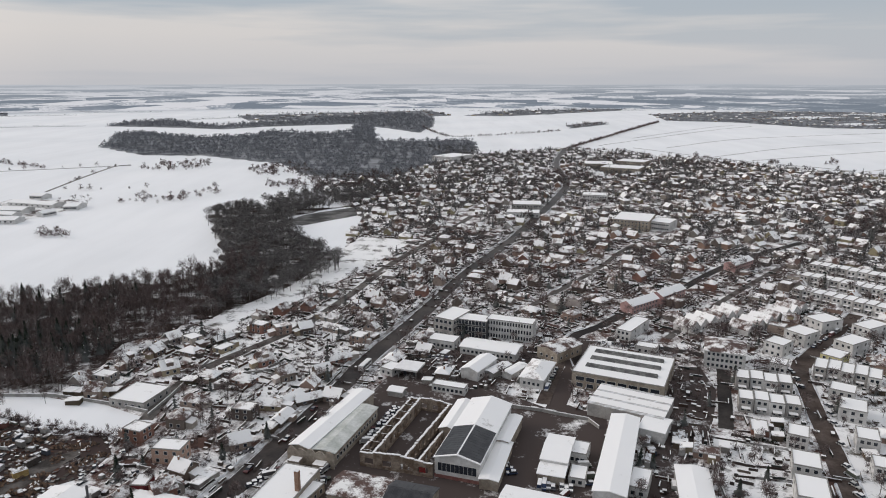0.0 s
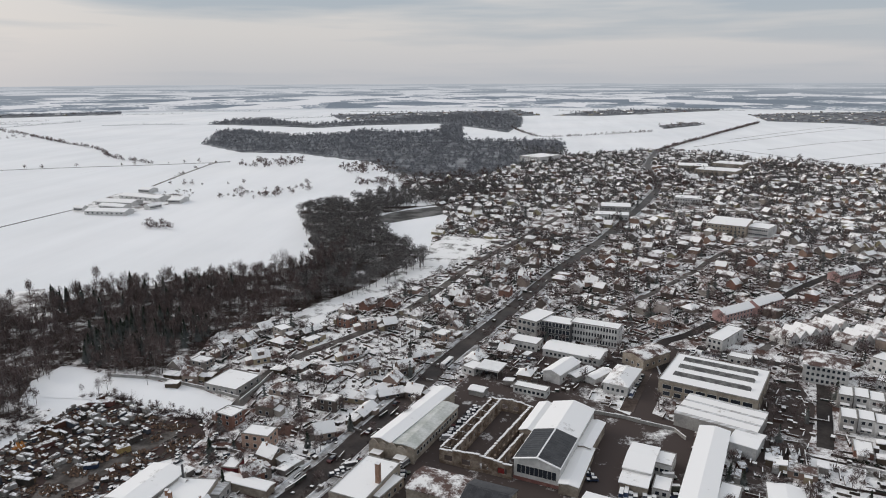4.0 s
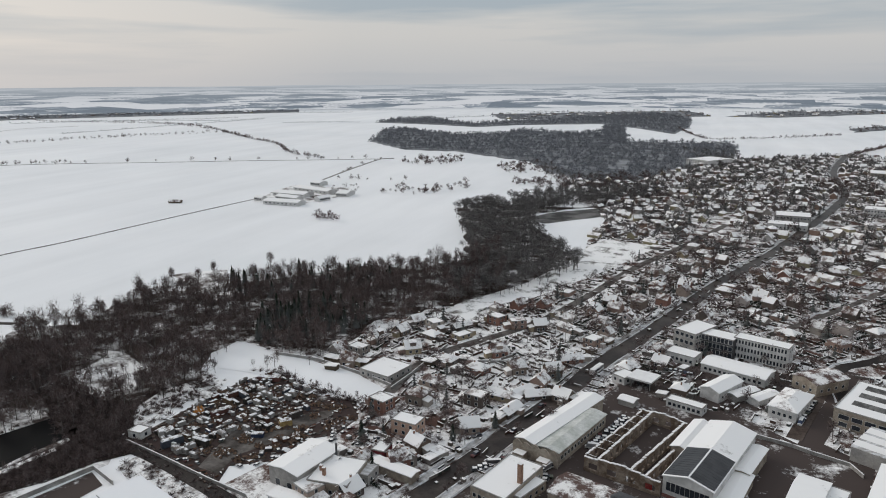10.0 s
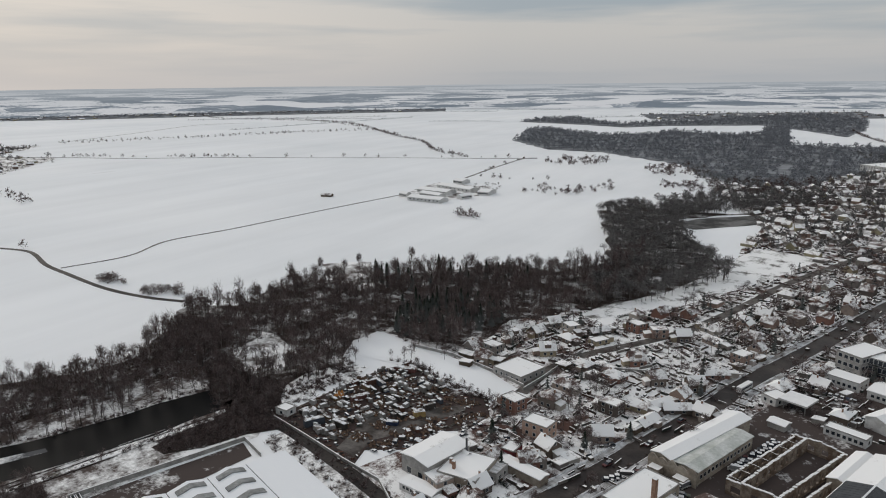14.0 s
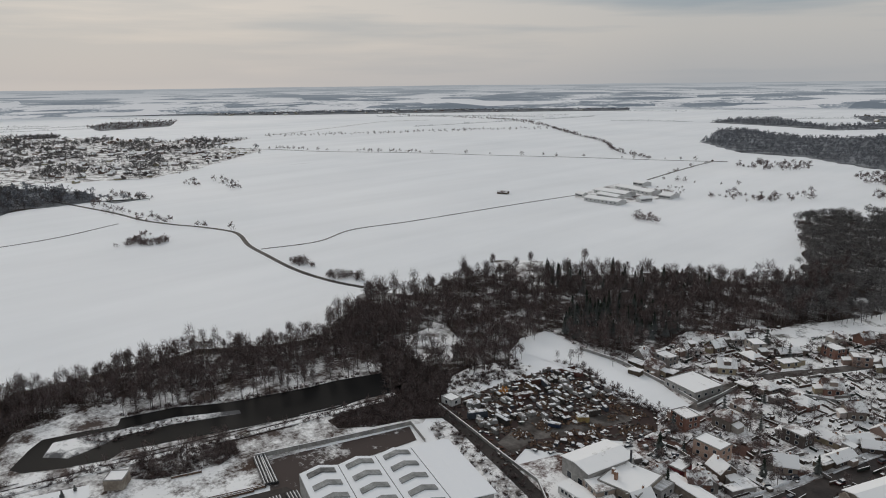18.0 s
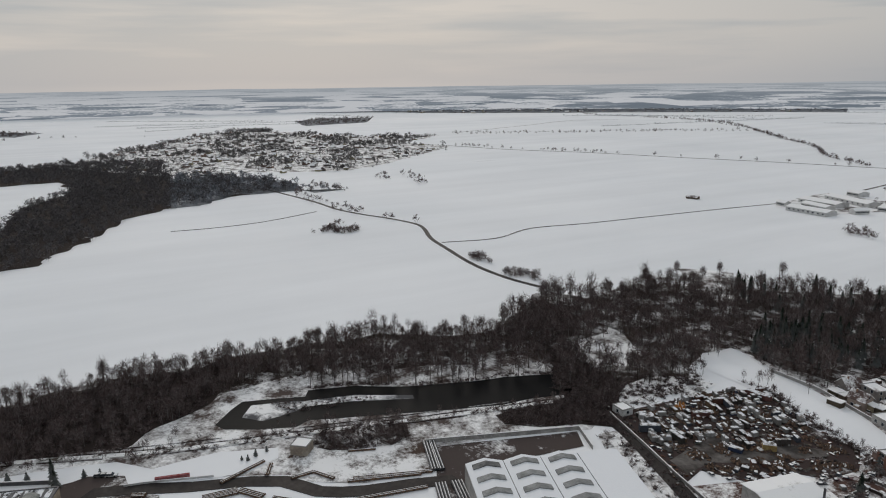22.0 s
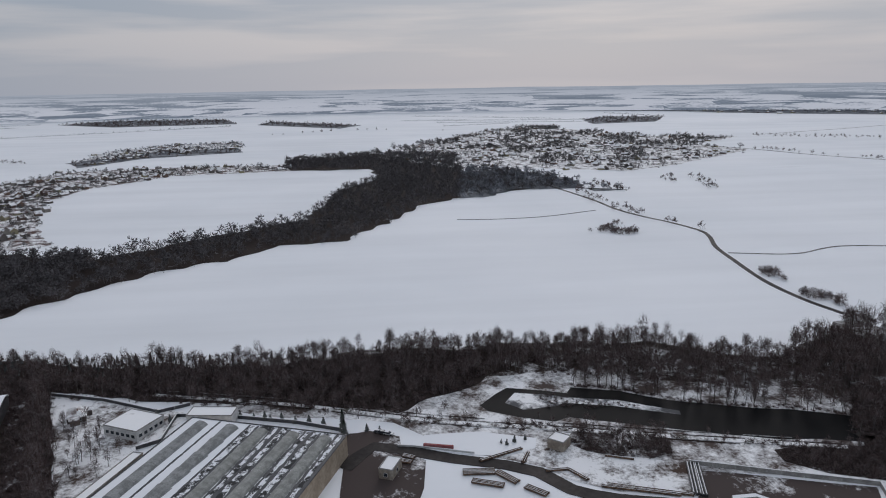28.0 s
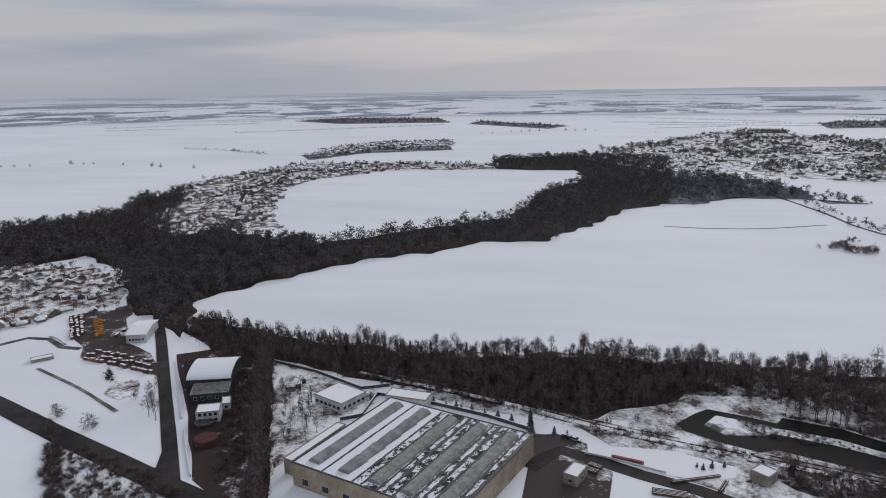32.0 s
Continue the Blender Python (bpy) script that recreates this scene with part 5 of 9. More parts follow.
# large factory with roof lights
t, lx, ly = block((60.1, 299.8), (97.8, 282.2), (111.1, 315.3), 8.0, "large flat factory with long dark roof lights", M_CREAM, 1, (0, 3, 0, 3), "factory", "factory")
windows(t, lx, ly, 0, [4.2], 8, 3.8, 1.9, 1.5)
windows(t, lx, ly, 0, [1.0], 8, 3.0, 1.9, 1.5)
for y0 in (-0.28, 0.0, 0.26):
    s = Shape()
    a, b = -lx * 0.40, lx * 0.40
    s.solid([(a, ly * y0, 8.1), (b, ly * y0, 8.1), (b, ly * y0 + 3.4, 8.1), (a, ly * y0 + 3.4, 8.1), (a + 0.5, ly * y0 + 1.2, 9.3), (b - 0.5, ly * y0 + 1.2, 9.3), (b - 0.5, ly * y0 + 2.4, 9.3), (a + 0.5, ly * y0 + 2.4, 9.3)], ((0, 1, 5, 4), (1, 2, 6, 5), (2, 3, 7, 6), (3, 0, 4, 7), (4, 5, 6, 7)))
    part("roof_light", s, M_SKYGLASS, t, "long dark glazed roof light")
# offices
t, lx, ly = block((-5.1, 367.2), (5.6, 360.7), (14.7, 380.0), 11.0, "grey three-storey office block with large windows", M_GREYWALL, 3, (4, 8, 4, 8), "office building", "office_building", 1.9, 1.8)
t, lx, ly = block((6.0, 365.5), (23.9, 359.1), (25.5, 370.3), 10.6, "dark glazed link between the office blocks", M_DARKMETAL, 3, (9, 0, 9, 0), "office building", "office_building", 2.1, 2.4)
t, lx, ly = block((24.1, 363.5), (48.7, 354.4), (50.4, 363.5), 11.0, "white three-storey office wing with striped windows", M_WHITE, 3, (16, 2, 16, 2), "office building", "office_building", 0.9, 2.0)
block((-8.5, 350.1), (5.7, 344.4), (7.7, 354.4), 4.5, "small white flat office pavilion", M_WHITE, 1, (6, 2, 4, 2), "pavilion", "pavilion")
hall((8.9, 340.8), (36.8, 329.3), (43.1, 341.6), 4.0, 1.2, "long low white office barrack under snow", M_WHITE, win=((0, 12, 1.3, 1.3, 1.3),))
hall((8.7, 310.0), (16.4, 305.3), (23.0, 324.7), 5.0, 1.5, "white workshop with a ridged snow roof", M_WHITE, along="y", win=((1, 4, 1.3, 1.2, 1.6),))
hall((20.3, 311.9), (24.1, 308.5), (28.9, 323.7), 3.0, 0.5, "small flat store under snow", M_GREYWALL, along="y")
hall((28.7, 310.5), (32.7, 307.2), (37.5, 322.2), 3.0, 0.5, "small store with clean snow roof", M_WHITE, along="y")
hall((48.8, 335.8), (57.5, 325.9), (65.4, 347.1), 6.0, 1.6, "brown workshop with patchy snow roof", M_CREAM, M_THINROOF, along="y", win=((0, 3, 1.3, 1.3, 2), (1, 4, 1.3, 1.3, 2)))
x, y, turn, lx, ly = taken((35.9, 300.2), (46.2, 295.8), (53.4, 317.5))
t = thing("villa_office", pose(x, y, 0, 0, 0, turn), "white works house with a hipped snow roof", "house")
s = Shape()
s.box(-lx / 2, lx / 2, -ly / 2, ly / 2, -0.2, 5.0)
part("wall", s, M_WHITE, t)
part("roof", hip_roof(lx, ly, 5.0, 2.0), M_SNOWROOF, t)
windows(t, lx, ly, 0, [1.8], 4)
windows(t, lx, ly, 1, [1.8], 5)
# filling station: canopy on posts, kiosk
x, y, turn, lx, ly = taken((-23.7, 310.0), (-12.4, 306.0), (-11.1, 317.5))
t = thing("filling_station", pose(x, y, 0, 0, 0, turn), "filling station canopy under snow on thin posts", "filling station")
s = Shape()
s.box(-lx / 2, lx / 2, -ly / 2, ly / 2, 4.4, 5.2, 0, 1)
part("canopy", s, [M_WHITE, M_SNOW], t)
for u in (-0.38, 0.38):
    for v in (-0.3, 0.3):
        s = Shape()
        s.tube((lx * u, ly * v, 0.1), (lx * u, ly * v, 4.4), 0.22, 0.22, 8)
        part("post", s, M_CONCRETE, t)
for u in (-0.2, 0.2):
    s = Shape()
    s.box(lx * u - 0.6, lx * u + 0.6, -0.4, 0.4, 0.1, 1.9)
    part("pump", s, M_DARKMETAL, t)
block((-30.9, 314.8), (-24.6, 310.7), (-21.8, 319.6), 3.5, "white kiosk of the filling station", M_WHITE, 1, (2, 2, 0, 0), "kiosk", "kiosk")
hall((-25.2, 290.5), (-18.6, 288.1), (-17.6, 293.4), 2.6, 0.7, "small rounded site hut under snow", M_GREYWALL, name="site_hut", category="hut")
block((-5.2, 295.4), (9.7, 290.0), (11.2, 295.4), 3.5, "long white cabin under snow", M_WHITE, 1, (7, 1, 0, 0), "cabin", "cabin")

# ---- flats, terraces and villas east of the works ----
x, y, turn, lx, ly = taken((130.4, 323.0), (148.1, 315.8), (156.7, 334.5))
t = thing("apartment_house", pose(x, y, 0, 0, 0, turn), "pale three-storey apartment house with a snowy hipped roof", "apartment house")
s = Shape()
s.box(-lx / 2, lx / 2, -ly / 2, ly / 2, -0.2, 9.0)
part("wall", s, M_WHITE, t)
part("roof", hip_roof(lx, ly, 9.0, 2.2), M_THINROOF, t)
for sd, k in ((0, 8), (1, 4), (3, 4)):
    windows(t, lx, ly, sd, [1.2, 4.1, 6.9], k)


def terrace(p0, p1, p2, n, label, h=6.3):
    """A row of white flat-roofed houses, each a thing of its own."""
    a, b, c = (Vector(q) for q in (p0, p1, p2))
    for i in range(n):
        q0, q1 = a.lerp(b, i / n), a.lerp(b, (i + 0.97) / n)
        step = (c - b) * (0.10 * (i % 2))
        t, lx, ly = block(tuple(q0 + step), tuple(q1 + step), tuple(q1 + (c - b) + step), h, label, M_WHITE if i % 3 else M_GREYWALL, 2, (2, 0, 0 if n > 5 else 2, 0), "terraced house", "terraced_house")
        tagged(t, group="terraced houses")
        s = Shape()
        s.box(-lx * 0.3, lx * 0.3, -ly / 2 - 2.6, -ly / 2 - 0.01, 2.7, 2.95, 0, 1)
        part("terrace_roof", s, [M_GREYWALL, M_SNOW], t)


terrace((135.6, 296.7), (157.8, 288.2), (163.4, 297.3), 4, "white two-storey terraced house with a snowy flat roof")
terrace((128.0, 275.1), (151.0, 266.7), (156.3, 275.1), 4, "white two-storey terraced house by the allotments")
terrace((177.8, 309.0), (201.4, 293.6), (209.1, 304.4), 5, "grey-white terraced house with dark bays")
terrace((229.9, 436.2), (265.8, 394.7), (273.2, 404.4), 9, "white terraced house in a dense estate")
terrace((251, 469), (290, 426), (298, 436), 9, "white terraced house in a dense estate")
terrace((273, 499), (313, 457), (321, 467), 9, "white terraced house in a dense estate")
for p0, p1, p2, h, lab in (
    ((168.4, 341.2), (174.7, 333.3), (182.4, 342.0), 7, "square white villa with a snowy flat roof"),
    ((187.2, 358.2), (193.4, 347.8), (202.8, 359.0), 7, "square white villa with a snowy flat roof"),
    ((209.2, 379.6), (213.5, 368.1), (225.3, 381.6), 7, "square white villa with a snowy flat roof"),
    ((206.0, 342.9), (211.1, 334.1), (222.8, 346.2), 7, "square white villa beside the estate road"),
    ((229.0, 366.3), (233.7, 357.3), (247.0, 370.9), 7, "square white villa beside the estate road"),
    ((160.4, 316.8), (166.7, 312.7), (171.5, 320.4), 5, "low white villa beside the terraces"),
    ((172.5, 285.3), (180.8, 279.6), (186.5, 287.6), 6, "long white villa with a dark strip window"),
    ((166.7, 266.7), (175.6, 261.6), (182.7, 271.9), 6, "white villa with a stepped flat roof"),
    ((159.7, 241.6), (166.8, 238.2), (173.2, 246.5), 6, "white cube house with a snowy roof"),
    ((153.9, 221.2), (160.5, 218.2), (166.2, 225.3), 6, "white cube house with dark windows"),
    ((134.2, 244.7), (140.8, 241.2), (146.3, 249.6), 6, "white cube house beside the estate road"),
    ((125.6, 222.7), (134.2, 219.0), (139.6, 229.2), 6, "white double house beside the allotments"),
    ((117.6, 203.3), (127.1, 199.5), (133.9, 212.6), 6, "white double house beside the allotments"),
    ((95.7, 361.7), (102.5, 356.4), (112.6, 382.5), 6, "white two-storey house with a flat snowy roof"),
    ((101.4, 341.6), (111.0, 336.9), (114.1, 343.2), 4, "low white garage row under snow"),
):
    block(p0, p1, p2, h, lab, M_WHITE, 2 if h > 5 else 1, (3, 2, 3, 2), "villa", "villa")
block((190.0, 325.9), (196.2, 318.7), (203.7, 328.9), 6.0, "yellow cube house by the estate road", two_tone("yellow_render", (0.55, 0.50, 0.26), (0.62, 0.57, 0.32), 0.3), 2, (3, 2, 0, 0), "villa", "villa")
# rows of steep gabled houses, and long pink rows along the street
def gable_row(p0, p1, n, label, wall):
    a, b = Vector(p0), Vector(p1)
    for i in range(n):
        p = a.lerp(b, (i + 0.5) / n)
        d = (b - a).normalized()
        half, deep = (b - a).length / n * 0.45, 6.0
        nrm = Vector((d.y, -d.x))
        q0, q1 = p - d * half + nrm * deep, p + d * half + nrm * deep
        t, lx, ly = hall(tuple(q0), tuple(q1), tuple(q1 - nrm * deep * 2), 3.6, 3.6, label, wall, M_SNOWROOF if i % 3 else M_THINROOF, "y", ((0, 2, 1.2, 1.4, 1.2), (2, 2, 1.2, 1.4, 1.2)), "row house", "row_house", 0.3)
        tagged(t, group="gabled row houses")


gable_row((136.1, 372.4), (178.4, 401.6), 6, "narrow white row house with a steep snowy gable", M_WHITE)
gable_row((166.2, 368.8), (222.4, 412.4), 7, "narrow white row house with a steep snowy gable", M_WHITE)
M_PINK = two_tone("faded_pink_render", (0.44, 0.28, 0.27), (0.54, 0.36, 0.34), 0.3)
for p0, p1 in (((115.5, 401.6), (136.6, 417.9)), ((140.2, 421.3), (160.7, 439.1)), ((217.5, 497.3), (238.7, 514.9))):
    a, b = Vector(p0), Vector(p1)
    d = (b - a).normalized()
    hall(p0, p1, tuple(b + Vector((-d.y, d.x)) * 9), 5.6, 2.4, "long faded pink row of houses under snow", M_PINK, win=((0, 8, 1.2, 1.4, 1.0), (0, 8, 1.2, 1.4, 3.6)), category="row of houses", name="street_row")
# far larger blocks of the town
for p0, p1, p2, h, n, lab, w in (
    ((163, 652), (194, 638), (214, 675), 10, 3, "long salmon-coloured school under snow", 1),
    ((198, 651), (214, 640), (226, 662), 8, 2, "flat wing of the school", 0),
    ((76, 743), (107, 740), (113, 765), 8, 2, "long dark low block near the main road", 2),
    ((66, 713), (100, 707), (106, 726), 5, 1, "flat market hall under snow", 0),
    ((242, 1066), (294, 1038), (307, 1080), 9, 3, "cream apartment row at the edge of town", 1),
    ((227, 1110), (271, 1102), (282, 1142), 9, 3, "cream apartment row at the edge of town", 1),
    ((287, 1150), (327, 1126), (340, 1166), 9, 3, "cream apartment row at the edge of town", 1),
    ((-19, 1228), (16, 1201), (19, 1277), 9, 2, "large white-roofed hall before the far wood", 0),
    ((164, 808), (192, 800), (199, 821), 8, 2, "low white apartment row", 0),
):
    block(p0, p1, p2, h, lab, (M_WHITE, M_CREAM, M_GREYWALL)[w], n, (10, 0, 0, 0), "town block", "town_block")

# ---- houses of the town ----
ROADS = [spline(p, 14.0) for p in (MAIN, SIDE, *STREETS)]
ROAD_XY = np.array([(p.x, p.y) for r in ROADS for p in r])
ROAD_DIR = np.array([math.degrees(math.atan2(d.y, d.x)) for r in ROADS for d in [r[min(i + 1, len(r) - 1)] - r[max(i - 1, 0)] for i in range(len(r))]])


def near_road(x, y):
    d = np.hypot(ROAD_XY[:, 0] - x, ROAD_XY[:, 1] - y)
    k = int(d.argmin())
    return d[k], ROAD_DIR[k]


def house_shape(kind):
    """Sizes of a kind of house: length, width, eave, rise, roof form."""
    a, b, c, d, f = ((9.5, 8.5, 4.2, 3.6, "gable"), (10, 10, 5.6, 2.6, "hip"), (11, 9, 6.2, 0, "flat"), (12, 9, 3.2, 2.6, "hip"), (9, 8.5, 5.4, 3.4, "gable"), (14, 7, 3.2, 2.2, "gable"), (8, 8, 5.8, 3.0, "hip"), (12, 8, 3.0, 0, "flat"), (10, 9, 4.5, 4.2, "dormer"))[kind]
    return a * 0.82, b * 0.82, c * 0.82, d * 0.8, f


def make_house(kind, m, full, roofmat, label):
    lx, ly, eave, rise, form = house_shape(kind)
    t = thing("house", m, label, "house", "houses of the town")
    if form == "flat":
        s = Shape()
        s.box(-lx / 2, lx / 2, -ly / 2, ly / 2, -0.2, eave)
        part("wall", s, M_PLASTER, t)
        part("roof", flat_roof(lx, ly, eave), [M_CONCRETE, roofmat], t)
    elif form == "hip":
        s = Shape()
        s.box(-lx / 2, lx / 2, -ly / 2, ly / 2, -0.2, eave)
        part("wall", s, M_PLASTER, t)
        part("roof", hip_roof(lx, ly, eave, rise), roofmat, t)
    else:
        part("wall", gable_walls(lx, ly, eave, rise), M_PLASTER, t)
        part("roof", gable_roof(lx, ly, eave, rise), roofmat, t)
    top = eave + rise
    if form != "flat":
        chimney(t, lx * 0.2, 0.6, top - 1.2, top + 0.9)
    if form == "dormer":
        s = Shape()
        s.box(-1.6, 1.6, -ly / 2 + 0.6, -0.4, eave + 0.8, eave + 2.9)
        d = part("dormer", s, M_PLASTER, t)
        s = Shape()
        s.slab((-1.9, -ly / 2 + 0.2, eave + 3.0), (1.9, -ly / 2 + 0.2, eave + 3.0), (1.9, 0, eave + 3.7), (-1.9, 0, eave + 3.7), 0.2)
        part("dormer_roof", s, roofmat, d)
    if full:
        zs = [1.0, 3.7] if eave > 5 else [1.0]
        windows(t, lx, ly, 0, zs, 2, 1.3, 1.4, 0.8)
        windows(t, lx, ly, 2, zs, 2, 1.3, 1.4, 0.8)
        windows(t, lx, ly, 1, zs, 2, 1.2, 1.4, 1.0)
        windows(t, lx, ly, 3, [*zs, eave + 0.7] if form in ("gable", "dormer") else zs, 2 if form == "hip" else 1, 1.2, 1.4, 1.5)
    if not full:
        return t
    # lower annex with a lean-to roof
    k = 1 if kind % 2 else -1
    ax, ay, az = lx * (0.30 + 0.05 * (kind % 3)), ly * 0.5, 2.6
    s = Shape()
    s.box(k * (lx / 2 + ax / 2) - ax / 2, k * (lx / 2 + ax / 2) + ax / 2, -ay / 2 - 0.6, ay / 2 - 0.6, -0.2, az)
    a = part("annex", s, M_PLASTER, t)
    s = Shape()
    q = [(k * (lx / 2 + 0.02), -ay / 2 - 1.0, az + 0.9), (k * (lx / 2 + ax + 0.4), -ay / 2 - 1.0, az + 0.35), (k * (lx / 2 + ax + 0.4), ay / 2 - 0.2, az + 0.35), (k * (lx / 2 + 0.02), ay / 2 - 0.2, az + 0.9)]
    s.slab(*(q if k > 0 else q[::-1]), 0.3)
    part("annex_roof", s, M_THINROOF if kind % 3 == 0 else M_SNOWROOF, a)
    s = Shape()
    s.box(-lx * 0.32, -lx * 0.05, ly / 2, ly / 2 + 2.2, -0.1, 2.5, 0, 1)
    part("porch", s, [M_PLASTER, M_SNOW], t)
    return t


HOUSE = {}
NAMES = ("small gabled house", "square hipped house", "flat-roofed house", "low hipped bungalow", "two-storey gabled house", "long low cottage", "tall square house", "flat bungalow", "gabled house with a dormer")


def place_house(kind, x, y, turn, full, thin):
    key = (kind, full, thin)
    m = pose(x, y, 0, 0, 0, turn)
    if key in HOUSE:
        return copy_thing(HOUSE[key], m)
    HOUSE[key] = make_house(kind, m, full, M_THINROOF if thin else M_SNOWROOF, NAMES[kind] + (" with patchy snow on its roof" if thin else " under a thick white snow roof"))
    return HOUSE[key]


# houses whose place and form stand out
for k, (kind, p, turn, thin) in enumerate((
    (0, (-80.0, 245.8), 28, 0), (5, (-75.9, 278.6), -8, 0), (5, (-67.9, 284.1), 60, 0), (5, (-60.3, 284.1), 30, 0), (4, (-58.5, 310.7), 35, 0), (4, (-75.7, 308.1), 40, 1),
    (5, (-53.2, 330.0), 32, 0), (2, (-122.3, 252.4), -20, 0), (1, (-109.5, 263.2), -12, 1), (2, (-84.3, 270.2), -12, 0), (8, (-134.4, 316.0), 35, 0), (3, (-110.3, 282.4), -15, 1),
    (4, (-96.4, 211.7), 40, 1), (4, (-78.3, 370.6), 30, 0), (3, (-131.4, 339.0), -25, 0), (8, (-90.4, 326.4), 35, 1), (2, (-91.2, 370.6), 30, 0),
)):
    place_house(kind, *p, turn, True, bool(thin))
    TAKEN.append((*p, 1, 0, 5, 5))
t, lx, ly = block((-109.1, 233.2), (-97.7, 231.6), (-98.5, 239.5), 6.2, "salmon-pink two-storey house with a flat snowy roof", two_tone("salmon_render", (0.50, 0.34, 0.27), (0.56, 0.40, 0.32), 0.4), 2, (3, 2, 3, 2), "house", "house")
t, lx, ly = block((-147.3, 280.3), (-129.8, 275.3), (-126.3, 293.0), 3.5, "large flat bungalow under smooth snow", M_GREYWALL, 1, (5, 4, 0, 0), "bungalow", "bungalow")

# the rest of the plots, nearest first
ALL_WOODS = (WOOD_A, WOOD_C, WOOD_D, WOOD_G)
MEADOW = [(-197.9, 284.1), (-173.8, 290.9), (-139.9, 278.6), (-124.2, 269.2), (-132.2, 251.1), (-153.4, 257.0), (-187.1, 266.7)]
STRIP = [(-145.8, 370.6), (-134.7, 408.0), (-115.0, 442.9), (-95, 502), (-87, 564), (-74, 617), (-27, 606), (-43, 545), (-85.2, 445.4), (-105.9, 404.8), (-116.9, 370.6)]
OPEN = (YARD, SCRAP, MEADOW, STRIP, [(141, 788), (189, 827), (185, 767), (139, 743)], [(85, 654), (134, 682), (120, 637), (85, 629)], [(109.9, 255.6), (135.3, 244.9), (117.9, 205.2), (95.2, 205.2)], [(112.5, 319.4), (129.1, 322.9), (127.1, 296.8), (114.1, 266.7), (99.7, 241.6), (73.2, 187.7), (57.4, 187.7), (85.2, 259.4)], [(27.1, 293.8), (46.5, 330.0), (61.2, 322.9), (44.9, 278.6)])
r = np.random.RandomState(11)
u = Vector((0.311, 0.950))
v = Vector((0.950, -0.311))
plots = []
for i in range(-70, 85):
    for j in range(-8, 108):
        q = u * (j * 15.5 + 120) + v * (i * 17.5 + (8 if j % 2 else 0))
        plots.append((q.x + r.uniform(-4.5, 4.5), q.y + r.uniform(-4.5, 4.5)))
plots = np.array(plots)
ok = inside(plots[:, 0], plots[:, 1], TOWN)
for h in (*ALL_WOODS, *OPEN):
    ok &= ~inside(plots[:, 0], plots[:, 1], h)
plots = plots[ok]
plots = plots[np.argsort(np.hypot(plots[:, 0], plots[:, 1]))]
far_houses, sheds, used = [], [], []
count = 0
for x, y in plots:
    d, a = near_road(x, y)
    if d < 10 or not is_free(x, y, 5.0):
        continue
    if r.uniform() < 0.24:
        continue
    turn = a + r.choice([0, 90, 90, 180, 270]) + r.uniform(-6, 6)
    kind = int(r.choice([0, 1, 2, 3, 4, 5, 6, 7, 8], p=[0.20, 0.06, 0.05, 0.16, 0.10, 0.18, 0.04, 0.11, 0.10]))
    thin = bool(r.uniform() < 0.5)
    count += 1
    used.append((x, y, turn))
    if count <= 84:
        place_house(kind, x, y, turn, True, thin)
    elif count <= 190:
        place_house(kind, x, y, turn, False, thin)
    else:
        far_houses.append((kind, x, y, math.radians(turn), thin and r.uniform() < 0.7))
    TAKEN.append((x, y, 1, 0, 4.5, 4.5))


def house_crowd(name, places, label, scale=1.0):
    """Many far houses joined: nobody could count them."""
    s = Shape()
    for kind, x, y, a, thin in places:
        lx, ly, eave, rise, form = house_shape(kind)
        q = Shape()
        if form in ("flat", "hip"):
            q.box(-lx / 2, lx / 2, -ly / 2, ly / 2, 0, eave, 0)
            top = hip_roof(lx, ly, eave, max(rise, 0.3))
        else:
            w = gable_walls(lx, ly, eave, rise)
            q.solid(w.v, w.f, 0)
            top = gable_roof(lx, ly, eave, rise, 0.5, 0.25)
        q.solid(top.v, top.f, 2 if thin else 1)
        c, d = math.cos(a) * scale, math.sin(a) * scale
        s.solid([(c * p[0] - d * p[1] + x, d * p[0] + c * p[1] + y, p[2] * scale) for p in q.v], q.f, 0)
        s.m[-len(q.m):] = q.m
    return tagged(new(name, s.mesh(name, [M_PLASTER_FAR, M_SNOWROOF, M_THINROOF])), label, "houses", "", "stuff")


M_PLASTER_FAR = random_colour("far_house_plaster", [(0.34, 0.31, 0.28), (0.28, 0.25, 0.22), (0.44, 0.42, 0.40), (0.28, 0.19, 0.15), (0.34, 0.30, 0.20), (0.20, 0.18, 0.17), (0.18, 0.13, 0.11), (0.14, 0.12, 0.11)], island=True)
house_crowd("town_houses", far_houses, "many small snow-roofed houses of the far town")

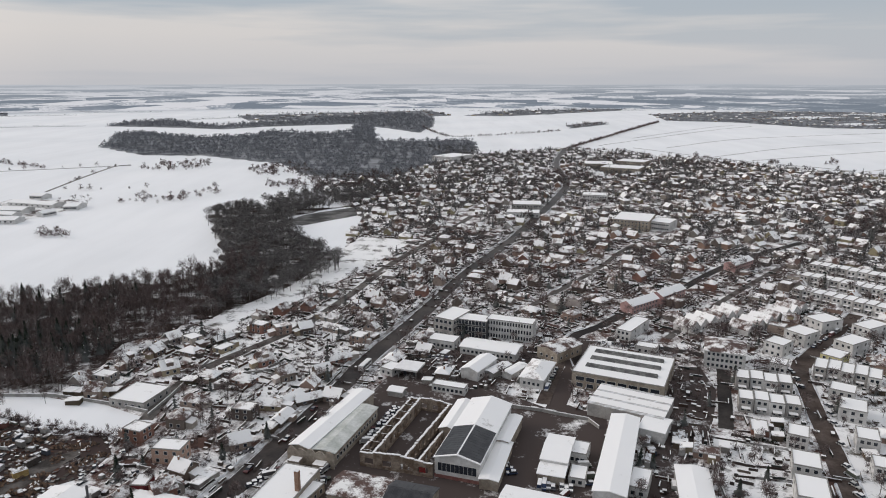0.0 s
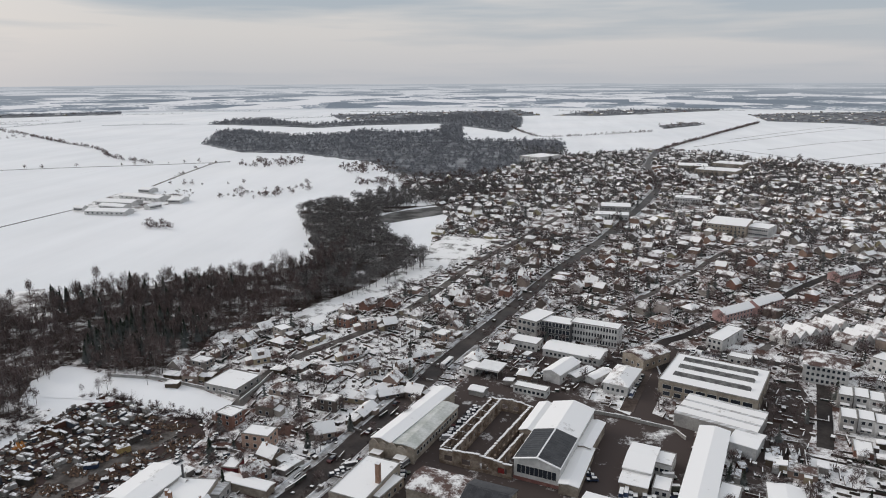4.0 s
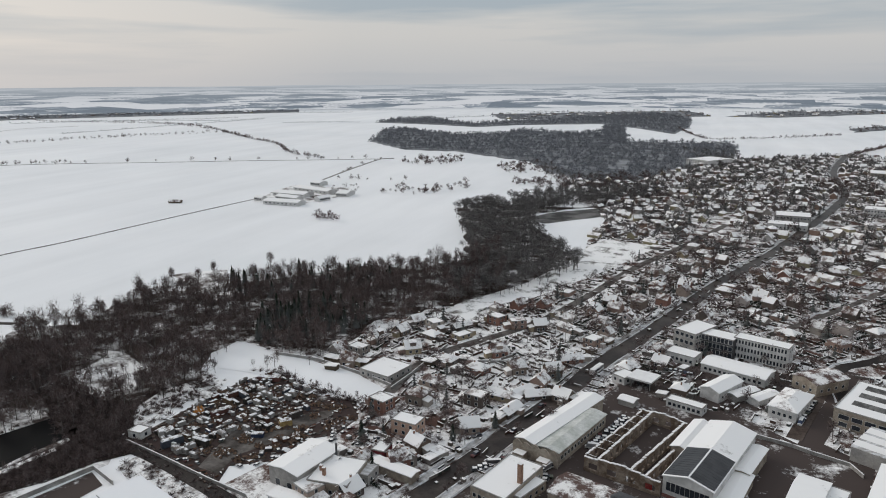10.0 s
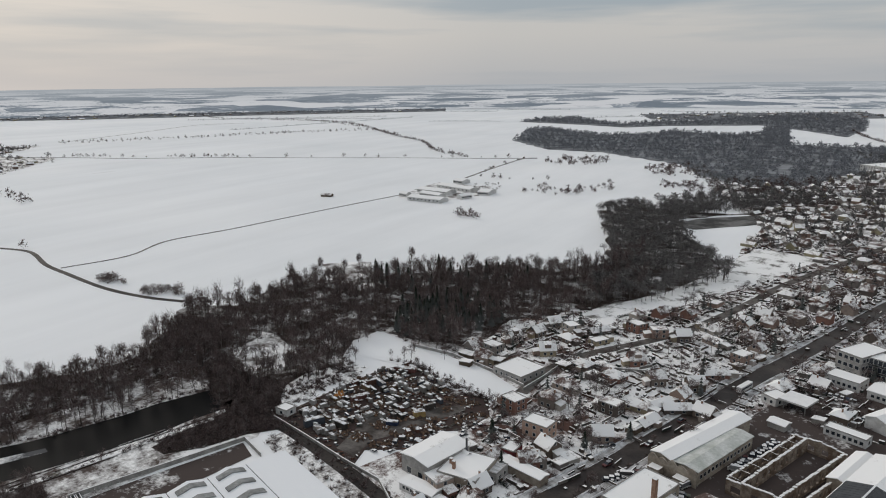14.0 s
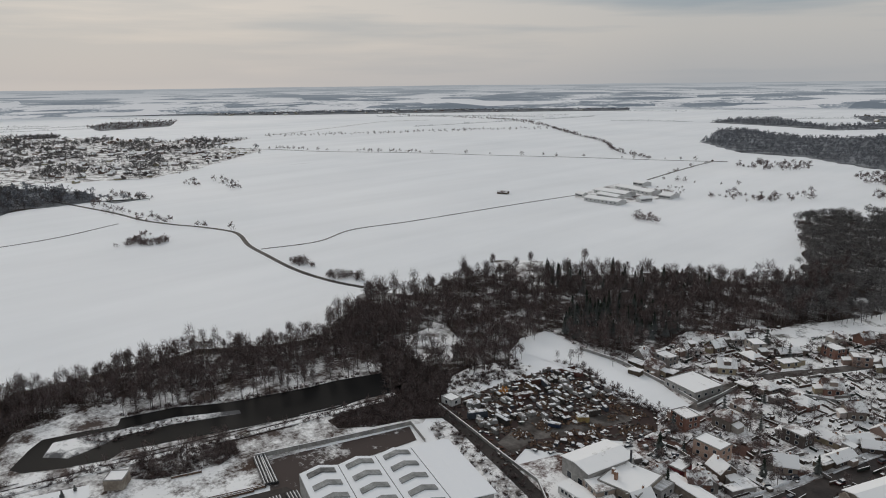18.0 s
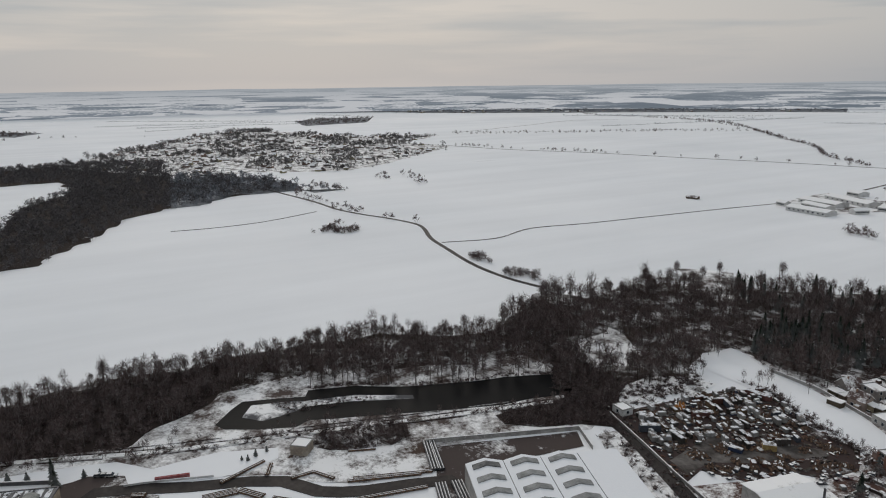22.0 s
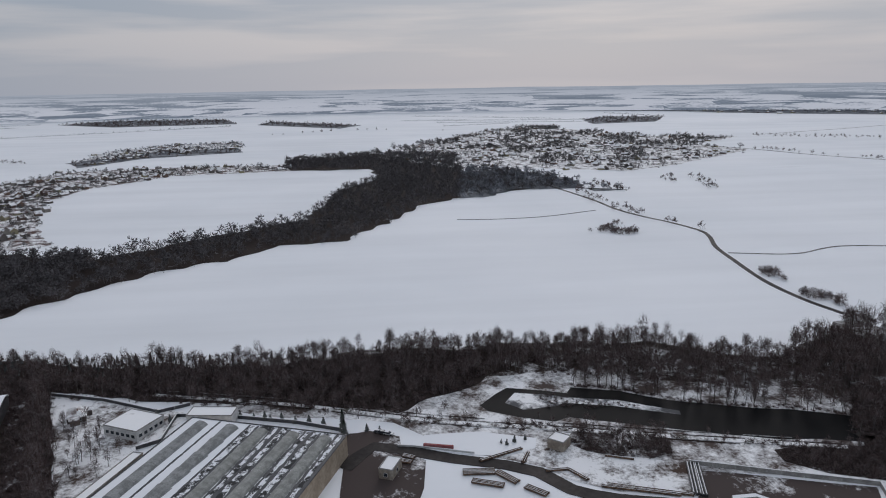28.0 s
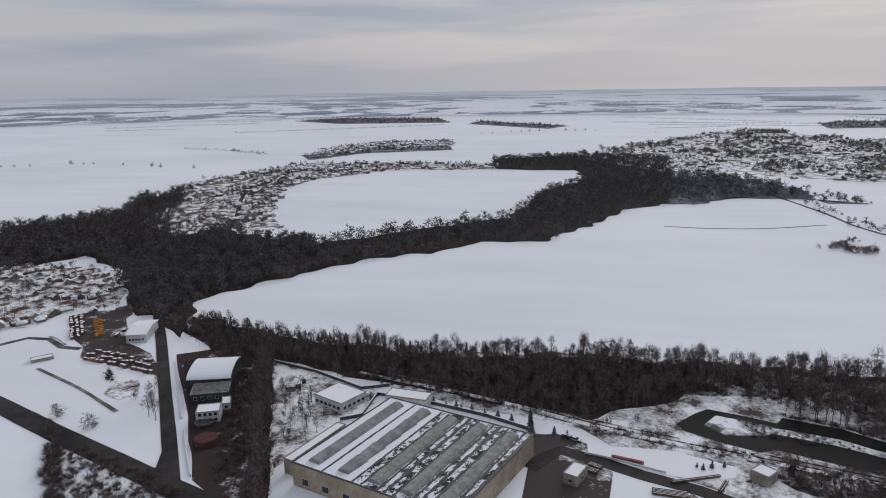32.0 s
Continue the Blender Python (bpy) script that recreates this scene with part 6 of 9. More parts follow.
# sheds and garages in the gardens
SHED = None
n = 0
for x, y, turn in used[:330]:
    for k in range(2):
        a = r.uniform(0, 6.28)
        q = (x + math.cos(a) * r.uniform(8, 11), y + math.sin(a) * r.uniform(8, 11))
        if near_road(*q)[0] < 7 or not is_free(*q, 1.5):
            continue
        n += 1
        if n > 90:
            break
        m = pose(*q, 0, 0, 0, turn + r.choice([0, 90])) @ Matrix.Diagonal((r.uniform(0.8, 1.5), r.uniform(0.8, 1.3), 1, 1))
        if SHED is None:
            SHED = thing("garden_shed", pose(*q, 0), "small garden shed or garage under snow", "shed", "garden sheds")
            s = Shape()
            s.box(-1.8, 1.8, -2.6, 2.6, -0.1, 2.4)
            part("wall", s, random_colour("shed_wall", [(0.14, 0.11, 0.085), (0.30, 0.28, 0.26), (0.36, 0.34, 0.31), (0.10, 0.08, 0.06), (0.20, 0.18, 0.17)]), SHED)
            s = Shape()
            s.slab((-2.1, -2.9, 2.45), (2.1, -2.9, 2.45), (2.1, 2.9, 2.9), (-2.1, 2.9, 2.9), 0.3)
            part("roof", s, M_SNOWROOF, SHED)
            s = Shape()
            s.box(-1.0, 1.0, -2.66, -2.6, 0, 2.0)
            part("door", s, M_WOOD, SHED)
        else:
            c = copy_thing(SHED, m)
            c.matrix_basis = m
        TAKEN.append((*q, 1, 0, 2, 2))

# hedges, garden trees and shrubs
s = Shape()
rr = random.Random(5)
for i in range(260):
    p = Vector((rr.uniform(-6, 6), rr.gauss(0, 0.35), rr.uniform(0.0, 1.3)))
    d = Vector((rr.gauss(0, 0.5), rr.gauss(0, 0.5), rr.uniform(0.2, 0.9)))
    w = d.cross(Vector((rr.gauss(0, 1), rr.gauss(0, 1), rr.gauss(0, 1)))).normalized() * 0.16
    s.face([tuple(p - w), tuple(p + w), tuple(p + d)])
HEDGE = s.mesh("hedge", M_FIR)
n = 0
for x, y, turn in used[:140]:
    for off, add in (((0, 9), 0), ((9.5, 0), 90)):
        if r.uniform() < 0.28:
            continue
        a = math.radians(turn)
        q = (x + math.cos(a) * off[0] - math.sin(a) * off[1], y + math.sin(a) * off[0] + math.cos(a) * off[1])
        if near_road(*q)[0] < 8 or not is_free(*q, 0.5):
            continue
        h = new("hedge", HEDGE)
        h.matrix_basis = pose(*q, 0, 0, 0, turn + add)
        tagged(h, "clipped dark garden hedge with a little snow", "hedge", "garden hedges")


def garden_tree(kind, seed):
    """A single tree in two meshes: trunk and crown."""
    src = bare_tree(seed, 8 + seed % 4, 0.34, 150, 8, 0.09, 0.16) if kind == 0 else fir_tree(seed, 9 + seed % 3 * 2, 2.2, 10)
    out = []
    for want in (0, 1):
        s = Shape()
        for f, m in zip(src.f, src.m):
            if (m > 0) == bool(want):
                s.face([src.v[i] for i in f], max(0, m - 1))
        out.append(s)
    t = thing("garden_tree" if kind == 0 else "fir_tree", pose(0, 0, 0), "leafless garden tree with fine dark twigs" if kind == 0 else "dark fir with snow on its boughs", "tree", "garden trees")
    part("trunk", out[0], M_BARK, t)
    part("crown", out[1], M_TWIG if kind == 0 else [M_FIR, M_SNOW], t)
    return t


TREES = {}
spots = scatter(TOWN, 7.0, 31)
spots = spots[np.argsort(np.hypot(spots[:, 0], spots[:, 1]))]
keep = np.ones(len(spots), bool)
for h in (YARD, SCRAP, MEADOW, STRIP, *ALL_WOODS):
    keep &= ~inside(spots[:, 0], spots[:, 1], h)
spots = spots[keep]
rest, n = [], 0
for x, y in spots:
    if r.uniform() < 0.45:
        continue
    if near_road(x, y)[0] < 8 or (np.hypot(x, y) < 700 and not is_free(x, y, 1.0)):
        continue
    if n < 140:
        key = (0 if r.uniform() < 0.8 else 1, int(r.randint(4)))
        m = pose(x, y, 0, 0, 0, r.uniform(0, 360)) @ Matrix.Scale(r.uniform(0.5, 1.1), 4)
        if key in TREES:
            copy_thing(TREES[key], m).matrix_basis = m
        else:
            TREES[key] = garden_tree(*key)
            TREES[key].matrix_basis = m
        n += 1
    else:
        rest.append((x, y))
rest = np.array(rest)
far = np.hypot(rest[:, 0], rest[:, 1]) > 560
stuff("far_town_trees", FAR_BARE, clumped(rest[far], 6, -0.14, 46.0), [M_GREYTWIG, M_GREYTWIG], "dark bare trees of the far town", "trees", 35, 0.4, 1.0)
stuff("town_trees", MID_BARE, rest[~far], TREE_MATS, "bare garden trees between the houses", "trees", 33, 0.5, 1.1)
stuff("town_firs", [fir_tree(70 + i, 11, 2.3, 6) for i in range(2)], rest[::7] + 3.0, FIR_MATS, "dark firs between the houses", "firs", 34, 0.5, 1.2)
bush = scatter(TOWN, 5.6, 41)
bush = bush[np.hypot(bush[:, 0], bush[:, 1]) < 620]
bush = bush[[near_road(x, y)[0] > 6 for x, y in bush]]
keep = np.ones(len(bush), bool)
for h in (YARD, MEADOW, STRIP):
    keep &= ~inside(bush[:, 0], bush[:, 1], h)
stuff("town_shrubs", SHRUBS, bush[keep], TREE_MATS, "bare shrubs and dead stalks in the gardens", "shrubs", 42, 0.6, 1.5)

# low clutter of the gardens: frames, woodpiles, bins, cold frames, snowed-up tables
q = Shape()
rr = random.Random(9)
spots = scatter(TOWN, 4.3, 51)
spots = spots[np.hypot(spots[:, 0], spots[:, 1]) < 640]
spots = spots[[near_road(x, y)[0] > 6.5 for x, y in spots]]
for h in (YARD, MEADOW, STRIP):
    spots = spots[~inside(spots[:, 0], spots[:, 1], h)]
for x, y in spots:
    if rr.random() < 0.35 or not is_free(x, y, 0.3):
        continue
    d, turn = near_road(x, y)
    a = math.radians(turn + rr.choice((0, 90)) + rr.uniform(-8, 8))
    w, l, h = (rr.uniform(0.3, 0.5), rr.uniform(3, 8), rr.uniform(0.8, 1.5)) if rr.random() < 0.45 else (rr.uniform(0.8, 1.8), rr.uniform(0.9, 2.6), rr.uniform(0.5, 1.7))
    c, s_ = math.cos(a), math.sin(a)
    k = len(q.v)
    q.box(-l / 2, l / 2, -w / 2, w / 2, 0, h, 0, 1)
    q.v[k:] = [(c * p[0] - s_ * p[1] + x, s_ * p[0] + c * p[1] + y, p[2]) for p in q.v[k:]]
tagged(new("garden_clutter", q.mesh("garden_clutter", [random_colour("clutter_side", [(0.06, 0.05, 0.045), (0.12, 0.10, 0.085), (0.20, 0.18, 0.165), (0.09, 0.06, 0.05), (0.05, 0.055, 0.05)], island=True), M_SNOW])), "snowed-up fences, woodpiles and garden frames", "garden clutter", "", "stuff")
patch("ground_strip", STRIP, 0.06, M_LAWN, "snowy strip between the wood and the gardens", "ground", 4.0)
patch("ground_estate", [(146.2, 330.0), (179.4, 333.0), (160.3, 269.2), (139.7, 211.7), (154.0, 203.6), (223.3, 290.9), (294.5, 399.6), (314, 518), (270, 518), (243, 472), (225.7, 399.6), (187.2, 361.8)], 0.06, M_LAWN, "snowy lawns of the new estate", "ground", 2.0)
patch("ground_allotments", [(108.3, 255.6), (135.3, 244.9), (117.2, 203.6), (94.5, 203.6)], 0.06, M_LAWN, "snowy allotment plots", "ground", 1.0)
for k in range(6):
    a, b = Vector((107.8, 252.4)).lerp(Vector((98.0, 205.2)), k / 5.2), Vector((134.1, 242.4)).lerp(Vector((118.1, 203.6)), k / 5.2)
    ridge("hedge_allotment", [tuple(a), tuple(a.lerp(b, 0.5)), tuple(b)], 1.1, 0.9, M_WOODFLOOR, "dark row of stalks between allotments", "hedge row", 0.0, 0.25, k)

# ---- scrapyard ----
def box_body(s, lx, ly, z0, z1, mat=0, top=None, bevel=0.12):
    """A box with chamfered upper edges and snow on top."""
    x, y, b = lx / 2, ly / 2, bevel
    s.solid([(-x, -y, z0), (x, -y, z0), (x, y, z0), (-x, y, z0), (-x, -y, z1 - b), (x, -y, z1 - b), (x, y, z1 - b), (-x, y, z1 - b), (-x + b, -y + b, z1), (x - b, -y + b, z1), (x - b, y - b, z1), (-x + b, y - b, z1)],
            ((0, 3, 2, 1), (0, 1, 5, 4), (1, 2, 6, 5), (2, 3, 7, 6), (3, 0, 4, 7), (4, 5, 9, 8), (5, 6, 10, 9), (6, 7, 11, 10), (7, 4, 8, 11), (8, 9, 10, 11)), mat)
    if top is not None:
        s.m[-1] = top
        s.m[-5:-1] = [top] * 4


M_PAINT = random_colour("vehicle_paint", [(0.06, 0.06, 0.065), (0.30, 0.30, 0.31), (0.5, 0.5, 0.5), (0.10, 0.03, 0.03), (0.04, 0.06, 0.12), (0.14, 0.14, 0.15), (0.55, 0.54, 0.52), (0.09, 0.10, 0.08)], 0.35, dirt=0.3)
M_CRATESNOW = snow_ground("patchy_lying_snow", 0.47, 0.58, (0.16, 0.14, 0.125), 0.35, (0.78, 0.79, 0.81), 1.6)
M_CRATE = random_colour("container_paint", [(0.34, 0.33, 0.31), (0.22, 0.21, 0.20), (0.13, 0.07, 0.055), (0.40, 0.39, 0.38), (0.08, 0.09, 0.11), (0.17, 0.12, 0.08), (0.28, 0.27, 0.26), (0.09, 0.08, 0.075), (0.06, 0.055, 0.05)], 0.6, dirt=0.5)
M_TYRE, _n, _l, _s = material("tyre_rubber", 0.9)
_s.inputs["Base Color"].default_value = (0.02, 0.02, 0.02, 1)
s = Shape()
s.tube((0, -0.11, 0), (0, 0.11, 0), 0.33, 0.33, 10)
s.face([(math.cos(i * math.pi / 5) * 0.33, -0.11, math.sin(i * math.pi / 5) * 0.33) for i in range(10)][::-1])
WHEEL = s.mesh("wheel", M_TYRE)


def car(m, label, snowy=True, long=4.3, high=1.45, van=False, wheels=True):
    t = thing("car" if not van else "van", m, label, "car" if not van else "van", "parked vehicles")
    s = Shape()
    x, w = long / 2, 0.88
    hood = 0.85 if not van else 1.0
    prof = [(-x, 0.35), (x, 0.35), (x, 0.75), (x - 0.15, hood), (-x + 0.1, hood), (-x, 0.7)]
    n = len(prof)
    s.solid([(a, -w, z) for a, z in prof] + [(a, w, z) for a, z in prof], [tuple(range(n)), tuple(range(2 * n - 1, n - 1, -1))] + [(i, i + n, (i + 1) % n + n, (i + 1) % n) for i in range(n)])
    part("body", s, M_PAINT, t)
    s = Shape()
    a0, a1, b0, b1 = (-x + 0.15, x - 1.25, -x + 0.6, x - 2.0) if not van else (-x + 0.05, x - 0.5, -x + 0.1, x - 1.1)
    c = w - 0.18
    s.solid([(a0, -w + 0.04, hood), (a1, -w + 0.04, hood), (a1, w - 0.04, hood), (a0, w - 0.04, hood), (b0, -c, high), (b1, -c, high), (b1, c, high), (b0, c, high)], ((0, 1, 5, 4), (1, 2, 6, 5), (2, 3, 7, 6), (3, 0, 4, 7)), 0)
    part("cabin", s, M_GLASS if not van else M_PAINT, t)
    s = Shape()
    s.slab((b0, -c, high + 0.1), (b1, -c, high + 0.1), (b1, c, high + 0.1), (b0, c, high + 0.1), 0.1)
    part("roof", s, M_SNOW if snowy else M_PAINT, t, "snow-covered roof" if snowy else "")
    if snowy and wheels:
        s = Shape()
        s.slab((a1 + 0.05, -w + 0.08, hood + 0.07), (x - 0.2, -w + 0.08, hood + 0.05), (x - 0.2, w - 0.08, hood + 0.05), (a1 + 0.05, w - 0.08, hood + 0.07), 0.06)
        part("bonnet", s, M_SNOW, t, "snow on the bonnet")
    for q in (-x * 0.62, x * 0.62) if wheels else ():
        for k in (-w + 0.05, w - 0.05):
            part("wheel", WHEEL, None, t, "", pose(q, k, 0.33))
    return t


def container(m, lx, ly, h, label, name="container", mat=None):
    t = thing(name, m, label, "container", "scrapyard containers")
    s = Shape()
    box_body(s, lx, ly, 0.35, h, 0)
    part("body", s, mat or M_CRATE, t)
    s = Shape()
    box_body(s, lx - 0.15, ly - 0.15, h - 0.02, h + 0.22, 0, None, 0.1)
    part("snow_cover", s, M_CRATESNOW, t)
    s = Shape()
    for q in (-lx * 0.35, lx * 0.35):
        s.box(q - 0.15, q + 0.15, -ly / 2 + 0.1, ly / 2 - 0.1, 0, 0.35)
    part("skid", s, M_DARKMETAL, t)
    return t


CARS = [car(pose(*(-28.4, 254.7), 0, 0, 0, 10), "parked car with snow on its roof"), car(pose(*(-27.9, 258.4), 0, 0, 0, 10), "dark parked car cleared of snow", False), car(pose(*(42.1, 211.7), 0, 0, 0, 50), "white delivery van under snow", True, 5.4, 2.3, True), car(pose(*(-175.9, 208.4), -0.25, 0, 0, 30), "wrecked car body without wheels under snow", True, 4.3, 1.45, False, False)]
CRATES = [container(pose(*(-194.7, 201.0), 0, 0, 0, 60), 6.0, 2.4, 2.7, "old steel container under snow"), container(pose(*(-186.9, 195.3), 0, 0, 0, 60), 8.5, 2.5, 3.2, "parked trailer box under snow", "trailer"), container(pose(*(-178.5, 196.0), 0, 0, 0, 60), 3.5, 2.2, 2.0, "small skip heaped with snow", "skip")]
SCRAP_FREE = [(-164.7, 187.9), (-167.2, 202.3), (-173.6, 220.7), (-170.2, 221.4), (-162.0, 208.2), (-157.1, 220.4), (-151.5, 234.2), (-140.6, 243.6), (-138.5, 240.2), (-144.4, 226.9), (-150.3, 208.4), (-157.9, 197.1), (-156.4, 184.0)]
r = np.random.RandomState(77)
spots = scatter([(-201.8, 202.6), (-200.6, 234.6), (-196.8, 254.7), (-187.3, 268.4), (-173.6, 262.3), (-162.2, 258.9), (-151.5, 239.5), (-150.9, 233.4), (-160.8, 209.6), (-156.7, 199.8), (-170.0, 202.7), (-165.3, 187.3), (-176.8, 185.7)], 3.7, 78)
lane_turn = math.degrees(math.atan2(LANE[1][1] - LANE[2][1], LANE[1][0] - LANE[2][0]))
for x, y in spots:
    if inside(x, y, SCRAP_FREE) or not is_free(x, y, 2.0):
        continue
    m = pose(x, y, 0, 0, 0, lane_turn + (0 if r.uniform() < 0.7 else 90) + r.uniform(-12, 12)) @ Matrix.Diagonal((r.uniform(0.4, 0.75), r.uniform(0.5, 0.8), r.uniform(0.45, 0.95), 1))
    k = r.uniform()
    if r.uniform() < 0.18:
        continue
    c = copy_thing(CRATES[0] if k < 0.34 else CRATES[1] if k < 0.52 else CRATES[2] if k < 0.72 else CARS[3] if k < 0.92 else CARS[2], m)
    c.matrix_basis = m
for x, y in scatter([(-131.1, 225.4), (-125.0, 246.8), (-107.9, 228.4), (-117.7, 211.4), (-142.0, 198.0), (-153.4, 187.9), (-153.6, 202.3), (-141.8, 225.3)], 5.0, 79):
    if not is_free(x, y, 2.0):
        continue
    m = pose(x, y, 0, 0, 0, r.uniform(0, 180)) @ Matrix.Diagonal((r.uniform(0.5, 0.9), 0.8, r.uniform(0.5, 0.8), 1))
    c = copy_thing(CRATES[2] if r.uniform() < 0.5 else CARS[3], m)
    c.matrix_basis = m
# small junk under snow, too fine to tell apart
s = Shape()
for x, y in scatter(SCRAP, 2.0, 80, (), 0.55):
    if inside(x, y, SCRAP_FREE):
        continue
    a, w, d, h = r.uniform(0, 3.1), r.uniform(0.3, 1.0), r.uniform(0.2, 0.6), r.uniform(0.2, 0.9)
    c, e = math.cos(a), math.sin(a)
    q = [(x + c * i * w - e * j * d, y + e * i * w + c * j * d) for i, j in ((-1, -1), (1, -1), (1, 1), (-1, 1))]
    k = 1 if r.uniform() < 0.13 else 0
    s.solid([(*p, 0.0) for p in q] + [(*p, h) for p in q], ((0, 1, 5, 4), (1, 2, 6, 5), (2, 3, 7, 6), (3, 0, 4, 7)), 0)
    s.face([(*p, h) for p in q], k)
tagged(new("scrap_litter", s.mesh("scrap_litter", [random_colour("scrap_bits", [(0.08, 0.07, 0.06), (0.15, 0.12, 0.10), (0.05, 0.045, 0.045), (0.22, 0.21, 0.20), (0.12, 0.06, 0.045)], island=True), M_SNOW])), "litter of small scrap under patchy snow", "scrap", "", "stuff")
# heaps of scrap, low and ragged
def heap(p, w, h, seed, mat, label):
    rr = random.Random(seed)
    s = Shape()
    for i in range(26):
        a = (rr.gauss(0, w * 0.35), rr.gauss(0, w * 0.35), 0)
        z = h * max(0.1, 1 - math.hypot(a[0], a[1]) / w) * rr.uniform(0.5, 1.1)
        q = rr.uniform(0.3, 1.1)
        t = rr.uniform(0, 3.1)
        c, d = math.cos(t) * q, math.sin(t) * q
        s.solid([(a[0] + c, a[1] + d, z * 0.4), (a[0] - d, a[1] + c, z * 0.4), (a[0] - c, a[1] - d, z * 0.4), (a[0] + d, a[1] - c, z * 0.4), (a[0], a[1], z + 0.3)], ((0, 1, 4), (1, 2, 4), (2, 3, 4), (3, 0, 4)), 1 if rr.random() < 0.12 else 0)
    ob = new("scrap_heap", s.mesh("scrap_heap", [mat, M_SNOW]))
    ob.matrix_basis = pose(*p, 0.1)
    return tagged(ob, label, "heap", "", "stuff")


M_RUST = two_tone("rusty_scrap", (0.07, 0.055, 0.05), (0.2, 0.13, 0.09), 1.2, 0.9)
M_ORANGE = two_tone("faded_orange_sheet", (0.40, 0.16, 0.05), (0.52, 0.26, 0.09), 1.0, 0.8)
for k, (x, y) in enumerate(scatter([(-195.8, 198.7), (-202.9, 244.7), (-166.8, 261.8), (-128.5, 248.7), (-131.8, 221.1), (-146.5, 194.7), (-170.9, 193.1)], 7.0, 80)):
    heap((x, y), 3.5, 1.6, k, M_RUST, "heap of rusty scrap with snow")
heap((-196.1, 222.6), 4.0, 3.2, 501, M_ORANGE, "orange-brown heap of sheet metal")
container(pose(*(-153.0, 223.9), 0, 0, 0, 45), 5.0, 2.4, 2.8, "dull yellow truck body in the scrapyard", "truck_body", two_tone("yellow_truck_paint", (0.30, 0.21, 0.09), (0.40, 0.30, 0.14), 0.7, 0.5))
container(pose(*(-158.8, 212.2), 0, 0, 0, 20), 5.0, 2.3, 1.8, "dark blue container on the scrapyard lane", "container", two_tone("blue_container_paint", (0.03, 0.04, 0.075), (0.05, 0.065, 0.11), 0.7, 0.5))
container(pose(*(-185.1, 223.7), 0, 0, 0, 62), 9.0, 2.4, 2.4, "long dull red trailer under snow", "trailer", two_tone("dull_red_paint", (0.10, 0.05, 0.045), (0.15, 0.08, 0.07), 0.7, 0.6))
container(pose(*(-185.2, 259.4), 0, 0, 0, 12), 11.0, 2.8, 2.6, "long dull red shed at the scrapyard edge", "trailer", two_tone("dull_red_sheet", (0.12, 0.055, 0.05), (0.17, 0.085, 0.075), 0.7, 0.6))

# works between the scrapyard and the main road
t, lx, ly = hall((-121.9, 183.0), (-117.0, 204.1), (-130.4, 208.3), 7.0, 1.0, "grey sheet-metal hall with a two-part snow roof", M_GREYWALL, win=((3, 2, 2.2, 2.4, 0.6),))
s = Shape()
s.tube((lx * 0.38, -ly / 2 - 1.0, 0), (lx * 0.38, -ly / 2 - 1.0, 11.0), 0.45, 0.4, 10)
part("flue", s, M_DARKMETAL, t, "dark steel flue")
t, lx, ly = block((-119.1, 184.4), (-103.8, 185.2), (-104.1, 202.6), 5.5, "rambling flat works building with stumpy chimneys", M_CREAM, 1, (6, 5, 3, 0))
chimney(t, -lx * 0.2, -ly * 0.25, 5.4, 8.6, 1.0)
chimney(t, -lx * 0.36, -ly * 0.1, 5.4, 7.6, 1.0)
block((-107.8, 195.8), (-101.0, 195.4), (-99.3, 203.4), 4.0, "grey flat shed with a wet roof", M_GREYWALL, 1, (2, 2, 0, 0), roof=M_SHEET)
hall((-104.7, 205.4), (-86.8, 201.0), (-86.3, 205.9), 3.5, 0.5, "long open shed under snow", M_CREAM)
hall((-128.9, 175.3), (-114.5, 173.7), (-114.2, 179.3), 3.0, 0.4, "row of white cabins beside the lane", M_WHITE, win=((0, 7, 1.2, 1.2, 1.1),))
block((-108.1, 212.5), (-102.6, 212.3), (-102.7, 219.4), 4.0, "small dark red workshop", two_tone("dark_red_render", (0.16, 0.04, 0.045), (0.22, 0.07, 0.07), 0.5), 1, (2, 1, 0, 0))
place_house(0, *(-95.0, 213.8), -40, True, True)
block((-208.2, 194.4), (-201.6, 194.2), (-203.7, 199.9), 3.0, "small white hut by the bridge", M_WHITE, 1, (1, 1, 0, 0), "hut", "hut")

